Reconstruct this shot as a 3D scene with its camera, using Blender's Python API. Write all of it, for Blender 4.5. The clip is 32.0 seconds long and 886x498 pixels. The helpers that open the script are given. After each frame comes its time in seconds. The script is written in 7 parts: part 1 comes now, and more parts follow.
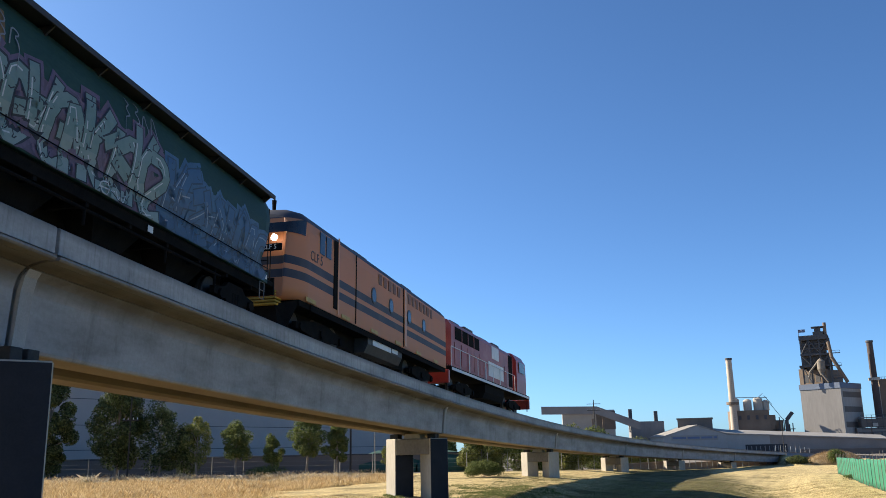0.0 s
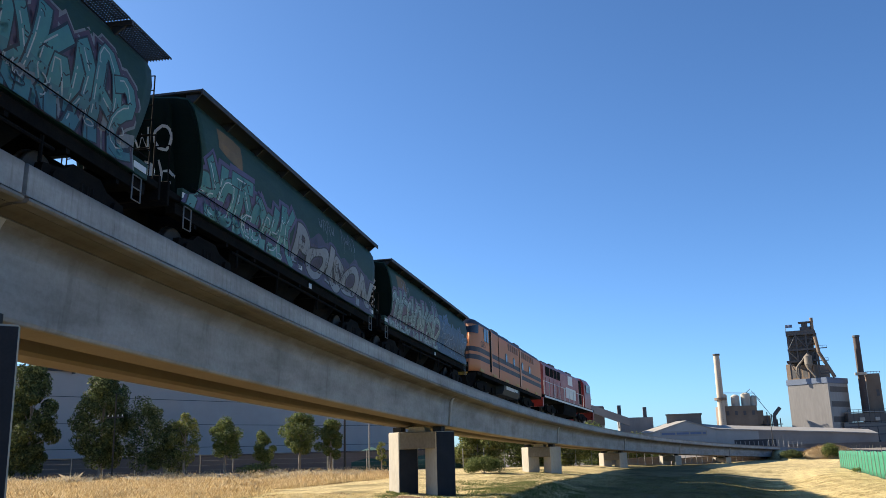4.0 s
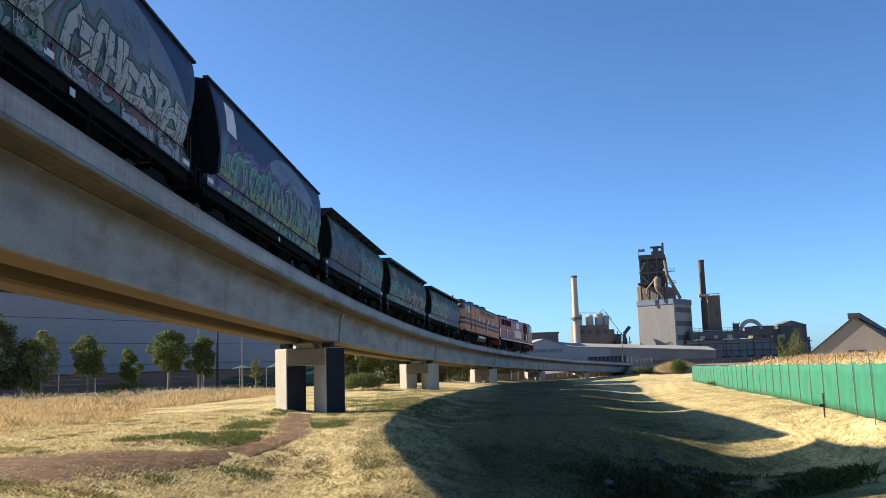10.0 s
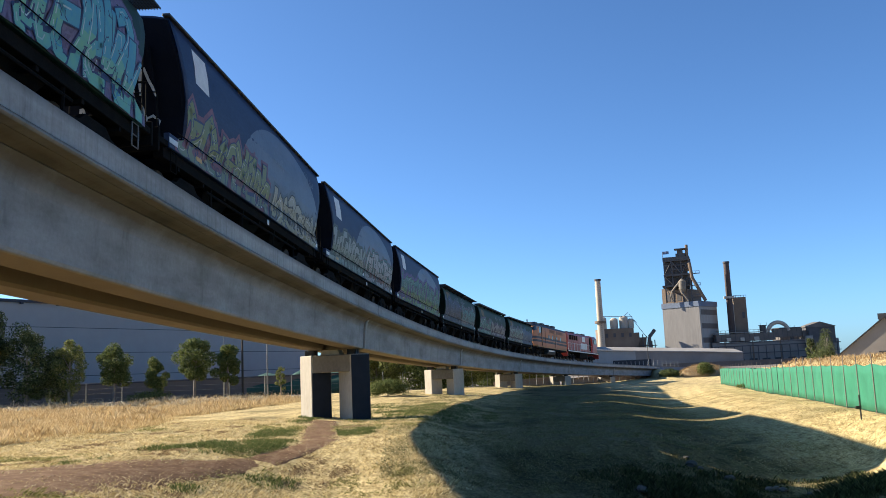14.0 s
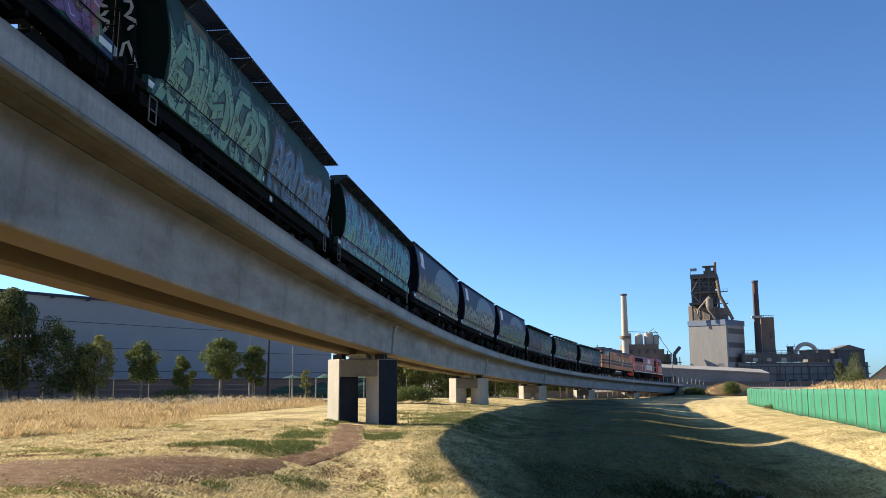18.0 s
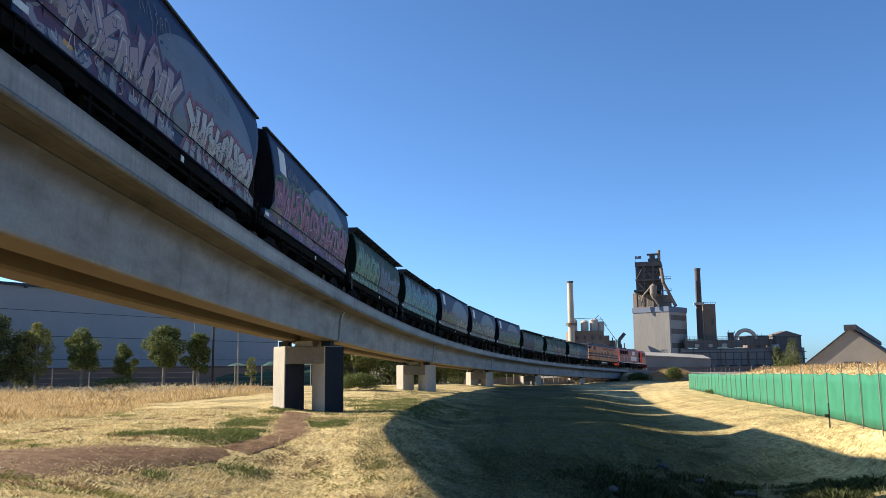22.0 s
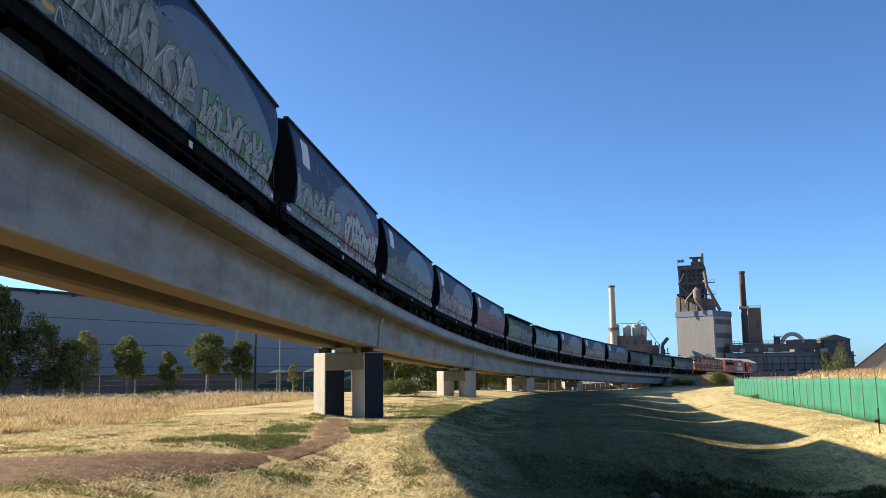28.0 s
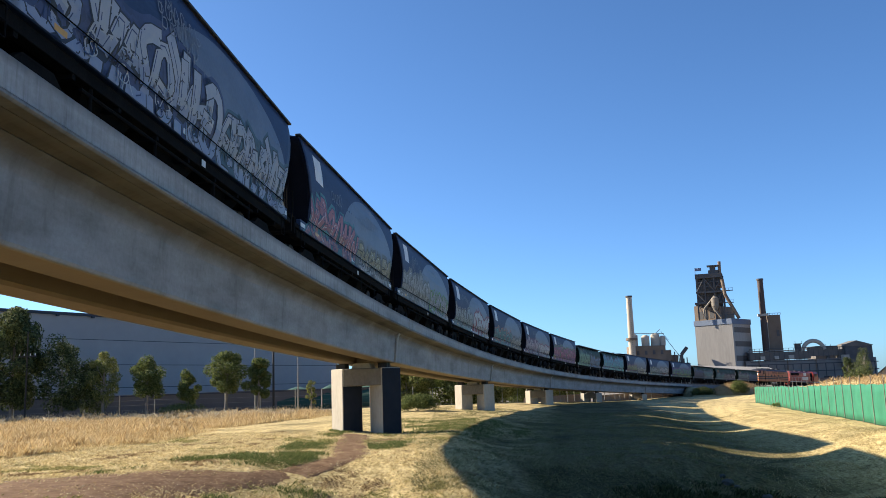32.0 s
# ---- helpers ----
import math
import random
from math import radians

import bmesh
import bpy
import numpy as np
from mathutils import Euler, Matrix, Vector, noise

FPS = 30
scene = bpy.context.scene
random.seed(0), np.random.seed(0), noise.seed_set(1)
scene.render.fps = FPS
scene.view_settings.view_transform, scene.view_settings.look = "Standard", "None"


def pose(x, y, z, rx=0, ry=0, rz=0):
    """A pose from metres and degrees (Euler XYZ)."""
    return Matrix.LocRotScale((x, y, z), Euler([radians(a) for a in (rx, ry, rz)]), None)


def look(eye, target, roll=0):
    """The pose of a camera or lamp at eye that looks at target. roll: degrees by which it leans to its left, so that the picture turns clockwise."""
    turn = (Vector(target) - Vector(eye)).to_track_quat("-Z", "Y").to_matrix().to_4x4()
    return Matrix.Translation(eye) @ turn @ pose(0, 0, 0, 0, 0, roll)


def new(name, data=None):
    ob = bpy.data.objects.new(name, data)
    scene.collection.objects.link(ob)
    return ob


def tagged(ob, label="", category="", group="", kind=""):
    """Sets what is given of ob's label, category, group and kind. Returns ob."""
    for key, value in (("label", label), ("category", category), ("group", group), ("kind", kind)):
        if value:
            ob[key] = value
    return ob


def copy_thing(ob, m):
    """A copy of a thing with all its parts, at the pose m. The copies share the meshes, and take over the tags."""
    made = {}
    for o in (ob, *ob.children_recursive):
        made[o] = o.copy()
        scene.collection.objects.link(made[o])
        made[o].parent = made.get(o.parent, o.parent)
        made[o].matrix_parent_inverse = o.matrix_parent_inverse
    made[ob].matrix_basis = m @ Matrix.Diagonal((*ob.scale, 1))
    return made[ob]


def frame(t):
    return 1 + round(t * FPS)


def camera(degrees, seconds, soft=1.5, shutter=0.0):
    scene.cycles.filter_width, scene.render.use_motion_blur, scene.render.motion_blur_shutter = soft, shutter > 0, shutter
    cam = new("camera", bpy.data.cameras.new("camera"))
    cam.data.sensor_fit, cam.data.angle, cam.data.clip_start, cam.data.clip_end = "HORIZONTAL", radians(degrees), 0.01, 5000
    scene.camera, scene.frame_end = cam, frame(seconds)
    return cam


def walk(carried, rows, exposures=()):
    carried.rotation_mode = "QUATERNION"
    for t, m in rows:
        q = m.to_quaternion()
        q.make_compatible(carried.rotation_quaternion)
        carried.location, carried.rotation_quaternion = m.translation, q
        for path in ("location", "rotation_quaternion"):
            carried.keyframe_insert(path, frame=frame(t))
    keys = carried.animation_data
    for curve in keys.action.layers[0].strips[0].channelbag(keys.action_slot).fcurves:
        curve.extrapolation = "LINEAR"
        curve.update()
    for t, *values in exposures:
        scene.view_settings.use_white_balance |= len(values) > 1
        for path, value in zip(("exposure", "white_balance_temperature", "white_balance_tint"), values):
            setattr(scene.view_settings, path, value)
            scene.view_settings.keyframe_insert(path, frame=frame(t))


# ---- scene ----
cam = camera(54.7, 32.0, soft=0.75)
# seconds, place, yaw, pitch, roll
PATH = [
    (0, 2.667, -4.069, 1.918, 6.51, 13.30, -1.15),
    (0.5, 2.673, -3.869, 1.905, 5.73, 12.30, -0.49),
    (1, 2.648, -3.689, 1.901, 4.91, 12.99, -0.21),
    (1.5, 2.400, -3.389, 1.917, 4.53, 13.27, -1.48),
    (2, 2.285, -3.430, 1.879, 5.85, 12.87, -1.89),
    (2.5, 2.086, -2.925, 1.817, 6.05, 13.59, -1.40),
    (4.5, 1.261, -1.554, 1.742, 5.03, 12.59, -2.10),
    (5, 1.056, -1.476, 1.736, 3.97, 11.29, -3.43),
    (5.5, 0.949, -1.252, 1.729, 2.99, 11.87, -2.83),
    (6, 0.830, -0.958, 1.718, 1.91, 11.84, -1.25),
    (6.5, 0.602, -0.826, 1.771, -1.14, 10.69, -1.60),
    (7, 0.475, -0.717, 1.779, -2.38, 10.15, -2.21),
    (7.5, 0.456, -0.530, 1.744, -2.56, 10.99, -1.23),
    (8, 0.433, -0.528, 1.727, -2.88, 10.19, -0.61),
    (8.5, 0.291, -0.581, 1.710, -3.64, 9.38, -1.65),
    (9, 0.151, -0.649, 1.724, -4.65, 8.84, -2.20),
    (9.5, 0.152, -0.603, 1.686, -3.63, 8.73, -1.50),
    (10, 0.143, -0.428, 1.714, -3.47, 7.58, -1.89),
    (10.5, 0.094, -0.369, 1.731, -3.35, 6.61, -1.69),
    (11, 0.079, -0.208, 1.720, -2.45, 6.24, -1.24),
    (11.5, 0.114, -0.390, 1.725, -1.67, 7.08, -2.06),
    (12, 0.126, -0.406, 1.696, -1.53, 7.91, -2.65),
    (12.5, 0.132, -0.372, 1.726, -0.59, 8.48, -3.23),
    (13, 0.124, -0.275, 1.719, -0.09, 8.36, -3.64),
    (13.5, 0.129, -0.295, 1.710, -0.98, 8.32, -3.49),
    (14, 0.080, -0.096, 1.711, -1.98, 8.00, -2.51),
    (14.5, 0.041, -0.089, 1.683, -1.29, 7.22, -0.84),
    (16.5, -0.157, -0.108, 1.638, -2.73, 8.07, 0.38),
    (17, -0.190, -0.108, 1.651, -1.44, 9.40, 0.82),
    (17.5, -0.192, -0.084, 1.671, -0.12, 9.36, 0.43),
    (18, -0.169, -0.059, 1.668, -0.25, 8.64, -0.32),
    (18.5, -0.174, -0.047, 1.666, -0.29, 8.06, 0.15),
    (19, -0.161, -0.039, 1.675, -0.26, 8.12, 0.53),
    (19.5, -0.173, -0.030, 1.678, -1.99, 8.51, 0.34),
    (20, -0.149, -0.017, 1.685, -2.88, 7.99, 0.16),
    (20.5, -0.144, -0.000, 1.679, -3.73, 7.71, 0.53),
    (21, -0.146, -0.001, 1.663, -4.09, 7.73, 0.67),
    (21.5, -0.151, 0.000, 1.670, -4.43, 7.89, -0.03),
    (22, -0.122, 0.010, 1.663, -3.73, 7.75, -0.60),
    (22.5, -0.040, 0.018, 1.672, -1.50, 6.69, -0.17),
    (23, -0.026, 0.020, 1.678, -0.15, 6.41, -0.95),
    (23.5, -0.043, 0.024, 1.673, 0.11, 6.55, -1.74),
    (24, -0.031, 0.035, 1.665, 0.36, 6.76, -1.85),
    (24.5, -0.032, 0.040, 1.663, 0.38, 7.46, -1.62),
    (25, -0.037, 0.041, 1.669, -0.18, 8.45, -1.71),
    (25.5, -0.034, 0.045, 1.672, -1.46, 8.69, -1.75),
    (27.5, -0.029, 0.043, 1.663, -1.65, 8.09, -0.92),
    (28, -0.039, 0.040, 1.659, -1.03, 8.17, -0.84),
    (28.5, -0.032, 0.033, 1.660, -0.74, 8.45, -1.15),
    (29, -0.034, 0.021, 1.674, -0.21, 8.85, -1.58),
    (29.5, -0.040, 0.017, 1.667, 0.22, 9.17, -1.93),
    (30, -0.032, 0.006, 1.659, 0.36, 8.69, -2.38),
    (30.5, -0.029, -0.000, 1.667, -0.02, 8.48, -2.31),
    (31, -0.029, -0.005, 1.668, -1.11, 8.77, -2.04),
    (31.5, -0.025, -0.003, 1.662, -1.24, 8.79, -1.95),
    (32, 0.000, 0.000, 1.650, 0.00, 9.12, -1.94),
]


def held(x, y, z, yaw, pitch, roll):
    return pose(x, y, z, 0, 0, yaw) @ pose(0, 0, 0, 90 + pitch, 0, 0) @ pose(0, 0, 0, 0, 0, roll)


walk(cam, [(t, held(*row)) for t, *row in PATH], [(0.0, 1.12), (2.0, 1.15), (5.0, 1.28), (9.0, 1.26), (32.0, 1.25)])

# ---- light ----
SUN_UP, SUN_AWAY = 28.8, (0.929, -0.37)      # degrees of height; the way in which shadows fall
world = bpy.data.worlds.new("sky")
scene.world = world
world.use_nodes = True
wn = world.node_tree.nodes
sky = wn.new("ShaderNodeTexSky")
sky.sky_type = "NISHITA"
sky.sun_disc = False
sky.sun_elevation = radians(SUN_UP)
sky.sun_rotation = math.atan2(-SUN_AWAY[0], -SUN_AWAY[1])
sky.air_density, sky.dust_density, sky.ozone_density = 0.62, 0.6, 2.4
tint = wn.new("ShaderNodeMix")
tint.data_type, tint.blend_type = "RGBA", "MULTIPLY"
tint.inputs["Factor"].default_value = 1.0
tint.inputs[7].default_value = (0.69, 1.0, 1.25, 1)
world.node_tree.links.new(sky.outputs["Color"], tint.inputs[6])
world.node_tree.links.new(tint.outputs[2], wn["Background"].inputs["Color"])
wn["Background"].inputs["Strength"].default_value = 0.0715
sun_data = bpy.data.lights.new("sun", "SUN")
sun_data.energy, sun_data.angle, sun_data.color = 5.0, radians(0.53), (1.0, 0.88, 0.70)
sun = new("sun", sun_data)
up = math.tan(radians(SUN_UP))
sun.matrix_world = look((-SUN_AWAY[0] * 60, -SUN_AWAY[1] * 60, up * 60), (0, 0, 0))


# ---- materials ----
def surface(name, colors, scale=3.0, rough=0.7, metal=0.0, bump=0.2, stretch=(1, 1, 1), fine=30.0, mixes=0.5, spec=0.5, random_tone=0.0):
    """Two or three tones blended by a coarse and a fine noise, with relief."""
    m = bpy.data.materials.new(name)
    m.use_nodes = True
    n, link = m.node_tree.nodes, m.node_tree.links.new
    bsdf = n["Principled BSDF"]
    co = n.new("ShaderNodeTexCoord")
    mp = n.new("ShaderNodeMapping")
    mp.inputs["Scale"].default_value = stretch
    link(co.outputs["Object"], mp.inputs["Vector"])
    big, small = n.new("ShaderNodeTexNoise"), n.new("ShaderNodeTexNoise")
    big.inputs["Scale"].default_value, big.inputs["Detail"].default_value = scale, 6
    big.inputs["Roughness"].default_value = 0.62
    small.inputs["Scale"].default_value, small.inputs["Detail"].default_value = fine, 4
    for t in (big, small):
        link(mp.outputs["Vector"], t.inputs["Vector"])
    mix = n.new("ShaderNodeMix")
    mix.inputs["Factor"].default_value = 0.35
    link(big.outputs["Fac"], mix.inputs[2]), link(small.outputs["Fac"], mix.inputs[3])
    ramp = n.new("ShaderNodeValToRGB")
    cols = [(*c, 1) for c in colors]
    spread = 0.10 + 0.12 * mixes
    if len(cols) == 1:
        cols = [tuple(v * 0.8 for v in cols[0][:3]) + (1,), cols[0]]
    ramp.color_ramp.elements[0].position, ramp.color_ramp.elements[0].color = 0.5 - spread, cols[0]
    ramp.color_ramp.elements[1].position, ramp.color_ramp.elements[1].color = 0.5 + spread, cols[-1]
    if len(cols) == 3:
        ramp.color_ramp.elements.new(0.5).color = cols[1]
    link(mix.outputs[0], ramp.inputs["Fac"])
    out = ramp.outputs["Color"]
    if random_tone:
        oi, hsv = n.new("ShaderNodeObjectInfo"), n.new("ShaderNodeHueSaturation")
        mr = n.new("ShaderNodeMapRange")
        mr.inputs[3].default_value, mr.inputs[4].default_value = 1 - random_tone, 1 + random_tone
        link(oi.outputs["Random"], mr.inputs[0]), link(mr.outputs[0], hsv.inputs["Value"]), link(out, hsv.inputs["Color"])
        out = hsv.outputs["Color"]
    link(out, bsdf.inputs["Base Color"])
    bsdf.inputs["Roughness"].default_value, bsdf.inputs["Metallic"].default_value = rough, metal
    bsdf.inputs["Specular IOR Level"].default_value = spec
    if bump:
        b = n.new("ShaderNodeBump")
        b.inputs["Strength"].default_value, b.inputs["Distance"].default_value = bump, 0.02
        link(mix.outputs[0], b.inputs["Height"]), link(b.outputs["Normal"], bsdf.inputs["Normal"])
    return m


def leafy(name, colors, through_light=0.35):
    """Leaves and blades: a tone for every piece, and light that passes through."""
    m = bpy.data.materials.new(name)
    m.use_nodes = True
    n, link = m.node_tree.nodes, m.node_tree.links.new
    bsdf = n["Principled BSDF"]
    geo = n.new("ShaderNodeNewGeometry")
    ramp = n.new("ShaderNodeValToRGB")
    for e, (pos, c) in zip((ramp.color_ramp.elements[0], ramp.color_ramp.elements[1]), ((0.0, colors[0]), (1.0, colors[-1]))):
        e.position, e.color = pos, (*c, 1)
    if len(colors) == 3:
        ramp.color_ramp.elements.new(0.5).color = (*colors[1], 1)
    link(geo.outputs["Random Per Island"], ramp.inputs["Fac"]), link(ramp.outputs["Color"], bsdf.inputs["Base Color"])
    bsdf.inputs["Roughness"].default_value = 0.85
    bsdf.inputs["Specular IOR Level"].default_value = 0.2
    trans, add = n.new("ShaderNodeBsdfTranslucent"), n.new("ShaderNodeMixShader")
    add.inputs[0].default_value = through_light
    link(ramp.outputs["Color"], trans.inputs["Color"])
    link(bsdf.outputs[0], add.inputs[1]), link(trans.outputs[0], add.inputs[2])
    link(add.outputs[0], n["Material Output"].inputs["Surface"])
    return m


CONCRETE = surface("concrete", [(0.122, 0.118, 0.112), (0.198, 0.201, 0.204), (0.243, 0.248, 0.254)], 0.7, 0.85, bump=0.25, stretch=(1, 1, 0.6), fine=3.5, mixes=0.95)
CONCRETE_PIER = surface("pier_concrete", [(0.30, 0.27, 0.22), (0.38, 0.345, 0.285), (0.45, 0.41, 0.34)], 0.9, 0.9, bump=0.25, stretch=(1, 1, 0.4), fine=9, mixes=0.9)
# crossbeam darker than the columns: its shade is put into the colour
CONCRETE_BEAM = surface("shaded_crossbeam_concrete", [(0.115, 0.10, 0.078), (0.165, 0.145, 0.115), (0.215, 0.195, 0.16)], 1.1, 0.9, bump=0.25, fine=9, mixes=0.9)
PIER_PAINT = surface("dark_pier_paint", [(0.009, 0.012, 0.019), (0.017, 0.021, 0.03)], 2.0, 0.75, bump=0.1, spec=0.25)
RUBBER = surface("bearing_rubber", [(0.015, 0.015, 0.015), (0.03, 0.03, 0.03)], 6, 0.8)
STEEL_RAIL = surface("rail_steel", [(0.10, 0.065, 0.045), (0.17, 0.12, 0.09)], 8, 0.5, 0.7)
BALLAST = surface("ballast", [(0.10, 0.095, 0.09), (0.25, 0.235, 0.22)], 14, 0.95, bump=0.8)
BLACK = surface("underframe_black", [(0.004, 0.004, 0.0045), (0.012, 0.011, 0.010)], 3, 0.95, bump=0.15, spec=0.1)
WHEEL_STEEL = surface("wheel_steel", [(0.012, 0.010, 0.009), (0.03, 0.026, 0.022)], 5, 0.6, 0.2)
SHEET_GREEN = surface("shade_cloth_green", [(0.010, 0.125, 0.070), (0.02, 0.185, 0.105)], 1.2, 0.8, bump=0.25, fine=60)
POST = surface("galvanised_post", [(0.22, 0.22, 0.21), (0.34, 0.34, 0.33)], 6, 0.5, 0.6)
DARK_POST = surface("black_post", [(0.015, 0.015, 0.015), (0.03, 0.03, 0.03)], 6, 0.6)
WOOD_POLE = surface("weathered_pole_wood", [(0.03, 0.026, 0.022), (0.06, 0.052, 0.044)], 3, 0.9, stretch=(4, 4, 0.3))


# ---- building blocks ----
def part(name, bm, material, parent=None, label="", smooth=False):
    me = bpy.data.meshes.new(name)
    bm.to_mesh(me)
    bm.free()
    for mat in material if isinstance(material, (list, tuple)) else [material]:
        me.materials.append(mat)
    if smooth:
        me.polygons.foreach_set("use_smooth", [True] * len(me.polygons))
    ob = new(name, me)
    if parent:
        ob.parent = parent
    return tagged(ob, label)


def mesh_part(name, verts, faces, material, parent=None, label="", smooth=False):
    me = bpy.data.meshes.new(name)
    me.from_pydata(verts, [], faces)
    me.materials.append(material)
    if smooth:
        me.polygons.foreach_set("use_smooth", [True] * len(me.polygons))
    ob = new(name, me)
    if parent:
        ob.parent = parent
    return tagged(ob, label)


def box(bm, x0, x1, y0, y1, z0, z1, bevel=0.0, m=None):
    got = bmesh.ops.create_cube(bm, size=1.0)
    vs = got["verts"]
    for v in vs:
        v.co = Vector(((x0 + x1) / 2 + v.co.x * (x1 - x0), (y0 + y1) / 2 + v.co.y * (y1 - y0), (z0 + z1) / 2 + v.co.z * (z1 - z0)))
    if bevel:
        es = list({e for v in vs for e in v.link_edges})
        r = bmesh.ops.bevel(bm, geom=es, offset=bevel, segments=1, affect="EDGES")
        vs = list({v for f in r["faces"] for v in f.verts} | {v for v in vs if v.is_valid})
    if m is not None:
        for v in vs:
            v.co = m @ v.co
    return vs


def rod(bm, a, b, r0, r1=None, seg=8):
    """A tapered round bar from a to b."""
    a, b = Vector(a), Vector(b)
    r1 = r0 if r1 is None else r1
    turn = (b - a).to_track_quat("Z", "Y").to_matrix()
    rings = []
    for c, r in ((a, r0), (b, r1)):
        rings.append([bm.verts.new(c + turn @ Vector((math.cos(k * math.tau / seg) * r, math.sin(k * math.tau / seg) * r, 0))) for k in range(seg)])
    for k in range(seg):
        bm.faces.new((rings[0][k], rings[0][(k + 1) % seg], rings[1][(k + 1) % seg], rings[1][k]))
    bm.faces.new(rings[0][::-1]), bm.faces.new(rings[1])


def drum(bm, centre, axis, r, length, seg=20, bevel=0.0):
    a = Vector(axis).normalized() * (length / 2)
    c = Vector(centre)
    if bevel:
        u = Vector(axis).normalized() * bevel
        rod(bm, c - a, c - a + u, r - bevel, r, seg)
        rod(bm, c - a + u, c + a - u, r, r, seg)
        rod(bm, c + a - u, c + a, r, r - bevel, seg)
    else:
        rod(bm, c - a, c + a, r, r, seg)


def tube(bm, pts, r, seg=5):
    """One unbroken bar through several places."""
    rings = []
    for i, p in enumerate(pts):
        way = Vector(pts[min(i + 1, len(pts) - 1)]) - Vector(pts[max(i - 1, 0)])
        turn = way.to_track_quat("Z", "Y").to_matrix()
        rings.append([Vector(p) + turn @ Vector((math.cos(k * math.tau / seg) * r, math.sin(k * math.tau / seg) * r, 0)) for k in range(seg)])
    loft(bm, rings)


def loft(bm, rings, closed=True, caps=True):
    """Skins a row of equal rings of points."""
    made = [[bm.verts.new(p) for p in ring] for ring in rings]
    k = len(rings[0])
    for a, b in zip(made, made[1:]):
        for i in range(k if closed else k - 1):
            bm.faces.new((a[i], a[(i + 1) % k], b[(i + 1) % k], b[i]))
    if caps and closed:
        bm.faces.new(made[0][::-1]), bm.faces.new(made[-1])
    return made


def empty(name, m, label, category, group="", kind=""):
    ob = new(name)
    ob.matrix_basis = m
    return tagged(ob, label, category, group, kind)


# ---- the line of the track: a circle of about 360 m, falling at 2.7 in 100 ----
X0, Y0, H0, BEND = -6.07, 19.52, 0.0987, 0.00277


def heading(s):
    return H0 + BEND * s


def along(s, off=0.0, dz=0.0):
    """A place beside the track: s metres along it, off to its right, dz over the deck's edge."""
    h = heading(s)
    x = X0 + (math.cos(H0) - math.cos(h)) / BEND
    y = Y0 + (math.sin(h) - math.sin(H0)) / BEND
    z = 5.12 - 0.02739 * s - 5.8e-6 * s * s
    return Vector((x + off * math.cos(h), y - off * math.sin(h), z + dz))


def beside(x, y):
    """The distance along the track and to its right of a place."""
    cx, cy = X0 + math.cos(H0) / BEND, Y0 - math.sin(H0) / BEND
    dx, dy = cx - x, y - cy
    return (math.atan2(dy, dx) - H0) / BEND, 1 / BEND - math.hypot(dx, dy)


SPAN, FIRST_JOINT = 29.54, 18.19
END_S = FIRST_JOINT + 5 * SPAN


def ease(a, b, v):
    t = min(1.0, max(0.0, (v - a) / (b - a)))
    return t * t * (3 - 2 * t)


FENCE_LINE = ((8.0, 9.5), (28.0, 15.6), (49.0, 21.4), (95.0, 33.4), (112.0, 38.0))     # y, x of the green fence


def fence_x(y):
    return float(np.interp(y, [p[0] for p in FENCE_LINE], [p[1] for p in FENCE_LINE]))


# the drain: x, y, floor, half width of its banks
DRAIN = ((1.2, 18.4, -1.75, 9.0), (4.0, 19.6, -1.75, 9.0), (8.0, 21.8, -1.85, 7.5), (10.6, 24.5, -2.1, 6.0), (11.9, 27.2, -2.1, 4.8), (11.7, 30.2, -1.5, 4.6), (12.5, 35.0, -1.22, 4.4), (13.5, 41.0, -1.22, 4.4), (15.4, 49.5, -1.33, 4.6), (18.8, 64.0, -1.45, 5.0), (26.0, 90.0, -1.5, 5.0))


def drain(x, y):
    """Distance to the drain's line, its floor and the width of its banks there."""
    best = (1e9, 0.0, 1.0)
    for (ax, ay, az, aw), (bx, by, bz, bw) in zip(DRAIN, DRAIN[1:]):
        ux, uy = bx - ax, by - ay
        t = min(1.0, max(0.0, ((x - ax) * ux + (y - ay) * uy) / (ux * ux + uy * uy)))
        q = math.hypot(x - ax - ux * t, y - ay - uy * t)
        if q < best[0]:
            best = (q, az + (bz - az) * t, aw + (bw - aw) * t)
    return best


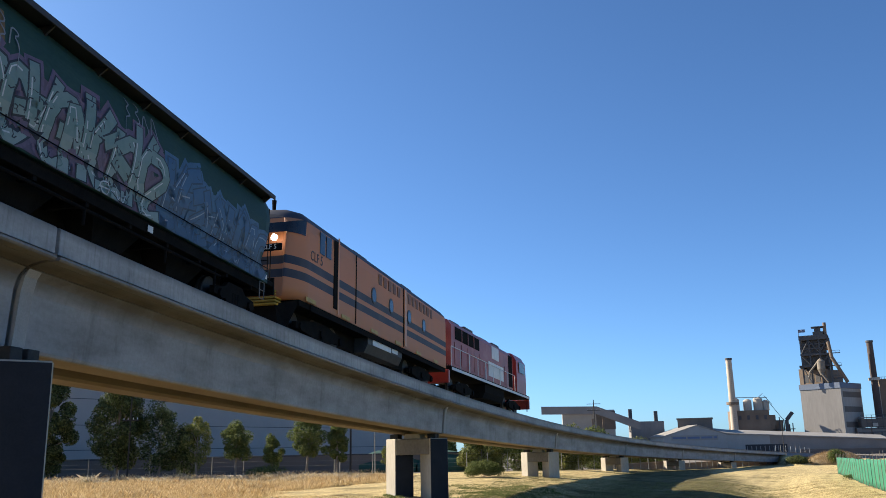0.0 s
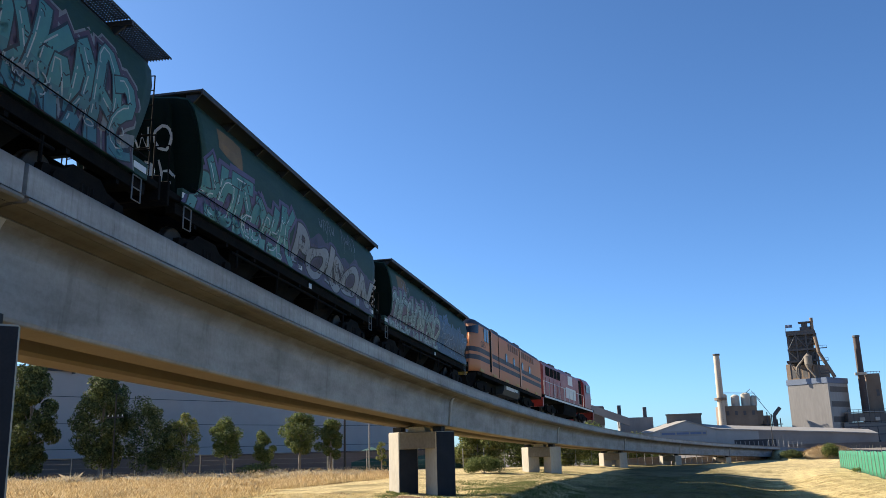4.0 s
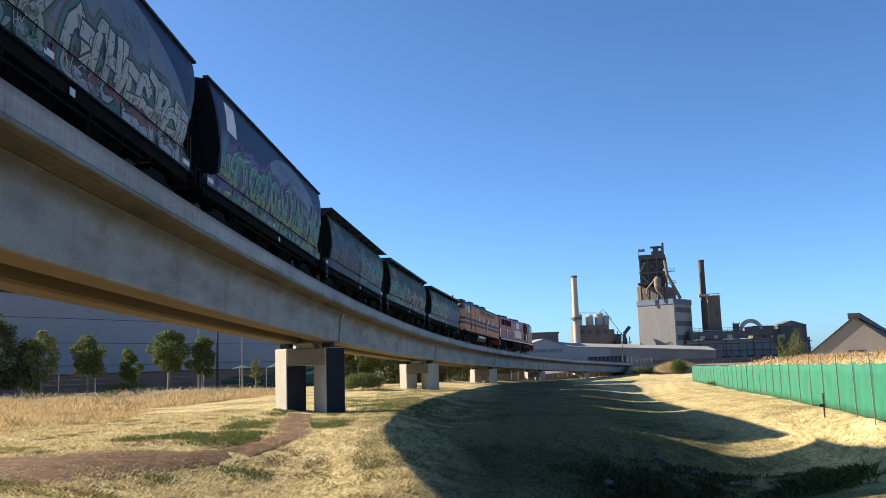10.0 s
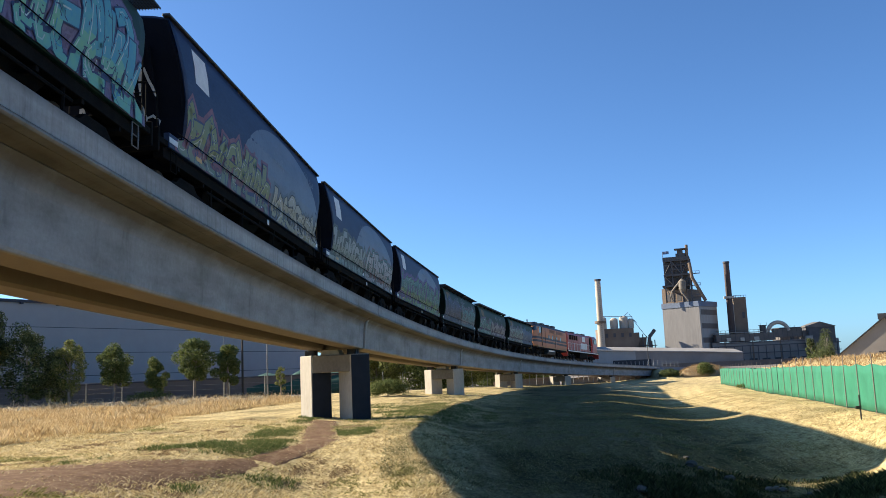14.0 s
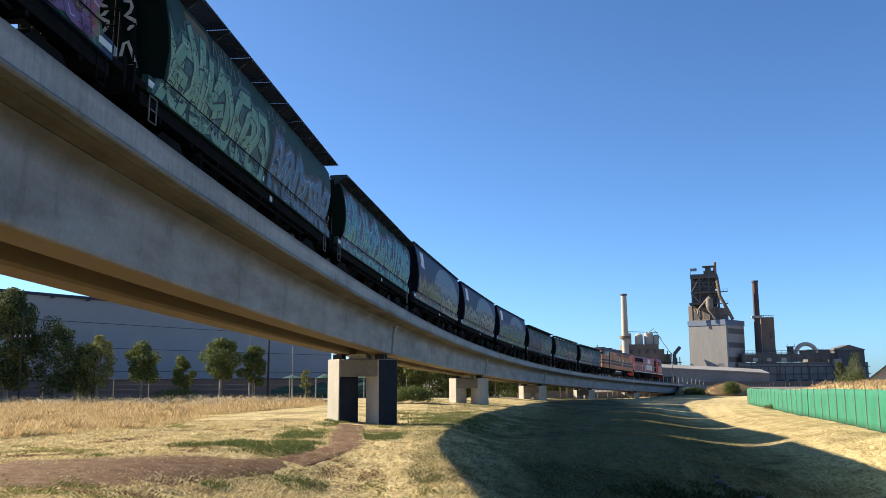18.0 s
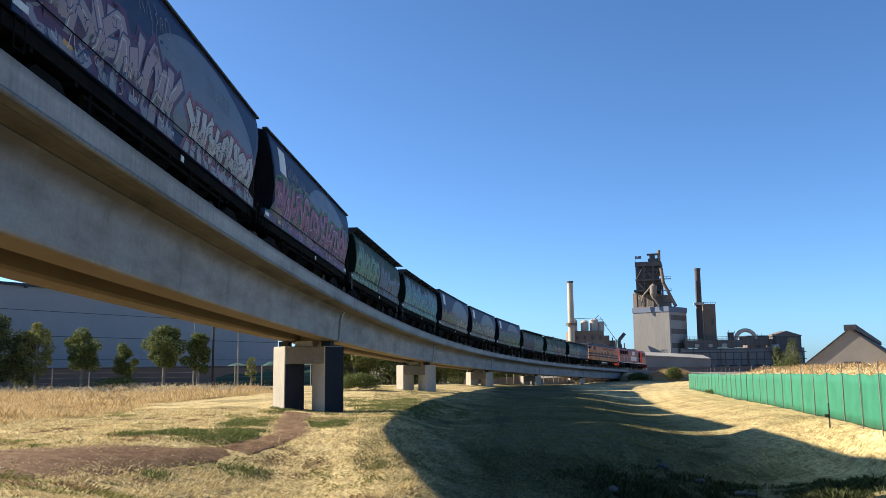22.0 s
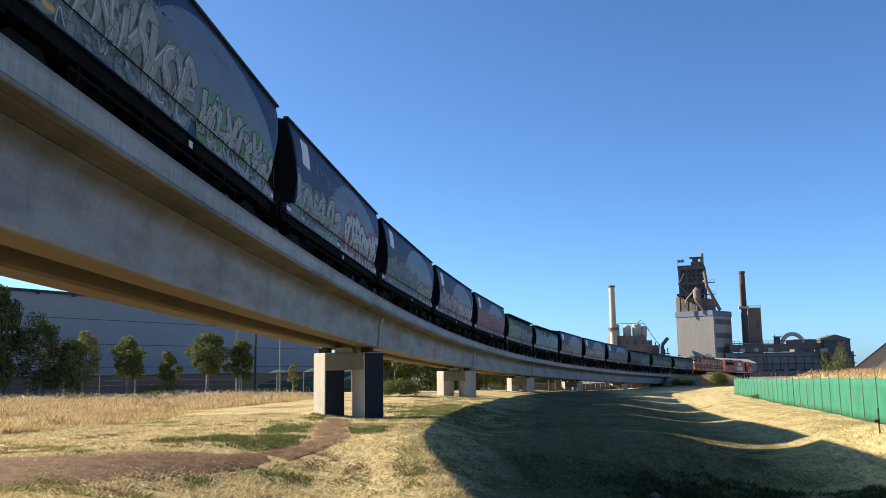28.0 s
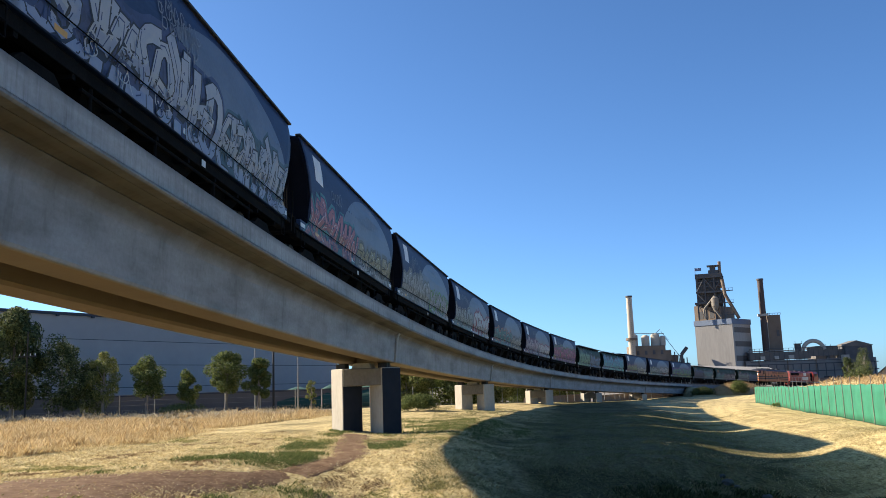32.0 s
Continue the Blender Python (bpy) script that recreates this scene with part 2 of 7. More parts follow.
def ground_z(x, y):
    s, d = beside(x, y)
    base = -1.8 * ease(45, 150, s)
    fx = fence_x(y)
    verge = float(np.interp(y, (10, 28, 49, 95, 150), (-0.2, -0.45, -0.75, -1.2, -1.8)))
    w = ease(-3.0, 9.0, d) * ease(4.0, 16.0, y)
    z = base + (min(-0.82, verge) - base) * w
    if -10 < x < 40 and 5 < y < 105:
        q, floor, wide = drain(x, y)
        u = ease(0.2, wide, q)
        if wide < 5.0:                                        # a plain V where the drain is shallow
            u += (min(1.0, q / wide) - u) * ease(5.0, 3.6, wide)
        z = min(z, z * u + floor * (1 - u)) - 0.45 * ease(2.3, 1.0, q) * ease(25.5, 22.0, y)
    brow = x - float(np.interp(y, (16, 18, 20, 23, 25, 29, 35, 49, 78), (0.7, 0.5, 0.7, 0.2, -0.1, -0.07, 0.36, 2.1, 7.9)))     # edge of the level field above the drain
    z += float(np.interp(y, (13, 16.8, 18.3, 20.4, 23.3, 24.8, 29.4, 33, 36, 49, 75), (0, 0.6, 0.9, 0.52, 0.44, 0.4, 0.3, 0.36, 0.33, 0.22, 0))) * math.exp(-brow * brow / (4.0 if brow < 0 else 1.5))
    near_fence = ease(-0.9 - 4.0 * ease(25, 38, y), -0.1 - 0.4 * ease(28, 38, y), x - fx)
    z += (verge - z) * near_fence
    z += 2.1 * ease(3, 12, x - fx) * ease(150, 105, y) * ease(0, 22, y)      # dry mound behind the green fence
    z += 0.05 * noise.noise((x * 0.25, y * 0.25, 0)) + 0.025 * noise.noise((x * 1.1, y * 1.1, 6)) + 0.08 * noise.noise((x * 0.06, y * 0.06, 3)) * ease(12, 30, math.hypot(x, y)) * ease(300, 100, math.hypot(x, y))
    if s > END_S - 2 and abs(d) < 12 and s < 420:                                      # bank that carries the track on
        top = along(min(s, 260)).z - 0.45
        z = max(z, min(top, top - (abs(d) - 3.0) / 1.6))
    return z

# ---- ground ----
def spaced(fine_from, fine_to, step, low, high, grow=1.22):
    mid = list(np.arange(fine_from, fine_to + 1e-6, step))
    a, d = [], step
    v = fine_from
    while v > low:
        d *= grow
        v -= d
        a.append(v)
    b, d, v = [], step, fine_to
    while v < high:
        d *= grow
        v += d
        b.append(v)
    return a[::-1] + mid + b


def ground_material():
    m = bpy.data.materials.new("mown_dry_grass")
    m.use_nodes = True
    n, link = m.node_tree.nodes, m.node_tree.links.new
    bsdf = n["Principled BSDF"]
    co = n.new("ShaderNodeTexCoord")

    def tex(scale, detail=6, rough=0.6, vec=None):
        t = n.new("ShaderNodeTexNoise")
        t.inputs["Scale"].default_value, t.inputs["Detail"].default_value, t.inputs["Roughness"].default_value = scale, detail, rough
        link(vec or co.outputs["Object"], t.inputs["Vector"])
        return t.outputs["Fac"]

    def ramp(src, stops):
        r = n.new("ShaderNodeValToRGB")
        els = r.color_ramp.elements
        els[0].position, els[0].color = stops[0][0], (*stops[0][1], 1)
        els[1].position, els[1].color = stops[-1][0], (*stops[-1][1], 1)
        for pos, c in stops[1:-1]:
            els.new(pos).color = (*c, 1)
        link(src, r.inputs["Fac"])
        return r.outputs["Color"]

    def mix(fac, a, b):
        x = n.new("ShaderNodeMix")
        x.data_type = "RGBA"
        link(fac, x.inputs["Factor"]), link(a, x.inputs[6]), link(b, x.inputs[7])
        return x.outputs[2]

    mp = n.new("ShaderNodeMapping")
    mp.inputs["Scale"].default_value, mp.inputs["Rotation"].default_value = (1.6, 0.35, 1), (0, 0, radians(-18))
    link(co.outputs["Object"], mp.inputs["Vector"])
    straw = ramp(tex(5.0, 8, 0.7, mp.outputs[0]), [(0.28, (0.26, 0.185, 0.08)), (0.5, (0.58, 0.46, 0.23)), (0.72, (0.78, 0.65, 0.38))])
    green = ramp(tex(7.0, 8, 0.7), [(0.3, (0.026, 0.028, 0.012)), (0.7, (0.15, 0.135, 0.055))])
    where = ramp(tex(0.22, 4, 0.55), [(0.52, (0, 0, 0)), (0.70, (0.8, 0.8, 0.8))])
    near = n.new("ShaderNodeMapRange")                     # greener hollow of the drain, with its shade also put into the colour
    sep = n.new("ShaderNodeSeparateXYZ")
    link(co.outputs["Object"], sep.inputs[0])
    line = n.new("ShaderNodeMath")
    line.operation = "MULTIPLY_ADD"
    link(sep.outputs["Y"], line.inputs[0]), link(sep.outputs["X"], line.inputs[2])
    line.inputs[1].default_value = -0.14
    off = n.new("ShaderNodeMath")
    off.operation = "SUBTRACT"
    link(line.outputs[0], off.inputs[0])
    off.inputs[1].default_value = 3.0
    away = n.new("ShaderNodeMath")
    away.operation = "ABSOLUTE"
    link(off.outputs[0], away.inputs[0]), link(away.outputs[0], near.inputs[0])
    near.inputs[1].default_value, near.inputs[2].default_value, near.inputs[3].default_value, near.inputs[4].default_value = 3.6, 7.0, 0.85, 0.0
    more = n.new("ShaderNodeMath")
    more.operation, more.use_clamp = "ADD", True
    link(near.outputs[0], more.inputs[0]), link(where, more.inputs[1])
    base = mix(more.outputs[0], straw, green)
    litter = ramp(tex(60, 3, 0.6), [(0.62, (0, 0, 0)), (0.72, (1, 1, 1))])
    pale = n.new("ShaderNodeRGB")
    pale.outputs[0].default_value = (0.62, 0.53, 0.33, 1)
    base = mix(litter, base, pale.outputs[0])
    clump = ramp(tex(5.5, 7, 0.8), [(0.38, (0.30, 0.27, 0.22)), (0.5, (1, 1, 1))])
    shade = n.new("ShaderNodeMix")
    shade.data_type, shade.blend_type = "RGBA", "MULTIPLY"
    shade.inputs["Factor"].default_value = 0.75
    far = n.new("ShaderNodeVectorMath")                     # mown swaths run along the curve of the track
    far.operation = "DISTANCE"
    far.inputs[1].default_value = (X0 + math.cos(H0) / BEND, Y0 - math.sin(H0) / BEND, 0)
    link(co.outputs["Object"], far.inputs[0])
    turns = n.new("ShaderNodeMath")
    turns.operation = "MULTIPLY"
    link(far.outputs["Value"], turns.inputs[0])
    turns.inputs[1].default_value = 5.2
    wave = n.new("ShaderNodeMath")
    wave.operation = "SINE"
    link(turns.outputs[0], wave.inputs[0])
    wob = n.new("ShaderNodeMath")
    wob.operation = "MULTIPLY_ADD"
    link(wave.outputs[0], wob.inputs[0])
    wob.inputs[1].default_value = 0.10
    link(tex(1.7, 5, 0.7), wob.inputs[2])
    swath = ramp(wob.outputs[0], [(0.36, (0.55, 0.54, 0.5)), (0.6, (1.08, 1.08, 1.05))])
    rows = n.new("ShaderNodeMix")
    rows.data_type, rows.blend_type = "RGBA", "MULTIPLY"
    rows.inputs["Factor"].default_value = 0.4
    link(base, rows.inputs[6]), link(swath, rows.inputs[7])
    base = rows.outputs[2]
    speck = n.new("ShaderNodeMix")
    speck.data_type, speck.blend_type = "RGBA", "MULTIPLY"
    speck.inputs["Factor"].default_value = 1.0
    link(base, speck.inputs[6]), link(ramp(tex(14.0, 6, 0.8), [(0.36, (0.38, 0.37, 0.33)), (0.48, (1.0, 1.0, 1.0)), (0.64, (1.3, 1.3, 1.3))]), speck.inputs[7])
    link(speck.outputs[2], shade.inputs[6]), link(clump, shade.inputs[7])
    link(shade.outputs[2], bsdf.inputs["Base Color"])
    bsdf.inputs["Roughness"].default_value = 0.95
    bsdf.inputs["Specular IOR Level"].default_value = 0.1
    b = n.new("ShaderNodeBump")
    b.inputs["Strength"].default_value, b.inputs["Distance"].default_value = 0.9, 0.06
    link(tex(16, 6, 0.75), b.inputs["Height"]), link(b.outputs["Normal"], bsdf.inputs["Normal"])
    return m


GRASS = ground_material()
xs, ys = spaced(-30, 45, 0.75, -2500, 2500), spaced(-12, 110, 0.75, -2500, 4000)
verts = [(x, y, ground_z(x, y)) for y in ys for x in xs]
nx = len(xs)
faces = [(j * nx + i, j * nx + i + 1, (j + 1) * nx + i + 1, (j + 1) * nx + i) for j in range(len(ys) - 1) for i in range(nx - 1)]
YARD = surface("grey_brown_yard_gravel", [(0.10, 0.085, 0.07), (0.17, 0.145, 0.12), (0.25, 0.215, 0.18)], 0.12, 0.95, bump=0.3, fine=2.0, mixes=0.9)
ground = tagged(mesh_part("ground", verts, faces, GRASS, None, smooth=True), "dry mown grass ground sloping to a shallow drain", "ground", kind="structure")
ground.data.materials.append(YARD)
for f in ground.data.polygons:                          # the yards behind the wire fence are bare gravel
    x, y = f.center.x, f.center.y
    if y > np.interp(x, (-60, -13, 8, 32, 60, 140), (77, 77, 104, 154, 199, 290)):
        f.material_index = 1

# ---- viaduct ----
def ribbon(name, section, s0, s1, material, parent, step=1.5, label=""):
    """A closed section of (off, dz) carried along the track; its map runs along the track and down the face."""
    count = max(1, round((s1 - s0) / step))
    bm = bmesh.new()
    steps = [s0 + (s1 - s0) * k / count for k in range(count + 1)]
    made = loft(bm, [[along(s, o, z) for o, z in section] for s in steps])
    place = {v: (s, z - (0.5 * (1.7 - abs(o)) if z < -1.69 else 0.0)) for s, ring in zip(steps, made) for v, (o, z) in zip(ring, section)}
    bmesh.ops.recalc_face_normals(bm, faces=bm.faces)
    layer = bm.loops.layers.uv.new("UVMap")
    for f in bm.faces:
        for loop in f.loops:
            loop[layer].uv = place[loop.vert]
    return part(name, bm, material, parent, label)


def weathered(name, tones, stain, stain_from, stain_to, streak=0.5, under=False, rough=0.85, grain=6.5):
    """Concrete cast in place: cloudy tones, rain streaks down the face, a ragged brown stain near one edge."""
    m = bpy.data.materials.new(name)
    m.use_nodes = True
    n, link = m.node_tree.nodes, m.node_tree.links.new
    bsdf = n["Principled BSDF"]
    uv = n.new("ShaderNodeUVMap")

    def tex(su, sv, detail=5, roughness=0.6):
        mp, t = n.new("ShaderNodeMapping"), n.new("ShaderNodeTexNoise")
        mp.inputs["Scale"].default_value = (su, sv, 1)
        t.inputs["Scale"].default_value, t.inputs["Detail"].default_value, t.inputs["Roughness"].default_value = 1.0, detail, roughness
        link(uv.outputs["UV"], mp.inputs["Vector"]), link(mp.outputs["Vector"], t.inputs["Vector"])
        return t.outputs["Fac"]

    def ramp(src, stops):
        r = n.new("ShaderNodeValToRGB")
        els = r.color_ramp.elements
        els[0].position, els[0].color = stops[0][0], (*stops[0][1], 1)
        els[1].position, els[1].color = stops[-1][0], (*stops[-1][1], 1)
        for pos, c in stops[1:-1]:
            els.new(pos).color = (*c, 1)
        link(src, r.inputs["Fac"])
        return r.outputs["Color"]

    def blend(kind, fac, a, b):
        x = n.new("ShaderNodeMix")
        x.data_type, x.blend_type = "RGBA", kind
        if isinstance(fac, float):
            x.inputs["Factor"].default_value = fac
        else:
            link(fac, x.inputs["Factor"])
        link(a, x.inputs[6])
        if isinstance(b, tuple):
            x.inputs[7].default_value = (*b, 1)
        else:
            link(b, x.inputs[7])
        return x.outputs[2]

    def maths(op, a, b):
        x = n.new("ShaderNodeMath")
        x.operation, x.use_clamp = op, op == "ADD"
        for socket, v in zip(x.inputs, (a, b)):
            if isinstance(v, (int, float)):
                socket.default_value = v
            else:
                link(v, socket)
        return x.outputs[0]

    colour = ramp(tex(0.33, 1.1, 7, 0.62), [(0.34, tones[0]), (0.52, tones[1]), (0.68, tones[2])])
    colour = blend("MULTIPLY", 0.7, colour, ramp(tex(9.0, 9.0, 5, 0.7), [(0.35, (0.84, 0.835, 0.83)), (0.6, (1.04, 1.04, 1.04))]))
    lines = ramp(tex(grain, 0.36, 4, 0.72), [(0.30, (0.42, 0.40, 0.37)), (0.41, (0.86, 0.85, 0.84)), (0.50, (1, 1, 1)), (0.70, (1.12, 1.12, 1.13))])
    colour = blend("MULTIPLY", streak, colour, lines)
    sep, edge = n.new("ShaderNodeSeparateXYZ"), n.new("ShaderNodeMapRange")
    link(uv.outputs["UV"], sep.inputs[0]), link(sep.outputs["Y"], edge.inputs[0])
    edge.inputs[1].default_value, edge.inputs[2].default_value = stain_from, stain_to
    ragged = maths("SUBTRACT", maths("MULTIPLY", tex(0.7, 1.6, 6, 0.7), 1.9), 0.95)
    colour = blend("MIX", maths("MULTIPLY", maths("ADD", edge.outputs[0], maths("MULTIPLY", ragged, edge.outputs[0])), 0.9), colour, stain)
    if under:                                               # brown soffit: warm bounced light and shade put into the colour
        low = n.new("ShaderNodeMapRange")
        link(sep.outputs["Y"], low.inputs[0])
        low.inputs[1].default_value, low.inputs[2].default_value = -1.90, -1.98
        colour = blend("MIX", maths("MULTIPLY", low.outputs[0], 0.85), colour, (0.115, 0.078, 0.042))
    link(colour, bsdf.inputs["Base Color"])
    bsdf.inputs["Roughness"].default_value = rough
    b = n.new("ShaderNodeBump")
    b.inputs["Strength"].default_value, b.inputs["Distance"].default_value = 0.2, 0.015
    link(tex(7.0, 5.0, 6, 0.7), b.inputs["Height"]), link(b.outputs["Normal"], bsdf.inputs["Normal"])
    return m


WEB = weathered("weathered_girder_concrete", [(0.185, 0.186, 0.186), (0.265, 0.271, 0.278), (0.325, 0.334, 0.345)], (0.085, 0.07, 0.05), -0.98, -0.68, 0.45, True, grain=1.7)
KERB = weathered("streaked_kerb_concrete", [(0.235, 0.235, 0.23), (0.325, 0.33, 0.33), (0.39, 0.395, 0.395)], (0.10, 0.095, 0.085), -0.16, 0.02, 0.75)
LIP = weathered("dirty_drip_edge_concrete", [(0.12, 0.122, 0.125), (0.20, 0.205, 0.21), (0.25, 0.257, 0.265)], (0.07, 0.06, 0.045), -0.50, -0.54, 0.6)
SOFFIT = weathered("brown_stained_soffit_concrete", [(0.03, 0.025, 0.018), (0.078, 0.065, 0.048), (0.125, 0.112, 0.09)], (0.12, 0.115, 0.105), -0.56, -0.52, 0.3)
CONCRETE_RIB = surface("pale_rib_concrete", [(0.25, 0.25, 0.245), (0.34, 0.34, 0.335)], 1.6, 0.85, bump=0.2)


def viaduct_span(i):
    a, b = FIRST_JOINT + (i - 1) * SPAN + 0.03, FIRST_JOINT + i * SPAN - 0.06
    span = empty("viaduct_span", Matrix(), "grey concrete railway viaduct span on twin box girders", "viaduct span", "spans of the viaduct", "structure")
    for side in (1, -1):
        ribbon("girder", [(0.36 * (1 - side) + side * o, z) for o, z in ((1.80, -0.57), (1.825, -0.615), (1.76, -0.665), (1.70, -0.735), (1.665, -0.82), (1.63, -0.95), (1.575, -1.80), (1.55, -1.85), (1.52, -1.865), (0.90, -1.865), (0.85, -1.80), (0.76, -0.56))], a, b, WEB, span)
        ribbon("kerb", [(side * o, z) for o, z in ((2.30, -0.03), (2.27, 0.0), (2.10, 0.0), (2.10, -0.425), (2.29, -0.425))], a, b, KERB, span)
        ribbon("drip_edge", [(side * o, z) for o, z in ((2.335, -0.464), (2.335, -0.50), (2.30, -0.53), (2.12, -0.53), (2.12, -0.464))], a, b, LIP, span)
        ribbon("end_rib", [(0.36 * (1 - side) + side * o, z) for o, z in ((1.82, -0.62), (1.75, -0.73), (1.70, -0.95), (1.625, -1.85), (1.50, -1.85), (1.58, -0.95), (1.70, -0.62))], a, a + 0.30, CONCRETE_RIB, span)
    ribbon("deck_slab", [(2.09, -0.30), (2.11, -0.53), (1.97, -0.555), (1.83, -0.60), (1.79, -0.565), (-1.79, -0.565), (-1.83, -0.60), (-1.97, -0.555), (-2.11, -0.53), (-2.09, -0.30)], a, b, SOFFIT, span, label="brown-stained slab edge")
    ribbon("ballast", [(2.05, -0.296), (1.85, -0.06), (1.45, 0.06), (-1.45, 0.06), (-1.85, -0.06), (-2.05, -0.296)], a, b, BALLAST, span)
    for side in (1, -1):
        ribbon("rail", [(side * o, z) for o, z in ((0.76, 0.20), (0.83, 0.20), (0.84, 0.16), (0.80, 0.14), (0.80, 0.065), (0.79, 0.065), (0.79, 0.14), (0.75, 0.16))], a, b, STEEL_RAIL, span)


for i in range(-8, 6):
    viaduct_span(i)


def bridge_pier(i):
    s = FIRST_JOINT + i * SPAN
    c = along(s, 0.46 if i != -1 else 1.04)
    g = min(ground_z(c.x + dx, c.y + dy) for dx in (-1.5, 0, 1.5) for dy in (-1, 1)) - 0.25
    top = c.z - 1.76 - 0.32
    pier = empty("bridge_pier", pose(c.x, c.y, g, 0, 0, -math.degrees(heading(s))), "concrete portal pier with two skewed square columns", "bridge pier", "piers of the viaduct")
    h = top - g
    for x in (-1.03, 0.68):                                  # square columns turned against the track
        m = pose(x, 0, 0, 0, 0, -46)
        bm = bmesh.new()
        box(bm, -0.52, 0.52, -0.48, 0.48, 0, h, 0.03, m)
        col = part("column", bm, CONCRETE_PIER, pier)
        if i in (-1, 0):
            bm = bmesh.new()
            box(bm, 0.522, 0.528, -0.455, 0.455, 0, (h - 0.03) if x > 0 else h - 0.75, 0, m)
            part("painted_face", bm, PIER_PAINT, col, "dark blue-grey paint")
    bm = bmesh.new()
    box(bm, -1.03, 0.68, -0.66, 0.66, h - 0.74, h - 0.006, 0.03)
    part("crossbeam", bm, CONCRETE_BEAM, pier, "brown-grey crossbeam in a shaded tone")
    for x in (-1.2, 0.66):
        for y in (-0.2, 0.2):
            bm = bmesh.new()
            box(bm, x - 0.2, x + 0.2, y - 0.14, y + 0.14, h, h + 0.213, 0.01)
            part("bearing", bm, RUBBER, pier)
    bm = bmesh.new()
    loft(bm, [[(-0.25 + a * w, -0.5 + (b + 1) * 0.5, z) for a, b in ((-1, -1), (1, -1), (1, 1), (-1, 1))] for w, z in ((0.42, h), (0.34, h + 0.21))])
    part("shear_block", bm, CONCRETE_PIER, pier)


for i in range(-8, 5):
    bridge_pier(i)
c = along(END_S + 1.0)
ab = empty("abutment", pose(c.x, c.y, -3.0, 0, 0, -math.degrees(heading(END_S))), "grey concrete abutment at the end of the viaduct", "abutment", kind="structure")
bm = bmesh.new()
box(bm, -2.6, 2.6, -1.0, 1.0, 0, c.z + 3.0 - 0.55, 0.05)
part("wall", bm, CONCRETE, ab)
tr = empty("track_on_bank", Matrix(), "ballasted railway track on a low bank", "railway track", kind="structure")
ribbon("ballast", [(2.4, -0.62), (1.5, 0.06), (-1.5, 0.06), (-2.4, -0.62)], END_S, 330, BALLAST, tr, 3.0)
for side in (1, -1):
    ribbon("rail", [(side * o, z) for o, z in ((0.76, 0.20), (0.83, 0.20), (0.83, 0.065), (0.76, 0.065))], END_S, 330, STEEL_RAIL, tr, 3.0)

# ---- the train: things with x ahead, y to the left, z up from the rails ----
BLUE_SKIN = surface("faded_blue_wagon_paint", [(0.009, 0.019, 0.052), (0.016, 0.034, 0.085), (0.030, 0.054, 0.115)], 0.6, 0.55, bump=0.06, stretch=(0.6, 1, 1.6), fine=12, mixes=0.9, spec=0.3)
BLUE_PALE = surface("pale_grey_blue_arch_paint", [(0.075, 0.095, 0.13), (0.12, 0.145, 0.185)], 0.8, 0.45, bump=0.05, fine=12)
BLUE_END = surface("dark_blue_end_paint", [(0.004, 0.005, 0.010), (0.008, 0.010, 0.017)], 1.5, 0.85, bump=0.1, spec=0.08)
GREEN_SKIN = surface("faded_green_wagon_paint", [(0.009, 0.032, 0.026), (0.015, 0.047, 0.038), (0.028, 0.066, 0.053)], 0.6, 0.6, bump=0.06, stretch=(0.6, 1, 1.6), fine=12, mixes=0.9, spec=0.25)
GREEN_END = surface("dark_green_end_paint", [(0.003, 0.008, 0.007), (0.006, 0.014, 0.011)], 1.5, 0.85, bump=0.1, spec=0.08)
ROOF_DARK = surface("dark_roof_edge", [(0.012, 0.013, 0.016), (0.03, 0.03, 0.034)], 2, 0.6)
SIGN_WHITE = surface("white_sign_paint", [(0.55, 0.56, 0.56), (0.72, 0.72, 0.70)], 4, 0.5, bump=0.05)
SIGN_AMBER = surface("amber_reflector", [(0.55, 0.26, 0.03), (0.65, 0.34, 0.05)], 5, 0.4, bump=0.05)
RUST_PATCH = surface("orange_faded_emblem", [(0.10, 0.06, 0.02), (0.19, 0.115, 0.035)], 2, 0.6, bump=0.05)
SPRAY = {}
STEP_STEEL = surface("dull_step_steel", [(0.10, 0.10, 0.102), (0.20, 0.20, 0.20)], 6, 0.6, 0.2)


def spray(rgb):
    """Matt spray paint of one colour, a little uneven."""
    if rgb not in SPRAY:
        SPRAY[rgb] = surface("spray_paint", [tuple(v * 0.55 for v in rgb), tuple(v * 0.95 for v in rgb)], 2.2, 0.55, bump=0.04, fine=18)
    return SPRAY[rgb]


SIDES = {
    "blue": ((1.22, 1.31), (1.53, 1.31), (1.545, 1.305), (1.9, 1.41), (2.4, 1.465), (2.95, 1.475), (3.4, 1.435), (3.8, 1.36), (4.06, 1.29)),
    "green": ((1.22, 1.32), (1.53, 1.32), (1.545, 1.30), (1.85, 1.38), (2.2, 1.44), (2.6, 1.46), (3.0, 1.43), (3.35, 1.35), (3.57, 1.22)),
}


def body_end(z, kind="blue"):
    """Half the body's length at a height: the ends slope in towards the floor."""
    return 6.92 - 0.85 * (1 - ease(1.5, 4.3, z)) if kind == "blue" else 6.62 - 0.45 * (1 - ease(1.5, 3.6, z))


def side_place(kind, x, z, proud=0.006):
    prof = SIDES[kind]
    w = np.interp(z, [p[0] for p in prof], [p[1] for p in prof])
    if z > 1.54:
        x = max(-body_end(z, kind) + 0.03, min(body_end(z, kind) - 0.03, x))
    return (x, -(w + proud), z)


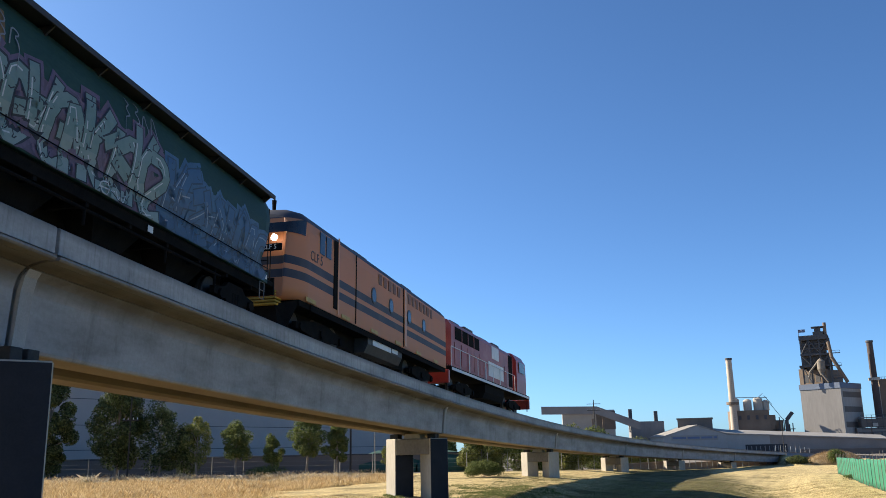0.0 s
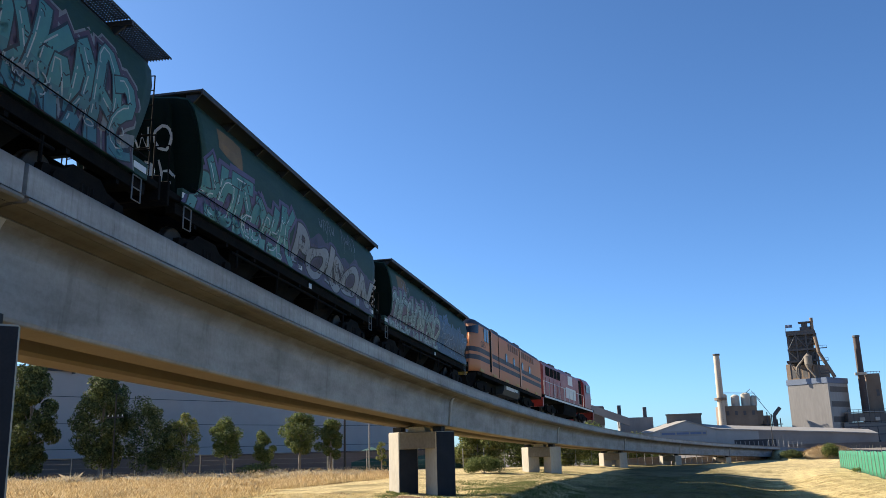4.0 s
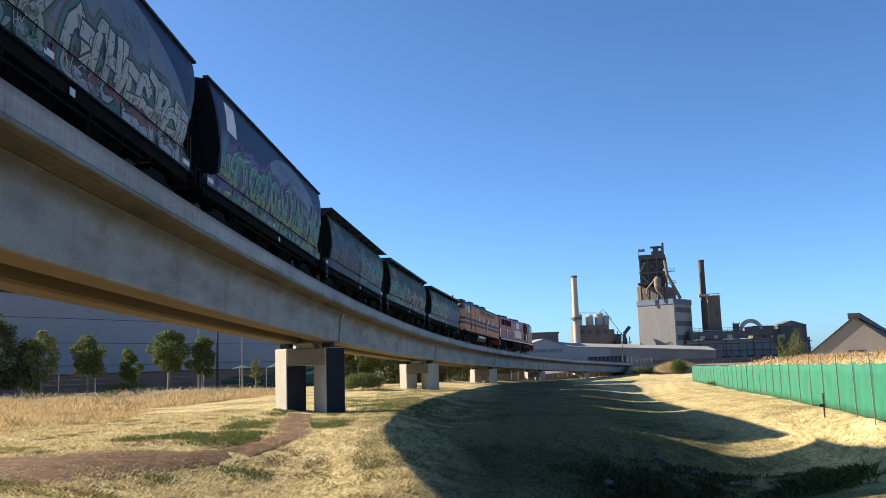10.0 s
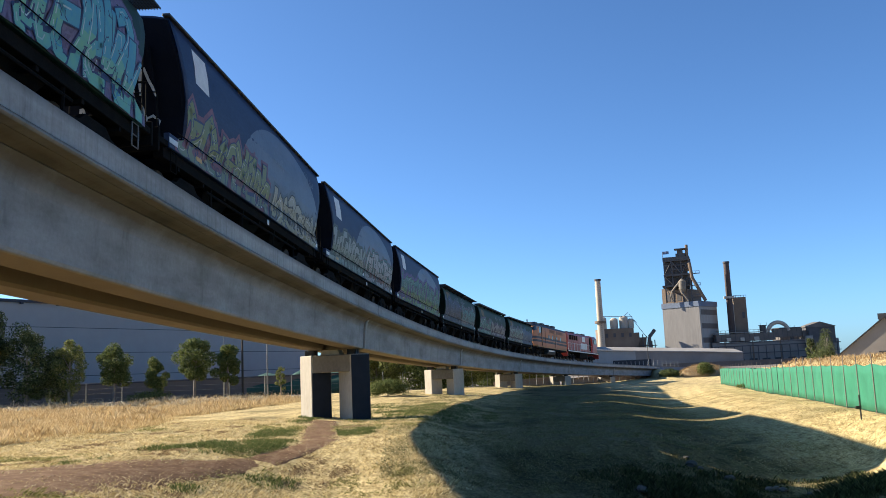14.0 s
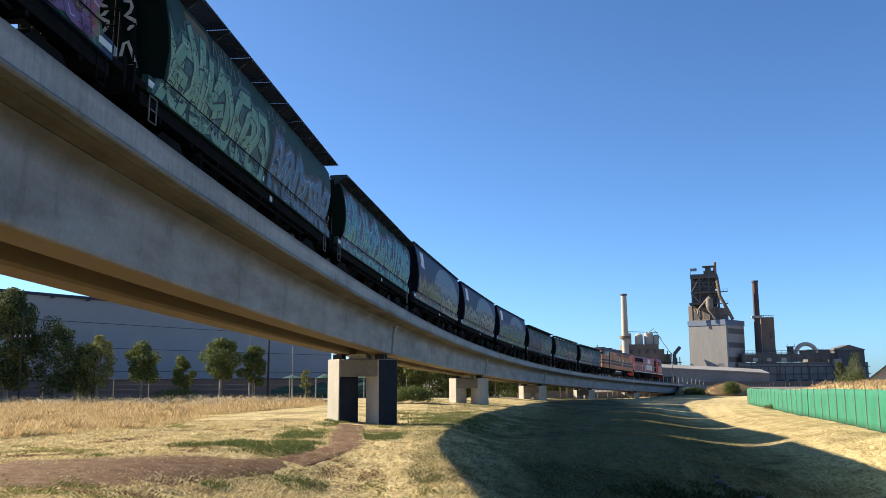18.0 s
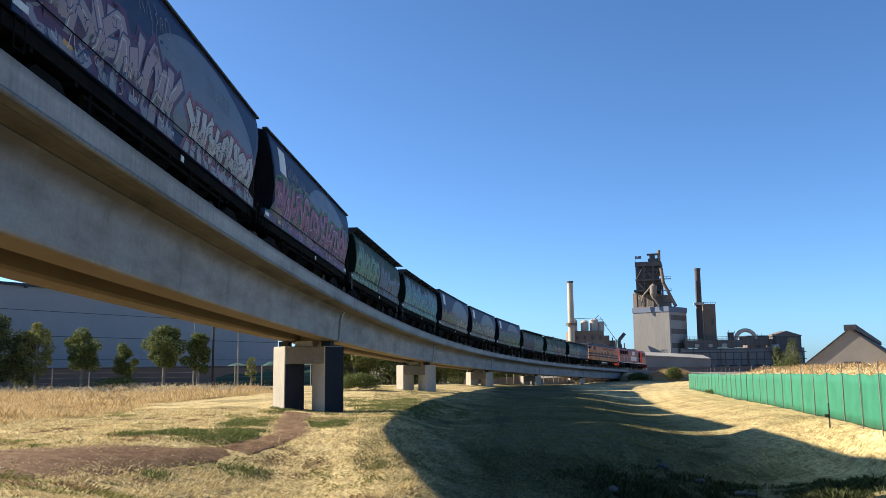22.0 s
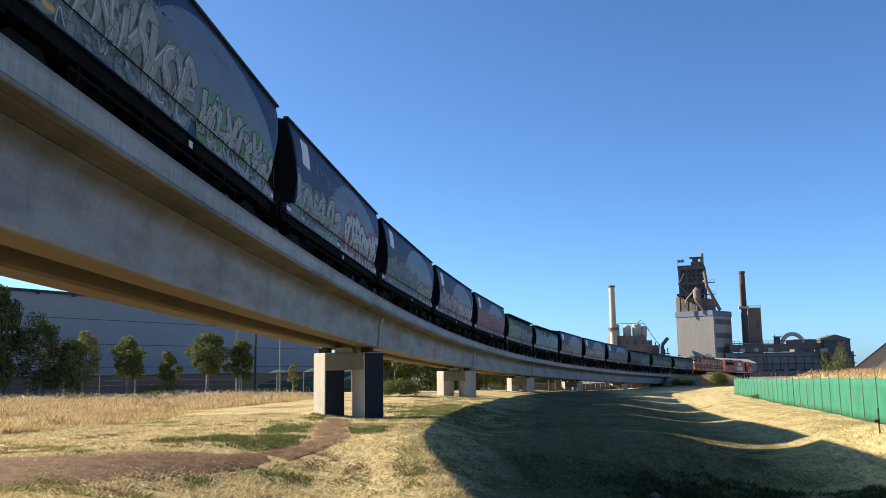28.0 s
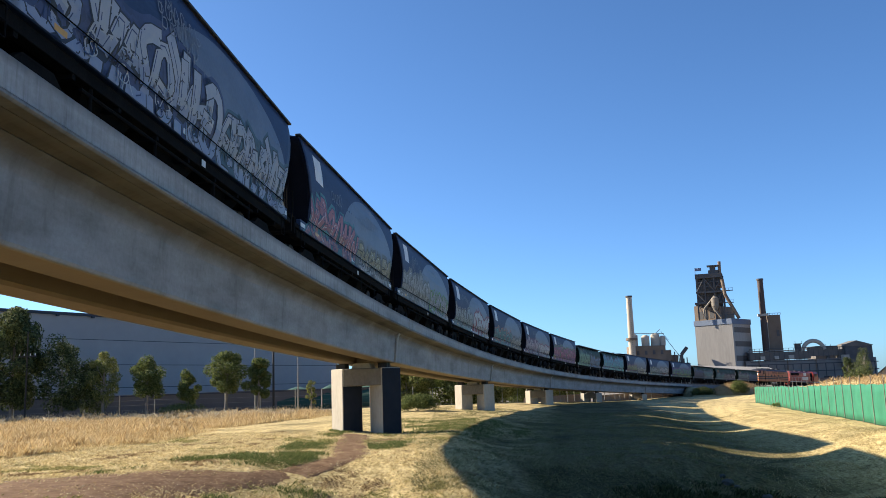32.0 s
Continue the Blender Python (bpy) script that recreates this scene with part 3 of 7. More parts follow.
def panel(kind, xs, lows, tops, rows, proud):
    """A thin sheet on the wagon's right side between two lines."""
    vs, fs = [], []
    rows *= 4
    for x, a, b in zip(xs, lows, tops):
        vs += [side_place(kind, x, a + (b - a) * k / rows, proud) for k in range(rows + 1)]
    n = rows + 1
    for i in range(len(xs) - 1):
        fs += [(i * n + k, (i + 1) * n + k, (i + 1) * n + k + 1, i * n + k + 1) for k in range(rows)]
    return vs, fs


def stroke(path, width):
    """Left and right edges of a flat line through the (x, z) places of path."""
    out = []
    for i, p in enumerate(path):
        a, b = path[max(0, i - 1)], path[min(len(path) - 1, i + 1)]
        dx, dz = b[0] - a[0], b[1] - a[1]
        n = math.hypot(dx, dz) or 1.0
        end = 0.55 if i in (0, len(path) - 1) else 1.0
        out.append(((p[0] - dz / n * width * end, p[1] + dx / n * width * end), (p[0] + dz / n * width * end, p[1] - dx / n * width * end)))
    return out


def curl(rng, x, z, w, h):
    """One abstract stroke inside a box, out of arcs and zigzags."""
    kind = rng.choice((0, 1, 2, 2, 3, 4, 4, 5))
    pts = []
    if kind == 0:
        pts = [(0.5 + 0.42 * math.cos(a * 0.5), 0.5 + 0.45 * math.sin(a * 0.5)) for a in range(0, 14)]
    elif kind == 1:
        pts = [(0.5 + 0.38 * math.sin(a * 0.62) * (1 if a < 5 else -1), 0.95 - a * 0.09) for a in range(11)]
    elif kind == 2:
        pts = [(0.1, 0.05), (0.2, 0.4), (0.35, 0.9), (0.5, 0.95), (0.6, 0.6), (0.75, 0.3), (0.9, 0.05)]
    elif kind == 3:
        pts = [(0.15, 0.95), (0.2, 0.5), (0.2, 0.1), (0.45, 0.05), (0.75, 0.12), (0.85, 0.35), (0.6, 0.55), (0.35, 0.5)]
    elif kind == 4:
        pts = [(0.1, 0.9), (0.3, 0.1), (0.5, 0.7), (0.7, 0.1), (0.9, 0.9)]
    else:
        pts = [(0.15, 0.05), (0.15, 0.6), (0.2, 0.95), (0.6, 0.92), (0.75, 0.7), (0.4, 0.5), (0.7, 0.3), (0.9, 0.05)]
    return [(x + (a + rng.uniform(-0.06, 0.06)) * w, z + (b + rng.uniform(-0.05, 0.05)) * h) for a, b in pts]


def blotched(a, b):
    """Spray paint that fades from one colour to another in soft patches."""
    if (a, b) not in SPRAY:
        a_dim, b_dim = (tuple(v * 0.7 for v in c) for c in (a, b))
        SPRAY[a, b] = surface("faded_spray_paint", [a_dim, tuple((u + v) / 2 for u, v in zip(a_dim, b_dim)), b_dim], 1.7, 0.55, bump=0.04, fine=9, mixes=0.35)
    return SPRAY[a, b]


def bend(path, step=0.11):
    """Rounds the corners of a line and sets places on it at short steps."""
    out = [path[0]]
    for a, b, c in zip(path, path[1:], path[2:]):
        out += [(b[0] * 0.72 + a[0] * 0.28, b[1] * 0.72 + a[1] * 0.28), (b[0] * 0.72 + c[0] * 0.28, b[1] * 0.72 + c[1] * 0.28)]
    out.append(path[-1])
    fine = []
    for a, b in zip(out, out[1:]):
        n = max(1, int(math.hypot(b[0] - a[0], b[1] - a[1]) / step))
        fine += [(a[0] + (b[0] - a[0]) * k / n, a[1] + (b[1] - a[1]) * k / n) for k in range(n)]
    return fine + [out[-1]]


def band(kind, path, width, lift, low=1.235, high=None):
    """A flat line of even width that hugs the side, with squared ends."""
    high = high or (4.02 if kind == "blue" else 3.5)
    (ax, az), (bx, bz) = path[0], path[1]
    n = math.hypot(bx - ax, bz - az) or 1.0
    path = [(ax - (bx - ax) / n * width * 0.7, az - (bz - az) / n * width * 0.7)] + list(path)
    (ax, az), (bx, bz) = path[-2], path[-1]
    n = math.hypot(bx - ax, bz - az) or 1.0
    path.append((bx + (bx - ax) / n * width * 0.7, bz + (bz - az) / n * width * 0.7))
    vs = []
    for i, p in enumerate(path):
        a, b = path[max(0, i - 1)], path[min(len(path) - 1, i + 1)]
        dx, dz = b[0] - a[0], b[1] - a[1]
        n = math.hypot(dx, dz) or 1.0
        for sign in (1, 0, -1):
            vs.append(side_place(kind, p[0] - sign * dz / n * width, min(high, max(low, p[1] + sign * dx / n * width)), lift))
    return vs, [(3 * q + e, 3 * q + e + 1, 3 * q + e + 4, 3 * q + e + 3) for q in range(len(path) - 1) for e in (0, 1)]


# strokes of the bent block shapes, in a unit box
SHAPES = (
    (((0.1, 0.0), (0.12, 1.0)), ((0.1, 0.95), (0.75, 0.92), (0.8, 0.55), (0.15, 0.5)), ((0.4, 0.5), (0.95, -0.05))),
    (((0.9, 0.82), (0.5, 1.0), (0.1, 0.8), (0.1, 0.2), (0.45, 0.0), (0.95, 0.2)), ((0.5, 0.5), (0.95, 0.5))),
    (((0.05, 0.0), (0.4, 1.0), (0.9, 0.0)), ((0.2, 0.36), (0.75, 0.4))),
    (((0.9, 0.9), (0.3, 1.0), (0.1, 0.72), (0.5, 0.52), (0.9, 0.3), (0.6, 0.0), (0.05, 0.08)),),
    (((0.1, 0.0), (0.14, 1.0), (0.8, 0.0), (0.9, 1.0)),),
    (((0.1, 1.0), (0.15, 0.2), (0.5, 0.0), (0.85, 0.2), (0.9, 1.0)), ((0.35, 0.55), (0.9, 0.6))),
    (((0.9, 1.0), (0.1, 0.95), (0.12, 0.05), (0.95, 0.0)), ((0.12, 0.5), (0.75, 0.55))),
    (((0.0, 0.9), (0.95, 1.0)), ((0.5, 0.95), (0.45, 0.0)), ((0.45, 0.1), (0.8, 0.25))),
    (((0.5, 0.0), (0.1, 0.25), (0.12, 0.8), (0.5, 1.0), (0.88, 0.8), (0.9, 0.25), (0.45, 0.0)),),
    (((0.1, 0.0), (0.1, 1.0)), ((0.9, 1.05), (0.2, 0.5), (0.95, 0.0))),
)


def gather(store, key, got):
    vs, fs = store.setdefault(key, ([], []))
    n0 = len(vs)
    vs += got[0]
    fs += [tuple(n0 + q for q in f) for f in got[1]]


def sprayed_word(wagon, kind, word, x0, x1, z0, z1):
    """Fat letters that follow the bulge of the side: a dark edge below, silver above."""
    wide = {}
    for name, fat, lift, rgb in (("word_halo", 0.13, 0.007, (0.075, 0.045, 0.13)), ("word_outline", 0.082, 0.010, (0.012, 0.012, 0.02)), ("word", 0.048, 0.014, (0.33, 0.34, 0.36))):
        cu = bpy.data.curves.new(name, "FONT")
        cu.body, cu.size, cu.offset, cu.resolution_u = word, 1.0, fat, 6
        cu.space_character = 0.98
        carrier = bpy.data.objects.new(name, cu)
        me = bpy.data.meshes.new_from_object(carrier)
        bpy.data.objects.remove(carrier)
        bm = bmesh.new()
        bm.from_mesh(me)
        bmesh.ops.triangulate(bm, faces=bm.faces)
        for _ in range(3):
            bmesh.ops.subdivide_edges(bm, edges=[e for e in bm.edges if e.calc_length() > 0.12], cuts=1)
            bmesh.ops.triangulate(bm, faces=bm.faces)
        xs = [v.co.x for v in bm.verts]
        if not wide:
            wide["lo"], wide["all"] = min(xs), max(xs) - min(xs)
        for v in bm.verts:
            u = (v.co.x - wide["lo"]) / wide["all"]
            up = z0 + (z1 - z0) * (v.co.y + 0.12 + 0.06 * math.sin(u * 21)) / 0.98 * (0.9 + 0.1 * math.sin(u * 17 + 1))
            v.co = side_place(kind, x0 + (x1 - x0) * u + 0.18 * (v.co.y - 0.3), max(1.235, up), lift)
        part(name, bm, blotched(rgb, tuple(v * 0.72 for v in rgb)), wagon, "sprayed word in fat letters")


def paint_side(wagon, kind, seed, pieces, tags=2):
    """Spray-painted pieces: (start, end, top, halo, two fills or a word, edge, inner line, outer halo)."""
    rng = random.Random(seed)
    for start, end, top, cloud, fills, edge, *more in pieces:
        top += 0.06 if kind == "blue" else 0.02
        inner = more[0] if more else (0.55, 0.56, 0.57)
        outer = more[1] if len(more) > 1 else None
        xs = list(np.linspace(start, end, 40))
        ph = rng.uniform(0, 6)
        tops = [top - 0.22 + 0.14 * math.sin(2.1 * x + ph) + 0.09 * math.sin(5.3 * x + 2 * ph) + rng.uniform(-0.03, 0.03) - 0.9 * (1 - ease(0, 0.8, min(x - start, end - x))) for x in xs]
        lows = [1.24 + 0.02 * math.sin(3 * x) for x in xs]
        mesh_part("graffiti_background", *panel(kind, xs, lows, [max(a + 0.1, b) for a, b in zip(lows, tops)], 6, 0.005), blotched(tuple(v * 0.6 for v in cloud), cloud), wagon, "sprayed colour field")
        if isinstance(fills, str):                               # a word in bold silver letters
            sprayed_word(wagon, kind, fills, start + 0.15, end - 0.15, 1.26, top - 0.05)
            layers = {}
            for _ in range(26):                                  # cut lines and shine over the letters
                path = bend(curl(rng, rng.uniform(start + 0.2, end - 0.6), rng.uniform(1.3, top - 0.75), rng.uniform(0.2, 0.4), rng.uniform(0.25, 0.6)), 0.15)
                gather(layers, INK, band(kind, path, 0.011, 0.019))
            for rgb, (vs, fs) in layers.items():
                tagged(mesh_part("graffiti_line", vs, fs, spray(rgb), wagon, "spray-painted lines"), kind="stuff")
            continue
        count = max(3, round((end - start) / rng.uniform(0.52, 0.64)))
        step = (end - start - 0.2) / count
        fat = min(0.17, step * 0.25)
        layers = {}
        last = None
        for k in range(count):                                  # bent block shapes that overlap
            shape = rng.choice([q for q in SHAPES if q is not last])
            last = shape
            x0, w = start + 0.1 + k * step - 0.1, step * rng.uniform(1.2, 1.6)
            z0, h = 1.22 + rng.uniform(-0.06, 0.12), (top - 1.30) * rng.uniform(0.78, 1.06)
            lean, swell = rng.uniform(-0.25, 0.3), rng.uniform(-0.15, 0.18)
            flip, turn = rng.random() < 0.6, rng.random() < 0.6
            lift = 0.0105 + 0.0009 * k
            mid = tuple((u + v) / 2 for u, v in zip(*fills))
            waist = z0 + h * rng.uniform(0.36, 0.5)
            for line in shape:
                line = [(1 - a if flip else a, 1 - b if turn else b) for a, b in line]
                pts = bend([(x0 + (a + lean * (b - 0.5) + rng.uniform(-0.07, 0.07)) * w, z0 + (b * (1 + swell * math.sin(3 * a)) + rng.uniform(-0.06, 0.06)) * h) for a, b in line])
                thick = fat * rng.uniform(0.85, 1.2)
                if outer:
                    gather(layers, ("halo", outer, 0.0062), band(kind, pts, thick * 2.4, 0.0062))
                gather(layers, ("halo", cloud, 0.0078), band(kind, pts, thick * 2.0, 0.0078))
                gather(layers, ("edge", edge, lift), band(kind, pts, thick + rng.uniform(0.026, 0.05), lift))
                vs, fs = band(kind, pts, thick, lift + 0.0004)
                for tone, keep in (((fills[0], mid), True), ((mid, fills[1]), False)):
                    some = [f for f in fs if (sum(vs[q][2] for q in f) / len(f) > waist) == keep]
                    gather(layers, ("fill", tone, lift + 0.0004), (vs, some))
                shine = [(a - thick * 0.55, b + thick * 0.3) for a, b in pts]
                if rng.random() < 0.9 and len(shine) > 4:
                    cut = rng.randrange(1, max(2, len(shine) // 3))
                    gather(layers, ("line", inner, lift + 0.0006), band(kind, shine[cut:-cut] if len(shine) > 2 * cut + 2 else shine, 0.014, lift + 0.0006))
                for _ in range(rng.randrange(2, 6)):             # cracks, dots and drips inside the shapes
                    a, b = rng.choice(pts)
                    d = rng.uniform(0, math.tau)
                    l = rng.uniform(0.08, 0.2)
                    gather(layers, ("line", edge, lift + 0.0007), band(kind, [(a, b), (a + math.cos(d) * l * 0.5, b + math.sin(d) * l * 0.5), (a + math.cos(d + 0.5) * l, b + math.sin(d + 0.5) * l)], 0.012, lift + 0.0007))
        for _ in range(int((end - start) * 2.2)):               # thin scrawl over the sill and the lower edge
            path = bend(curl(rng, rng.uniform(start, end - 0.4), rng.uniform(1.2, 1.5), rng.uniform(0.25, 0.5), rng.uniform(0.2, 0.4)), 0.2)
            gather(layers, ("line", rng.choice((inner, edge, fills[0])), 0.036), band(kind, path, 0.012, 0.036))
        merged = {}
        for (what, rgb, lift), (vs, fs) in layers.items():
            gather(merged, (what, rgb), (vs, fs))
        for (what, rgb), (vs, fs) in merged.items():
            paint = blotched(*rgb) if what == "fill" else spray(rgb)
            tagged(mesh_part({"halo": "graffiti_halo", "edge": "graffiti_outline", "fill": "graffiti_piece", "line": "graffiti_line"}[what], vs, fs, paint, wagon, "spray-painted shapes"), kind="stuff")
    layers = {}
    for k in range(tags):
        x, z = rng.uniform(-5.6, 4.2), rng.uniform(2.75, 3.25 if kind == "blue" else 2.95)
        for q in range(rng.randrange(3, 6)):
            path = bend(curl(rng, x + q * 0.36, z, 0.34, rng.uniform(0.3, 0.55)), 0.15)
            gather(layers, "tag", band(kind, path, 0.015, 0.024))
            if rng.random() < 0.5:
                a, b = path[-1]
                gather(layers, "tag", band(kind, [(a, b), (a, b - 0.1), (a, b - rng.uniform(0.2, 0.4))], 0.007, 0.024))
    for vs, fs in layers.values():
        tagged(mesh_part("tag_scribble", vs, fs, spray((0.24, 0.26, 0.29)), wagon, "thin pale scribbles"), kind="stuff")


def writing(parent, words, m, size, material, name="lettering"):
    cu = bpy.data.curves.new(name, "FONT")
    cu.body, cu.size, cu.extrude, cu.align_x, cu.align_y = words, size, 0.004, "CENTER", "CENTER"
    cu.materials.append(material)
    ob = new(name, cu)
    ob.parent = parent
    ob.matrix_basis = m
    return ob


def paint_end(wagon, wagon_kind, seed, rgb):
    """Scribbles on the end sheet at the wagon's rear."""
    rng = random.Random(seed)
    vs, fs = [], []
    for row in range(2):
        for k in range(4):
            path = curl(rng, -1.05 + k * 0.5, 1.8 + row * 0.68, 0.46, 0.58)
            n0 = len(vs)
            for l, r in stroke(path, 0.032):
                vs += [(-body_end(q[1], wagon_kind) - 0.115, -q[0], q[1]) for q in (l, r)]
            fs += [(n0 + 2 * i, n0 + 2 * i + 1, n0 + 2 * i + 3, n0 + 2 * i + 2) for i in range(len(path) - 1)]
    tagged(mesh_part("end_scribble", vs, fs, spray(rgb), wagon, "thin sprayed scribbles"), kind="stuff")


def add_bogie(parent, x, wheelbase=1.75, axles=2, r=0.46, gauge=0.75):
    half = wheelbase * (axles - 1) / 2
    bm = bmesh.new()
    box(bm, x - 0.28, x + 0.28, -1.0, 1.0, 0.48, 0.82, 0.04)
    bogie = part("bogie", bm, BLACK, parent)
    for side in (-1, 1):
        bm = bmesh.new()
        y = side * 1.02
        pts = [(-half - 0.35, 0.42), (-half - 0.3, 0.62), (-half + 0.25, 0.70), (-0.4, 0.86), (0.4, 0.86), (half - 0.25, 0.70), (half + 0.3, 0.62), (half + 0.35, 0.42), (half - 0.3, 0.40), (0.35, 0.28), (-0.35, 0.28), (-half + 0.3, 0.40)]
        loft(bm, [[(x + a, y + e, z) for a, z in pts] for e in (-0.07, 0.07)])
        for k in range(axles):
            drum(bm, (x - half + wheelbase * k, y + side * 0.09, r), (0, 1, 0), 0.13, 0.1, 12)
        for dx in (-0.14, 0.02, 0.18):
            rod(bm, (x + dx, y + side * 0.03, 0.34), (x + dx, y + side * 0.03, 0.62), 0.06, 0.06, 8)
        bmesh.ops.recalc_face_normals(bm, faces=bm.faces)
        part("side_frame", bm, BLACK, bogie)
    for k in range(axles):
        xx = x - half + wheelbase * k
        for side in (-1, 1):
            bm = bmesh.new()
            drum(bm, (xx, side * gauge, r), (0, 1, 0), r, 0.12, 24, 0.02)
            drum(bm, (xx, side * (gauge - 0.075), r), (0, 1, 0), r + 0.028, 0.03, 24)
            part("wheel", bm, WHEEL_STEEL, bogie)


def add_ladder(parent, x, y, z0, z1, face="x", w=0.36, material=None):
    material = material or BLACK
    bm = bmesh.new()
    for d in (-w / 2, w / 2):
        a, b = ((x, y + d, z0), (x, y + d, z1)) if face == "x" else ((x + d, y, z0), (x + d, y, z1))
        rod(bm, a, b, 0.014, 0.014, 6)
    n = max(2, round((z1 - z0) / 0.32))
    for k in range(n + 1):
        z = z0 + (z1 - z0) * k / n
        a, b = ((x, y - w / 2, z), (x, y + w / 2, z)) if face == "x" else ((x - w / 2, y, z), (x + w / 2, y, z))
        rod(bm, a, b, 0.012, 0.012, 6)
    part("ladder", bm, material, parent)


def hopper_wagon(kind, walkway):
    """A covered grain hopper, 15 m over the couplers."""
    skin, end = (BLUE_SKIN, BLUE_END) if kind == "blue" else (GREEN_SKIN, GREEN_END)
    wagon = empty("hopper_wagon", Matrix(), "", "")
    prof = [p for p in SIDES[kind] if p[0] > 1.54]
    top = ((4.13, 0.95), (4.19, 0.4)) if kind == "blue" else ((3.64, 0.95), (3.70, 0.4))
    right = [(w, z) for z, w in prof] + [(w, z) for z, w in top]
    ring = [(-w, z) for w, z in right] + [(w, z) for w, z in right[::-1]]
    bm = bmesh.new()
    loft(bm, [[(x * body_end(z, kind), y, z) for y, z in ring] for x in (-1, -0.96, -0.66, -0.33, 0, 0.33, 0.66, 0.96, 1)])
    bmesh.ops.recalc_face_normals(bm, faces=bm.faces)
    body = part("body", bm, skin, wagon, "", smooth=False)
    for f in body.data.polygons:
        f.use_smooth = abs(f.normal.x) < 0.5
    for sign in (-1, 1):                                     # lens-shaped end sheet with a rolled rim
        bm = bmesh.new()
        loft(bm, [[(sign * (body_end(z, kind) + 0.004), y * 0.985, 1.56 + (z - 1.56) * 0.985) for y, z in ring], [(sign * (body_end(z, kind) + 0.03), y * 0.95, 1.60 + (z - 1.56) * 0.96) for y, z in ring]])
        bmesh.ops.recalc_face_normals(bm, faces=bm.faces)
        sheet = part("end_sheet", bm, end, wagon, "dark end sheet")
        for y in (-0.8, 0.0, 0.8):
            bm = bmesh.new()
            loft(bm, [[(sign * (body_end(z, kind) + o), y + e, z) for o, e in ((0.0, -0.04), (0.1, -0.04), (0.1, 0.04), (0.0, 0.04))] for z in (1.6, 2.2, 2.8, 3.2, 3.5)])
            bmesh.ops.recalc_face_normals(bm, faces=bm.faces)
            part("rib", bm, end, sheet)
        bm = bmesh.new()                                     # end platform
        box(bm, *sorted((sign * 6.3, sign * 7.32)), -1.28, 1.28, 1.22, 1.36, 0.015)
        box(bm, *sorted((sign * 7.26, sign * 7.34)), -1.30, 1.30, 1.0, 1.5, 0.01)
        part("end_platform", bm, BLACK, wagon)
        bm = bmesh.new()
        box(bm, *sorted((sign * 6.9, sign * 7.5)), -0.14, 0.14, 0.72, 0.98, 0.03)
        box(bm, *sorted((sign * 7.40, sign * 7.49)), -0.2, 0.2, 0.66, 1.02, 0.03)
        part("coupler", bm, BLACK, wagon)
        for y in (-1.24, 1.24):
            add_ladder(wagon, sign * 6.5, y * 1.03, 0.74, 1.2, "y", 0.3, BLACK if kind == "blue" else STEP_STEEL)
        add_ladder(wagon, sign * 7.1, -0.95 * sign, 1.36, 3.5, "x", 0.42)
        bm = bmesh.new()
        rod(bm, (sign * 7.2, -1.2, 1.36), (sign * 7.2, -1.2, 2.3), 0.016, 0.016, 6)
        rod(bm, (sign * 7.2, 1.2, 1.36), (sign * 7.2, 1.2, 2.3), 0.016, 0.016, 6)
        rod(bm, (sign * 7.2, -1.2, 2.3), (sign * 7.2, 1.2, 2.3), 0.016, 0.016, 6)
        part("end_handrail", bm, BLACK, wagon)
    for sign in (-1, 1):
        bm = bmesh.new()                                     # side sill below the bulging body
        box(bm, -6.8, 6.8, *sorted((sign * 1.18, sign * 1.31)), 1.22, 1.54, 0.012)
        part("side_sill", bm, skin, wagon)
        bm = bmesh.new()
        box(bm, -6.9, 6.9, *sorted((sign * 1.0, sign * 1.22)), 0.98 if sign < 0 else 0.62, 1.215, 0.01)
        rod(bm, (-4.2, sign * 1.15, 0.86), (4.2, sign * 1.15, 0.86), 0.035, 0.035, 6)
        for x in (-3.9, -1.5, 1.5, 3.9):
            rod(bm, (x, sign * 1.15, 1.05), (x, sign * 1.15, 0.55), 0.04, 0.03, 6)
        for x in np.arange(-6, 6.1, 1.5):
            box(bm, x - 0.05, x + 0.05, *sorted((sign * 0.3, sign * 1.2)), 0.9, 1.215)
        part("side_bearer", bm, BLACK, wagon)
        for x0, x1, y, z0, z1 in ((-6.82, -6.38, 1.315, 1.32, 1.44), (-0.62, -0.18, 1.315, 1.32, 1.44), (6.28, 6.72, 1.315, 1.32, 1.44), (0.55, 0.75, 1.25, 1.0, 1.14)):
            bm = bmesh.new()                                 # small plates hung on the sill
            box(bm, x0, x1, *sorted((sign * y, sign * (y + 0.01))), z0, z1)
            part("sill_plate", bm, SIGN_WHITE, wagon, "small white plate")
        bm = bmesh.new()
        box(bm, -5.3, -4.95, *sorted((sign * 1.315, sign * 1.325)), 1.34, 1.44)
        part("reflector", bm, SIGN_AMBER, wagon, "amber reflector plate")
        bm = bmesh.new()
        rod(bm, (-6.6, sign * 1.385, 1.60), (6.6, sign * 1.385, 1.60), 0.012, 0.012, 6)
        part("side_pipe", bm, BLACK, wagon)
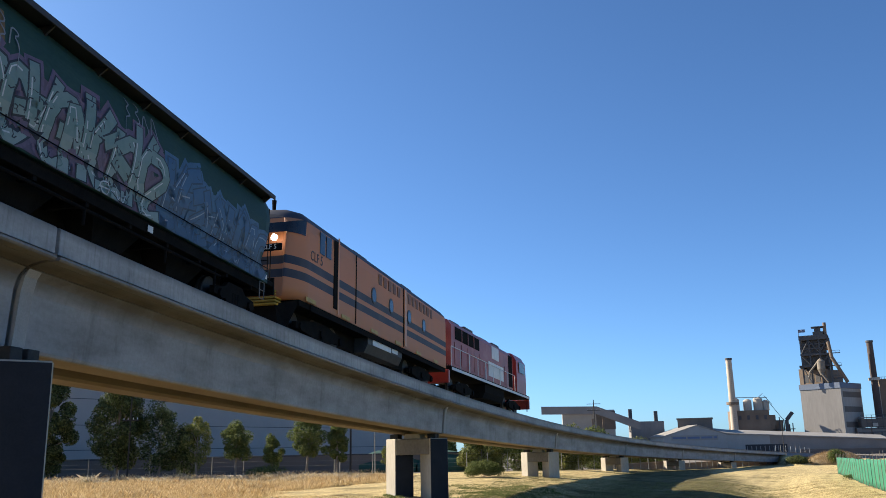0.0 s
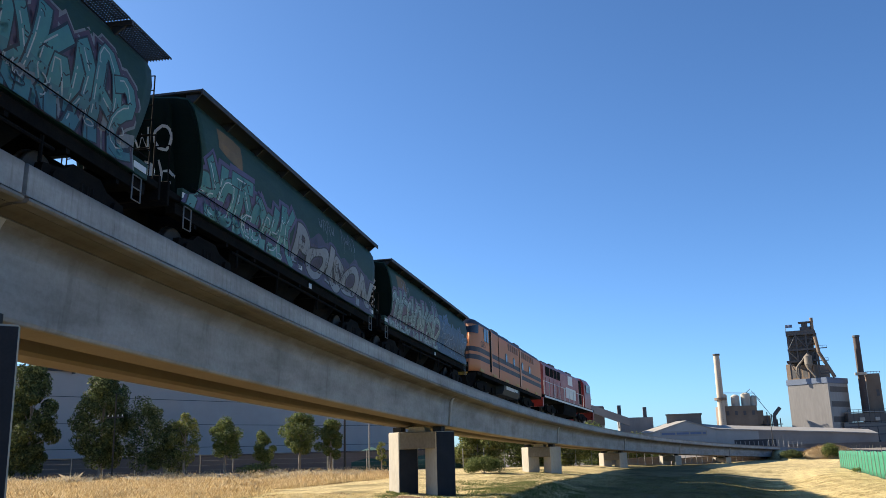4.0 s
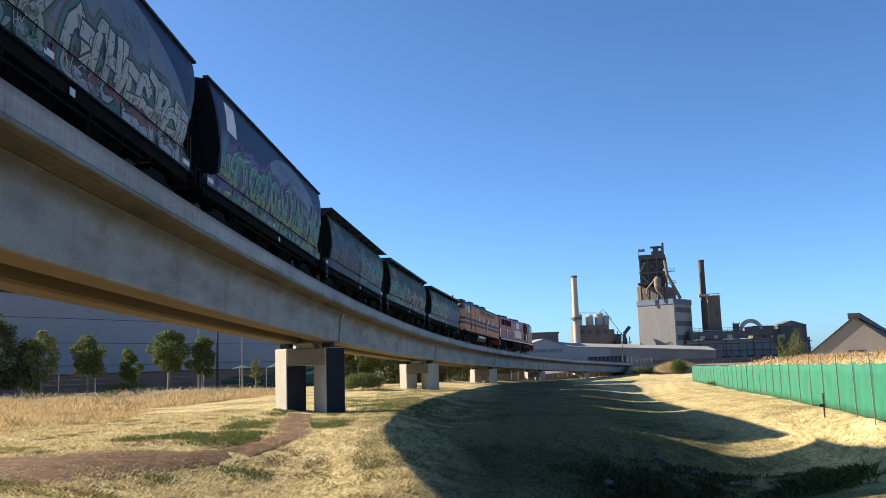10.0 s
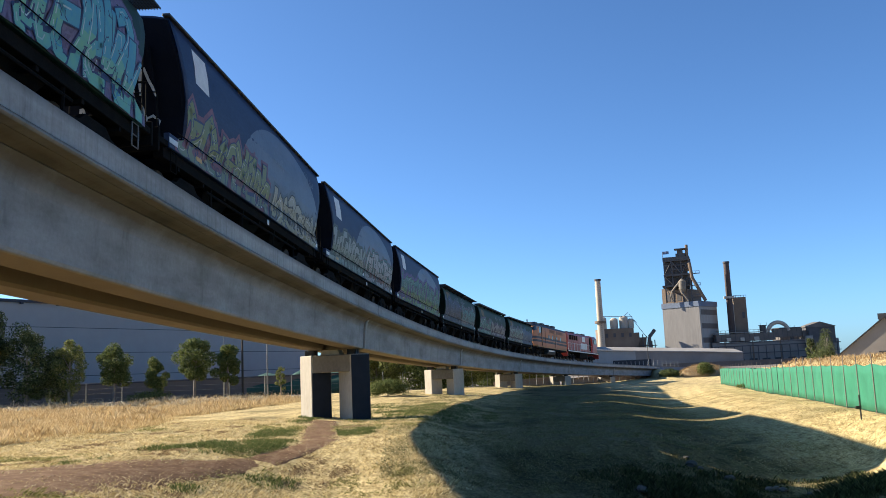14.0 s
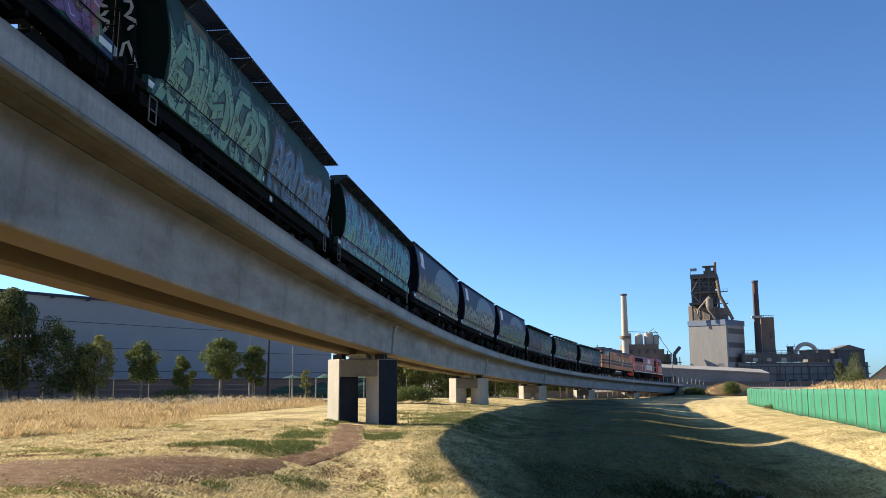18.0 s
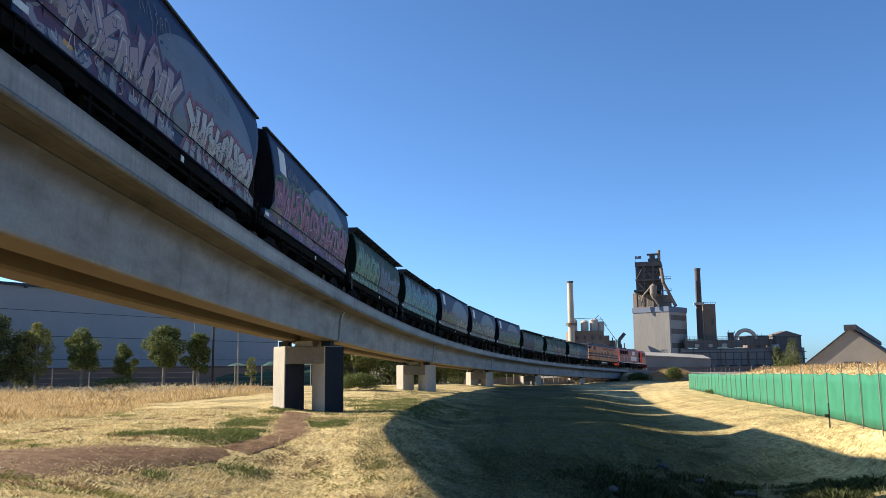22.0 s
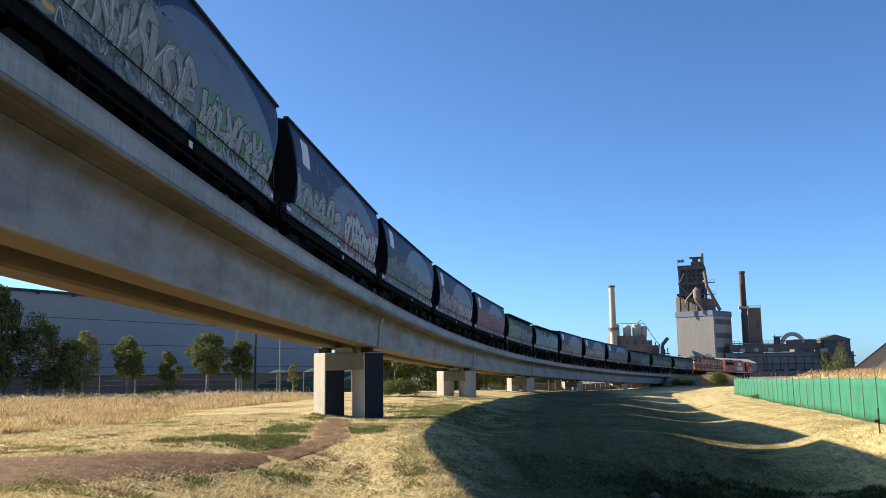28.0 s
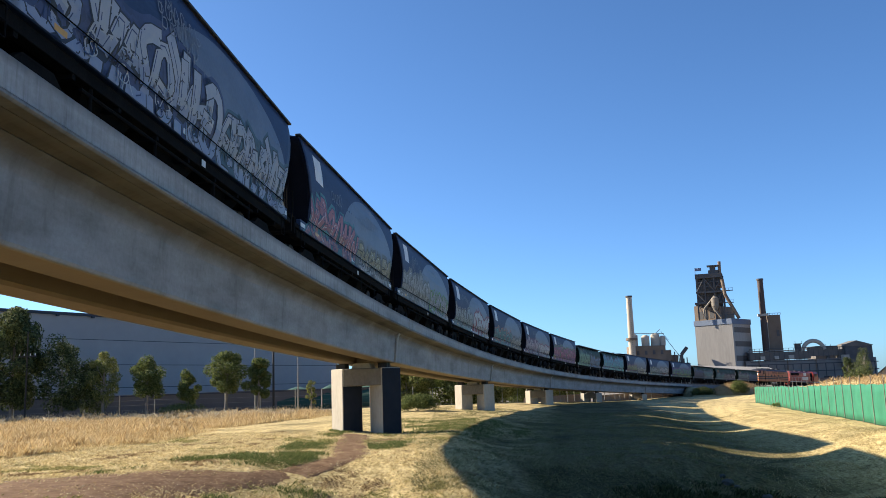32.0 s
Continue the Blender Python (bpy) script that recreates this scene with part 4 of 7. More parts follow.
        if kind == "blue":
            bm = bmesh.new()
            box(bm, -7.02, 7.02, *sorted((sign * 1.20, sign * 1.37)), 4.06, 4.12, 0.01)
            part("roof_rim", bm, ROOF_DARK, wagon)
        else:
            bm = bmesh.new()
            if walkway == "grating":
                # unseen inner beam, added to block sun slipping past the body's shoulder
                box(bm, -6.85, 6.92, *sorted((sign * 1.04, sign * 1.09)), 3.57, 3.72)
                for k in range(9):                           # open grating panels on brackets
                    x = -6.85 + k * 1.53
                    for q in range(22):
                        box(bm, x + 0.02 + q * 0.068, x + 0.036 + q * 0.068, *sorted((sign * 1.10, sign * 1.60)), 3.700, 3.725)
                    for q in range(9):
                        yy = sign * (1.11 + q * 0.06)
                        box(bm, x + 0.02, x + 1.5, yy - 0.008, yy + 0.008, 3.690, 3.725)
                    part_y = sorted((sign * 1.0, sign * 1.62))
                    box(bm, x - 0.03, x + 0.03, *part_y, 3.600, 3.700)
                    loft(bm, [[(x + e, sign * 1.18, 3.360), (x + e, sign * 1.1, 3.680), (x + e, sign * 1.60, 3.680)] for e in (-0.02, 0.02)])
            else:
                up = 0.1 if walkway == "raised" else 0.05
                box(bm, -6.62, 6.62, *sorted((sign * 0.92, sign * 1.52)), up + 3.600, up + 3.660, 0.012)
                box(bm, -6.62, 6.62, *sorted((sign * 1.50, sign * 1.54)), up + 3.540, up + 3.665, 0.008)
                for end_x in (-6.42, 6.42):
                    box(bm, end_x - 0.2, end_x + 0.2, *sorted((0.0, sign * 0.91)), up + 3.605, up + 3.655)
                for x in np.arange(-6.5, 6.6, 1.62):
                    loft(bm, [[(x + e, sign * 1.18, up + 3.340), (x + e, sign * 1.1, up + 3.600), (x + e, sign * 1.49, up + 3.600)] for e in (-0.02, 0.02)])
            bmesh.ops.recalc_face_normals(bm, faces=bm.faces)
            part("roof_walkway", bm, ROOF_DARK, wagon, "dark roof walkway along the edge")
    for k in range(6):
        bm = bmesh.new()
        x = -5.75 + k * 2.3
        box(bm, x - 0.7, x + 0.7, -0.42, 0.42, 4.12 if kind == "blue" else 3.66, 4.24 if kind == "blue" else 3.74, 0.03)
        part("roof_hatch", bm, skin, wagon)
    bm = bmesh.new()
    box(bm, -7.2, 7.2, -0.22, 0.22, 0.62, 1.3, 0.02)
    part("centre_sill", bm, BLACK, wagon)
    for x in (-2.9, 0.0, 2.9):                                # discharge hoppers between the bogies
        bm = bmesh.new()
        loft(bm, [[(x + a * w, b * d, z) for a, b in ((-1, -1), (1, -1), (1, 1), (-1, 1))] for w, d, z in ((0.32, 0.55, 0.22), (0.38, 0.6, 0.34), (1.3, 1.2, 1.56))])
        box(bm, x - 0.5, x + 0.5, -0.62, 0.62, 0.20, 0.27, 0.01)
        bmesh.ops.recalc_face_normals(bm, faces=bm.faces)
        part("discharge_hopper", bm, BLACK, wagon)
    for sign in (-1, 1):                                      # sloping end floors
        bm = bmesh.new()
        loft(bm, [[(sign * 4.1, y, 1.1), (sign * 4.1, y, 1.56), (sign * 5.95, y, 1.56)] for y in (-1.2, 1.2)])
        bmesh.ops.recalc_face_normals(bm, faces=bm.faces)
        part("slope_sheet", bm, BLACK, wagon)
        add_bogie(wagon, sign * 5.25)
    bm = bmesh.new()
    drum(bm, (1.6, 0.75, 0.6), (1, 0, 0), 0.2, 0.9, 14)
    part("brake_cylinder", bm, BLACK, wagon)
    bm = bmesh.new()
    drum(bm, (-7.28, -0.75, 1.75), (1, 0, 0), 0.2, 0.035, 16)
    part("brake_wheel", bm, SIGN_WHITE, wagon, "pale round handbrake wheel")
    if kind == "blue":
        xs = list(np.linspace(-2.6, 6.4, 30))
        mesh_part("painted_arch", *panel(kind, xs, [1.56] * 30, [1.6 + 2.3 * math.sqrt(max(0.0, 1 - ((x - 1.9) / 4.55) ** 2)) for x in xs], 8, 0.003), BLUE_PALE, wagon, "pale grey painted arch")
        mesh_part("sign_panel", *panel(kind, [-5.75, -5.3, -4.9], [3.0, 2.98, 2.96], [3.82, 3.82, 3.82], 4, 0.005), SIGN_WHITE, wagon, "white sign panel")
    else:
        mesh_part("faded_emblem", *panel(kind, [-5.6, -5.2, -4.8, -4.4], [2.85, 2.75, 2.72, 2.68], [3.3, 3.32, 3.32, 3.28], 4, 0.004), RUST_PATCH, wagon, "faded orange emblem")
    return wagon


# sprayed colours of each wagon from the locomotives back
TEAL, MINT, DEEP, PURPLE, PINK = (0.03, 0.20, 0.20), (0.16, 0.38, 0.32), (0.03, 0.06, 0.16), (0.13, 0.07, 0.26), (0.42, 0.13, 0.24)
WHITE, SILVER, INK, GOLD = (0.62, 0.63, 0.64), (0.33, 0.34, 0.36), (0.012, 0.013, 0.02), (0.45, 0.33, 0.08)
NAVY, PLUM, BROWN = (0.025, 0.05, 0.15), (0.10, 0.03, 0.10), (0.14, 0.09, 0.06)
LIVERY = [
    ("green", "solid", [(-6.4, 0.8, 2.75, (0.14, 0.09, 0.15), ((0.15, 0.26, 0.24), (0.30, 0.38, 0.36)), INK, WHITE), (0.9, 6.4, 2.6, (0.05, 0.13, 0.23), ((0.05, 0.14, 0.27), (0.04, 0.09, 0.17)), (0.03, 0.06, 0.10), (0.3, 0.36, 0.42))], WHITE),
    ("green", "raised", [(-6.5, -1.2, 2.5, (0.10, 0.07, 0.16), (TEAL, MINT), INK, WHITE), (-1.3, 6.5, 2.65, (0.055, 0.035, 0.09), "POISON", INK)], WHITE),
    ("green", "grating", [(-6.5, -0.2, 2.8, (0.03, 0.045, 0.07), (DEEP, (0.03, 0.05, 0.09)), INK, (0.25, 0.27, 0.30)), (0.4, 6.0, 2.65, (0.07, 0.035, 0.06), ((0.07, 0.27, 0.26), (0.05, 0.15, 0.19)), INK, (0.4, 0.42, 0.42), (0.20, 0.21, 0.22))], WHITE),
    ("blue", "", [(-6.6, 6.6, 2.75, PURPLE, ((0.03, 0.20, 0.24), (0.25, 0.36, 0.09)), INK, (0.4, 0.5, 0.5), (0.09, 0.055, 0.2))], None),
    ("blue", "", [(-6.5, -0.6, 2.5, (0.10, 0.12, 0.11), ((0.42, 0.43, 0.42), (0.22, 0.31, 0.25)), (0.02, 0.05, 0.04), (0.1, 0.2, 0.15)), (0.0, 6.4, 2.45, (0.05, 0.17, 0.15), ((0.50, 0.50, 0.50), (0.36, 0.36, 0.37)), INK, (0.2, 0.2, 0.2), (0.18, 0.06, 0.05))], None),
    ("blue", "", [(-6.4, 0.2, 2.3, (0.24, 0.10, 0.14), ((0.26, 0.30, 0.10), (0.20, 0.26, 0.22)), NAVY, (0.5, 0.5, 0.4)), (0.8, 6.6, 2.1, (0.12, 0.16, 0.20), ((0.45, 0.46, 0.42), (0.40, 0.34, 0.14)), INK, WHITE)], WHITE),
    ("green", "grating", [(-6.5, 6.5, 2.95, (0.20, 0.155, 0.27), ((0.06, 0.36, 0.58), (0.24, 0.58, 0.34)), NAVY, (0.5, 0.6, 0.62), (0.15, 0.10, 0.20))], WHITE),
    ("green", "grating", [(-6.6, -0.4, 2.85, (0.05, 0.13, 0.11), ((0.16, 0.36, 0.24), (0.28, 0.46, 0.26)), INK, (0.4, 0.5, 0.4)), (0.2, 6.6, 2.6, (0.06, 0.05, 0.05), ((0.06, 0.18, 0.34), (0.12, 0.24, 0.36)), BROWN, (0.4, 0.44, 0.46))], WHITE),
    ("blue", "", [(-6.4, 6.4, 2.75, (0.03, 0.18, 0.09), ((0.42, 0.10, 0.16), (0.17, 0.10, 0.30)), (0.10, 0.02, 0.05), (0.55, 0.5, 0.5), (0.24, 0.19, 0.12))], None),
    ("blue", "", [(-6.5, -0.2, 2.5, PLUM, ((0.40, 0.30, 0.36), (0.30, 0.32, 0.36)), NAVY, WHITE), (0.4, 6.5, 2.3, (0.28, 0.08, 0.14), (WHITE, SILVER), INK, PINK)], "AWD"),
    ("blue", "", [(-6.0, 1.2, 2.45, (0.34, 0.15, 0.11), (TEAL, (0.10, 0.28, 0.28)), NAVY, (0.4, 0.5, 0.5)), (1.6, 6.5, 2.1, (0.10, 0.13, 0.15), (SILVER, (0.36, 0.30, 0.16)), INK, WHITE)], None),
    ("blue", "", [(-6.6, -0.6, 2.4, (0.16, 0.17, 0.20), ((0.42, 0.43, 0.44), (0.10, 0.26, 0.24)), INK, SILVER), (0.0, 6.5, 2.65, (0.28, 0.04, 0.07), (WHITE, (0.45, 0.46, 0.50)), INK, (0.2, 0.2, 0.25))], None),
    ("blue", "", [(-6.6, 0.3, 2.5, (0.18, 0.19, 0.18), ((0.36, 0.36, 0.34), (0.24, 0.25, 0.24)), (0.10, 0.10, 0.10), WHITE), (0.8, 6.5, 2.35, (0.13, 0.30, 0.06), ((0.38, 0.39, 0.40), (0.30, 0.31, 0.32)), INK, (0.5, 0.5, 0.5))], None),
    ("blue", "", [(-6.3, -0.2, 2.4, (0.05, 0.22, 0.24), ((0.42, 0.14, 0.20), (0.40, 0.20, 0.16)), NAVY, WHITE), (0.2, 6.4, 2.1, (0.13, 0.15, 0.15), ((0.34, 0.30, 0.14), SILVER), INK, WHITE)], None),
    ("blue", "", [(-6.7, 1.0, 2.75, (0.05, 0.07, 0.16), ((0.52, 0.53, 0.54), (0.28, 0.34, 0.50)), INK, NAVY), (1.2, 6.6, 2.5, (0.06, 0.12, 0.14), ((0.46, 0.47, 0.48), (0.30, 0.36, 0.50)), INK, NAVY)], WHITE),
    ("blue", "", [(-6.5, 6.3, 2.4, (0.12, 0.14, 0.20), ((0.10, 0.24, 0.38), SILVER), INK, WHITE)], None),
    ("blue", "", [(-6.5, 6.3, 2.3, PLUM, (PINK, SILVER), INK, WHITE)], None),
]
MASTERS = {}
WAGONS = []
for index, (kind, walkway, pieces, end_tag) in enumerate(LIVERY):
    if (kind, walkway) not in MASTERS:
        MASTERS[kind, walkway] = hopper_wagon(kind, walkway)
        wagon = MASTERS[kind, walkway]
    else:
        wagon = None
    WAGONS.append(wagon)
for index, (kind, walkway, pieces, end_tag) in enumerate(LIVERY):
    if WAGONS[index] is None:
        WAGONS[index] = copy_thing(MASTERS[kind, walkway], Matrix())
for index, (kind, walkway, pieces, end_tag) in enumerate(LIVERY):
    wagon = WAGONS[index]
    what = "faded blue covered grain hopper wagon covered in graffiti" if kind == "blue" else "faded green covered grain hopper wagon with graffiti and roof walkways"
    tagged(wagon, what, "hopper wagon", "wagons of the freight train")
    paint_side(wagon, kind, 100 + index, pieces, 4 if index > 10 else 2)
    if isinstance(end_tag, str):                             # two rows of the same yellow letters
        for z in (2.95, 2.3):
            writing(wagon, end_tag, Matrix(((0, 0, -1, -body_end(z) - 0.16), (-1, 0, 0, 0.1), (0, 1, 0, z), (0, 0, 0, 1))), 0.58, spray(GOLD))
    elif end_tag:
        paint_end(wagon, kind, 300 + index, end_tag)


# ---- locomotives ----
def banded(name, stops, rough=0.6, dirt=0.4):
    """Paint in level bands, from (height, colour) pairs, faded and soiled by noise."""
    m = bpy.data.materials.new(name)
    m.use_nodes = True
    n, link = m.node_tree.nodes, m.node_tree.links.new
    bsdf = n["Principled BSDF"]
    co, sep, mr, ramp = n.new("ShaderNodeTexCoord"), n.new("ShaderNodeSeparateXYZ"), n.new("ShaderNodeMapRange"), n.new("ShaderNodeValToRGB")
    link(co.outputs["Object"], sep.inputs[0]), link(sep.outputs["Z"], mr.inputs[0])
    mr.inputs[2].default_value = 5.0
    link(mr.outputs[0], ramp.inputs["Fac"])
    ramp.color_ramp.interpolation = "CONSTANT"
    els = ramp.color_ramp.elements
    els[0].position, els[0].color = stops[0][0] / 5, (*stops[0][1], 1)
    els[1].position, els[1].color = stops[1][0] / 5, (*stops[1][1], 1)
    for z, c in stops[2:]:
        els.new(z / 5).color = (*c, 1)
    tex, mix = n.new("ShaderNodeTexNoise"), n.new("ShaderNodeMix")
    tex.inputs["Scale"].default_value, tex.inputs["Detail"].default_value = 1.3, 7
    link(co.outputs["Object"], tex.inputs["Vector"])
    fade = n.new("ShaderNodeMapRange")
    fade.inputs[1].default_value, fade.inputs[2].default_value, fade.inputs[4].default_value = 0.35, 0.75, dirt
    link(tex.outputs["Fac"], fade.inputs[0])
    mix.data_type = "RGBA"
    link(fade.outputs[0], mix.inputs["Factor"]), link(ramp.outputs["Color"], mix.inputs[6])
    mix.inputs[7].default_value = (0.20, 0.14, 0.10, 1)
    link(mix.outputs[2], bsdf.inputs["Base Color"])
    bsdf.inputs["Roughness"].default_value = rough
    return m


ORANGE, NAVY_BAND, YELLOW = (0.48, 0.18, 0.075), (0.012, 0.017, 0.032), (0.27, 0.18, 0.025)
ORANGE_PAINT = banded("orange_and_navy_livery", [(0.0, ORANGE), (1.36, ORANGE), (1.72, NAVY_BAND), (1.98, ORANGE), (2.14, NAVY_BAND), (2.40, ORANGE), (3.60, NAVY_BAND)], 0.6, 0.2)
RED_PAINT = surface("faded_red_loco_paint", [(0.20, 0.03, 0.026), (0.31, 0.06, 0.052), (0.35, 0.12, 0.11)], 0.9, 0.45, bump=0.05)
CAB_RED = surface("red_cab_paint", [(0.24, 0.022, 0.016), (0.33, 0.04, 0.03)], 1.2, 0.35, bump=0.04)
GLASS_DARK = surface("dark_cab_glass", [(0.012, 0.014, 0.018), (0.02, 0.022, 0.026)], 2, 0.08, bump=0)
TANK_GREY = surface("grey_fuel_tank", [(0.02, 0.021, 0.023), (0.05, 0.052, 0.055)], 2, 0.6)
VENT = surface("brown_vent_louvre", [(0.12, 0.045, 0.02), (0.19, 0.075, 0.035)], 6, 0.6)
GREY_ROOF = surface("grey_loco_roof", [(0.015, 0.017, 0.022), (0.035, 0.037, 0.042)], 2, 0.6)
LAMP_ON = bpy.data.materials.new("lit_headlamp")
LAMP_ON.use_nodes = True
LAMP_ON.node_tree.nodes["Principled BSDF"].inputs["Emission Color"].default_value = (1.0, 0.86, 0.66, 1)
LAMP_ON.node_tree.nodes["Principled BSDF"].inputs["Emission Strength"].default_value = 6.0


def plate(name, parent, material, x0, x1, y, z0, z1, label="", thick=0.02):
    bm = bmesh.new()
    box(bm, x0, x1, *sorted((y, y + math.copysign(thick, y))), z0, z1, 0.004)
    return part(name, bm, material, parent, label)


def loco_bogies(loco, xs):
    for x in xs:
        add_bogie(loco, x, 1.7, 3, 0.5)


def streamlined_loco():
    """Full-width body, a rounded cab at the rear end."""
    loco = empty("streamlined_locomotive", Matrix(), "orange full-width diesel locomotive with dark blue stripes and rounded cab", "locomotive", "locomotives of the train")
    side = [(1.44, 1.16), (1.46, 1.5), (1.46, 3.3), (1.40, 3.66), (1.18, 3.90), (0.7, 4.06), (0.0, 4.11)]
    ring = [(-w, z) for w, z in side] + [(w, z) for w, z in side[-2::-1]]

    def nose(x):
        """How the rounded end draws in: across, and down from the roof."""
        k = max(0.0, min(1.0, (x + 9.35) / 1.15))
        return 0.76 + 0.24 * math.sin(k * math.pi / 2) ** 0.8, 0.34 * (1 - math.sin(k * math.pi / 2))

    xs = [-9.35, -9.31, -9.21, -9.03, -8.75, -8.45, -8.2, -4, 0, 4, 9.55]
    rings = []
    for x in xs:
        a, drop = nose(x)
        lean = lambda z: 0.0 if x > -8.2 else 0.42 * max(0.0, (z - 2.9)) * (1 - (x + 9.35) / 1.15)
        rings.append([(x + lean(z), y * a, z - drop * max(0, (z - 3.0) / 1.2)) for y, z in ring])
    bm = bmesh.new()
    loft(bm, rings)
    bmesh.ops.recalc_face_normals(bm, faces=bm.faces)
    body = part("body", bm, ORANGE_PAINT, loco)
    for f in body.data.polygons:
        f.use_smooth = f.center.x < -7.5 and len(f.vertices) == 4
    bm = bmesh.new()                                                       # wrap-round windscreen band at the rounded end
    loft(bm, [[(x + 0.42 * (z - 2.9) * (1 - (x + 9.35) / 1.15) - 0.012, y, z - nose(x)[1] * (z - 3.0) / 1.2) for z in (3.12, 3.35, 3.62)] for x, y in [(v, s * 1.47 * nose(v)[0]) for s, seq in ((-1, (-8.5, -8.75, -9.0, -9.21, -9.31, -9.35)), (1, (-9.35, -9.31, -9.21, -9.0, -8.75, -8.5))) for v in seq]], closed=False)
    part("windscreen", bm, GLASS_DARK, loco, "dark wrap-round windscreen", smooth=True)
    bm = bmesh.new()
    drum(bm, (-9.37, -0.80, 2.9), (1, 0, 0), 0.10, 0.06, 16)
    part("headlight", bm, LAMP_ON, loco, "lit round headlight")
    bm = bmesh.new()
    drum(bm, (-9.37, -0.50, 2.9), (1, 0, 0), 0.10, 0.06, 16)
    part("marker_light", bm, VENT, loco)
    bm = bmesh.new()
    box(bm, -9.40, -9.34, -1.06, -0.26, 2.50, 2.72, 0.02)
    board = part("number_board", bm, BLACK, loco, "black number board")
    writing(board, "CLF 5", Matrix(((0, 0, -1, -9.403), (-1, 0, 0, -0.66), (0, 1, 0, 2.61), (0, 0, 0, 1))), 0.2, SIGN_WHITE)
    writing(loco, "CLF 5", Matrix(((1, 0, 0, -7.6), (0, 0, -1, -1.468), (0, 1, 0, 2.62), (0, 0, 0, 1))), 0.42, GREY_ROOF)
    for k in range(5):
        bm = bmesh.new()
        box(bm, -9.42, -8.95, -0.92 + 0.0 * k, 0.92, 0.92 + k * 0.09, 0.975 + k * 0.09, 0.01)
        part("pilot_bar", bm, surface("yellow_pilot", [YELLOW, (0.5, 0.33, 0.05)], 3, 0.5) if k == 0 else bpy.data.materials["yellow_pilot"], loco)
    bm = bmesh.new()
    loft(bm, [[(-9.32, -1.0, 0.30), (-9.32, 1.0, 0.30), (-9.05, 1.15, 0.30), (-9.05, -1.15, 0.30)], [(-9.26, -0.85, 0.95), (-9.26, 0.85, 0.95), (-8.6, 1.38, 1.18), (-8.6, -1.38, 1.18)]])
    bmesh.ops.recalc_face_normals(bm, faces=bm.faces)
    part("pilot", bm, BLACK, loco, "black pilot below the cab")
    bm = bmesh.new()
    box(bm, -8.7, 9.5, -1.38, 1.38, 0.98, 1.155)
    box(bm, -8.4, 8.6, -0.80, 0.80, 0.45, 0.98)
    part("underframe", bm, BLACK, loco, "black underframe")
    for side_y in (-1.462, 1.462):
        for x in (-7.15, -6.6):
            plate("cab_window", loco, GLASS_DARK, x - 0.22, x + 0.22, side_y, 2.85, 3.55, "dark cab side window")
        plate("cab_door", loco, BLACK, -6.1, -5.75, side_y, 1.35, 3.6, "recessed dark cab door")
        plate("door_post", loco, surface("orange_post", [ORANGE, (0.62, 0.26, 0.06)], 2, 0.4) if "orange_post" not in bpy.data.materials else bpy.data.materials["orange_post"], -5.72, -5.6, side_y, 1.2, 3.75)
        for x in (-3.9, 2.05):
            plate("panel_gap", loco, BLACK, x - 0.03, x + 0.03, side_y, 1.2, 3.6)
        plate("side_door", loco, bpy.data.materials["orange_post"], 2.2, 2.5, side_y, 1.25, 3.6)
        for k in range(5):
            plate("vent", loco, VENT, -1.3 + k * 0.62, -0.95 + k * 0.62, side_y, 3.1, 3.5)
        for k in range(7):
            plate("vent", loco, VENT, 2.75 + k * 0.62, 3.1 + k * 0.62, side_y, 3.1, 3.5)
        for x in (-1.9, 0.3, 2.9, 5.3):
            bm = bmesh.new()
            drum(bm, (x, side_y, 2.55), (0, 1, 0), 0.30, 0.04, 24)
            ringed = part("porthole", bm, TANK_GREY, loco, "round porthole window")
            bm = bmesh.new()
            drum(bm, (x, side_y + math.copysign(0.012, side_y), 2.55), (0, 1, 0), 0.24, 0.03, 24)
            part("pane", bm, GLASS_DARK, ringed)
        for x in (-8.0, -4.9, -1.8, 1.3, 4.4, 7.5):
            plate("step_plate", loco, bpy.data.materials["yellow_pilot"], x - 0.4, x + 0.4, side_y, 1.17, 1.30, "yellow sill plate")
        plate("skirt", loco, BLACK, -7.9, 9.5, side_y * 0.96, 0.95, 1.155)
    bm = bmesh.new()
    loft(bm, [[(x, y, z) for y, z in ((-1.2, 0.45), (-1.35, 0.75), (-1.35, 1.12), (1.35, 1.12), (1.35, 0.75), (1.2, 0.45))] for x in (-2.2, 2.2)])
    bmesh.ops.recalc_face_normals(bm, faces=bm.faces)
    part("fuel_tank", bm, TANK_GREY, loco, "dark grey fuel tank")
    for yy in (-1.36, 1.36):
        plate("tank_plate", loco, SIGN_WHITE, -1.7, 0.6, yy, 0.76, 1.02, "pale painted block on the fuel tank")
        plate("tank_plate", loco, SIGN_WHITE, 0.75, 1.5, yy, 0.80, 0.98, "pale painted block on the fuel tank")
    for x, h in ((-5.0, 0.12), (-1.0, 0.2), (2.0, 0.16), (5.5, 0.22)):
        bm = bmesh.new()
        box(bm, x - 0.8, x + 0.8, -0.6, 0.6, 4.1, 4.18 + h, 0.04)
        part("roof_fan", bm, GREY_ROOF, loco)
    bm = bmesh.new()
    rod(bm, (-8.2, -0.2, 4.0), (-8.2, -0.2, 4.42), 0.05, 0.08, 8)
    part("horn", bm, BLACK, loco)
    for x in (-9.9, 9.75):
        bm = bmesh.new()
        box(bm, x - 0.3, x + 0.3, -0.15, 0.15, 0.72, 1.0, 0.03)
        part("coupler", bm, BLACK, loco)
    loco_bogies(loco, (-6.2, 6.2))
    return loco


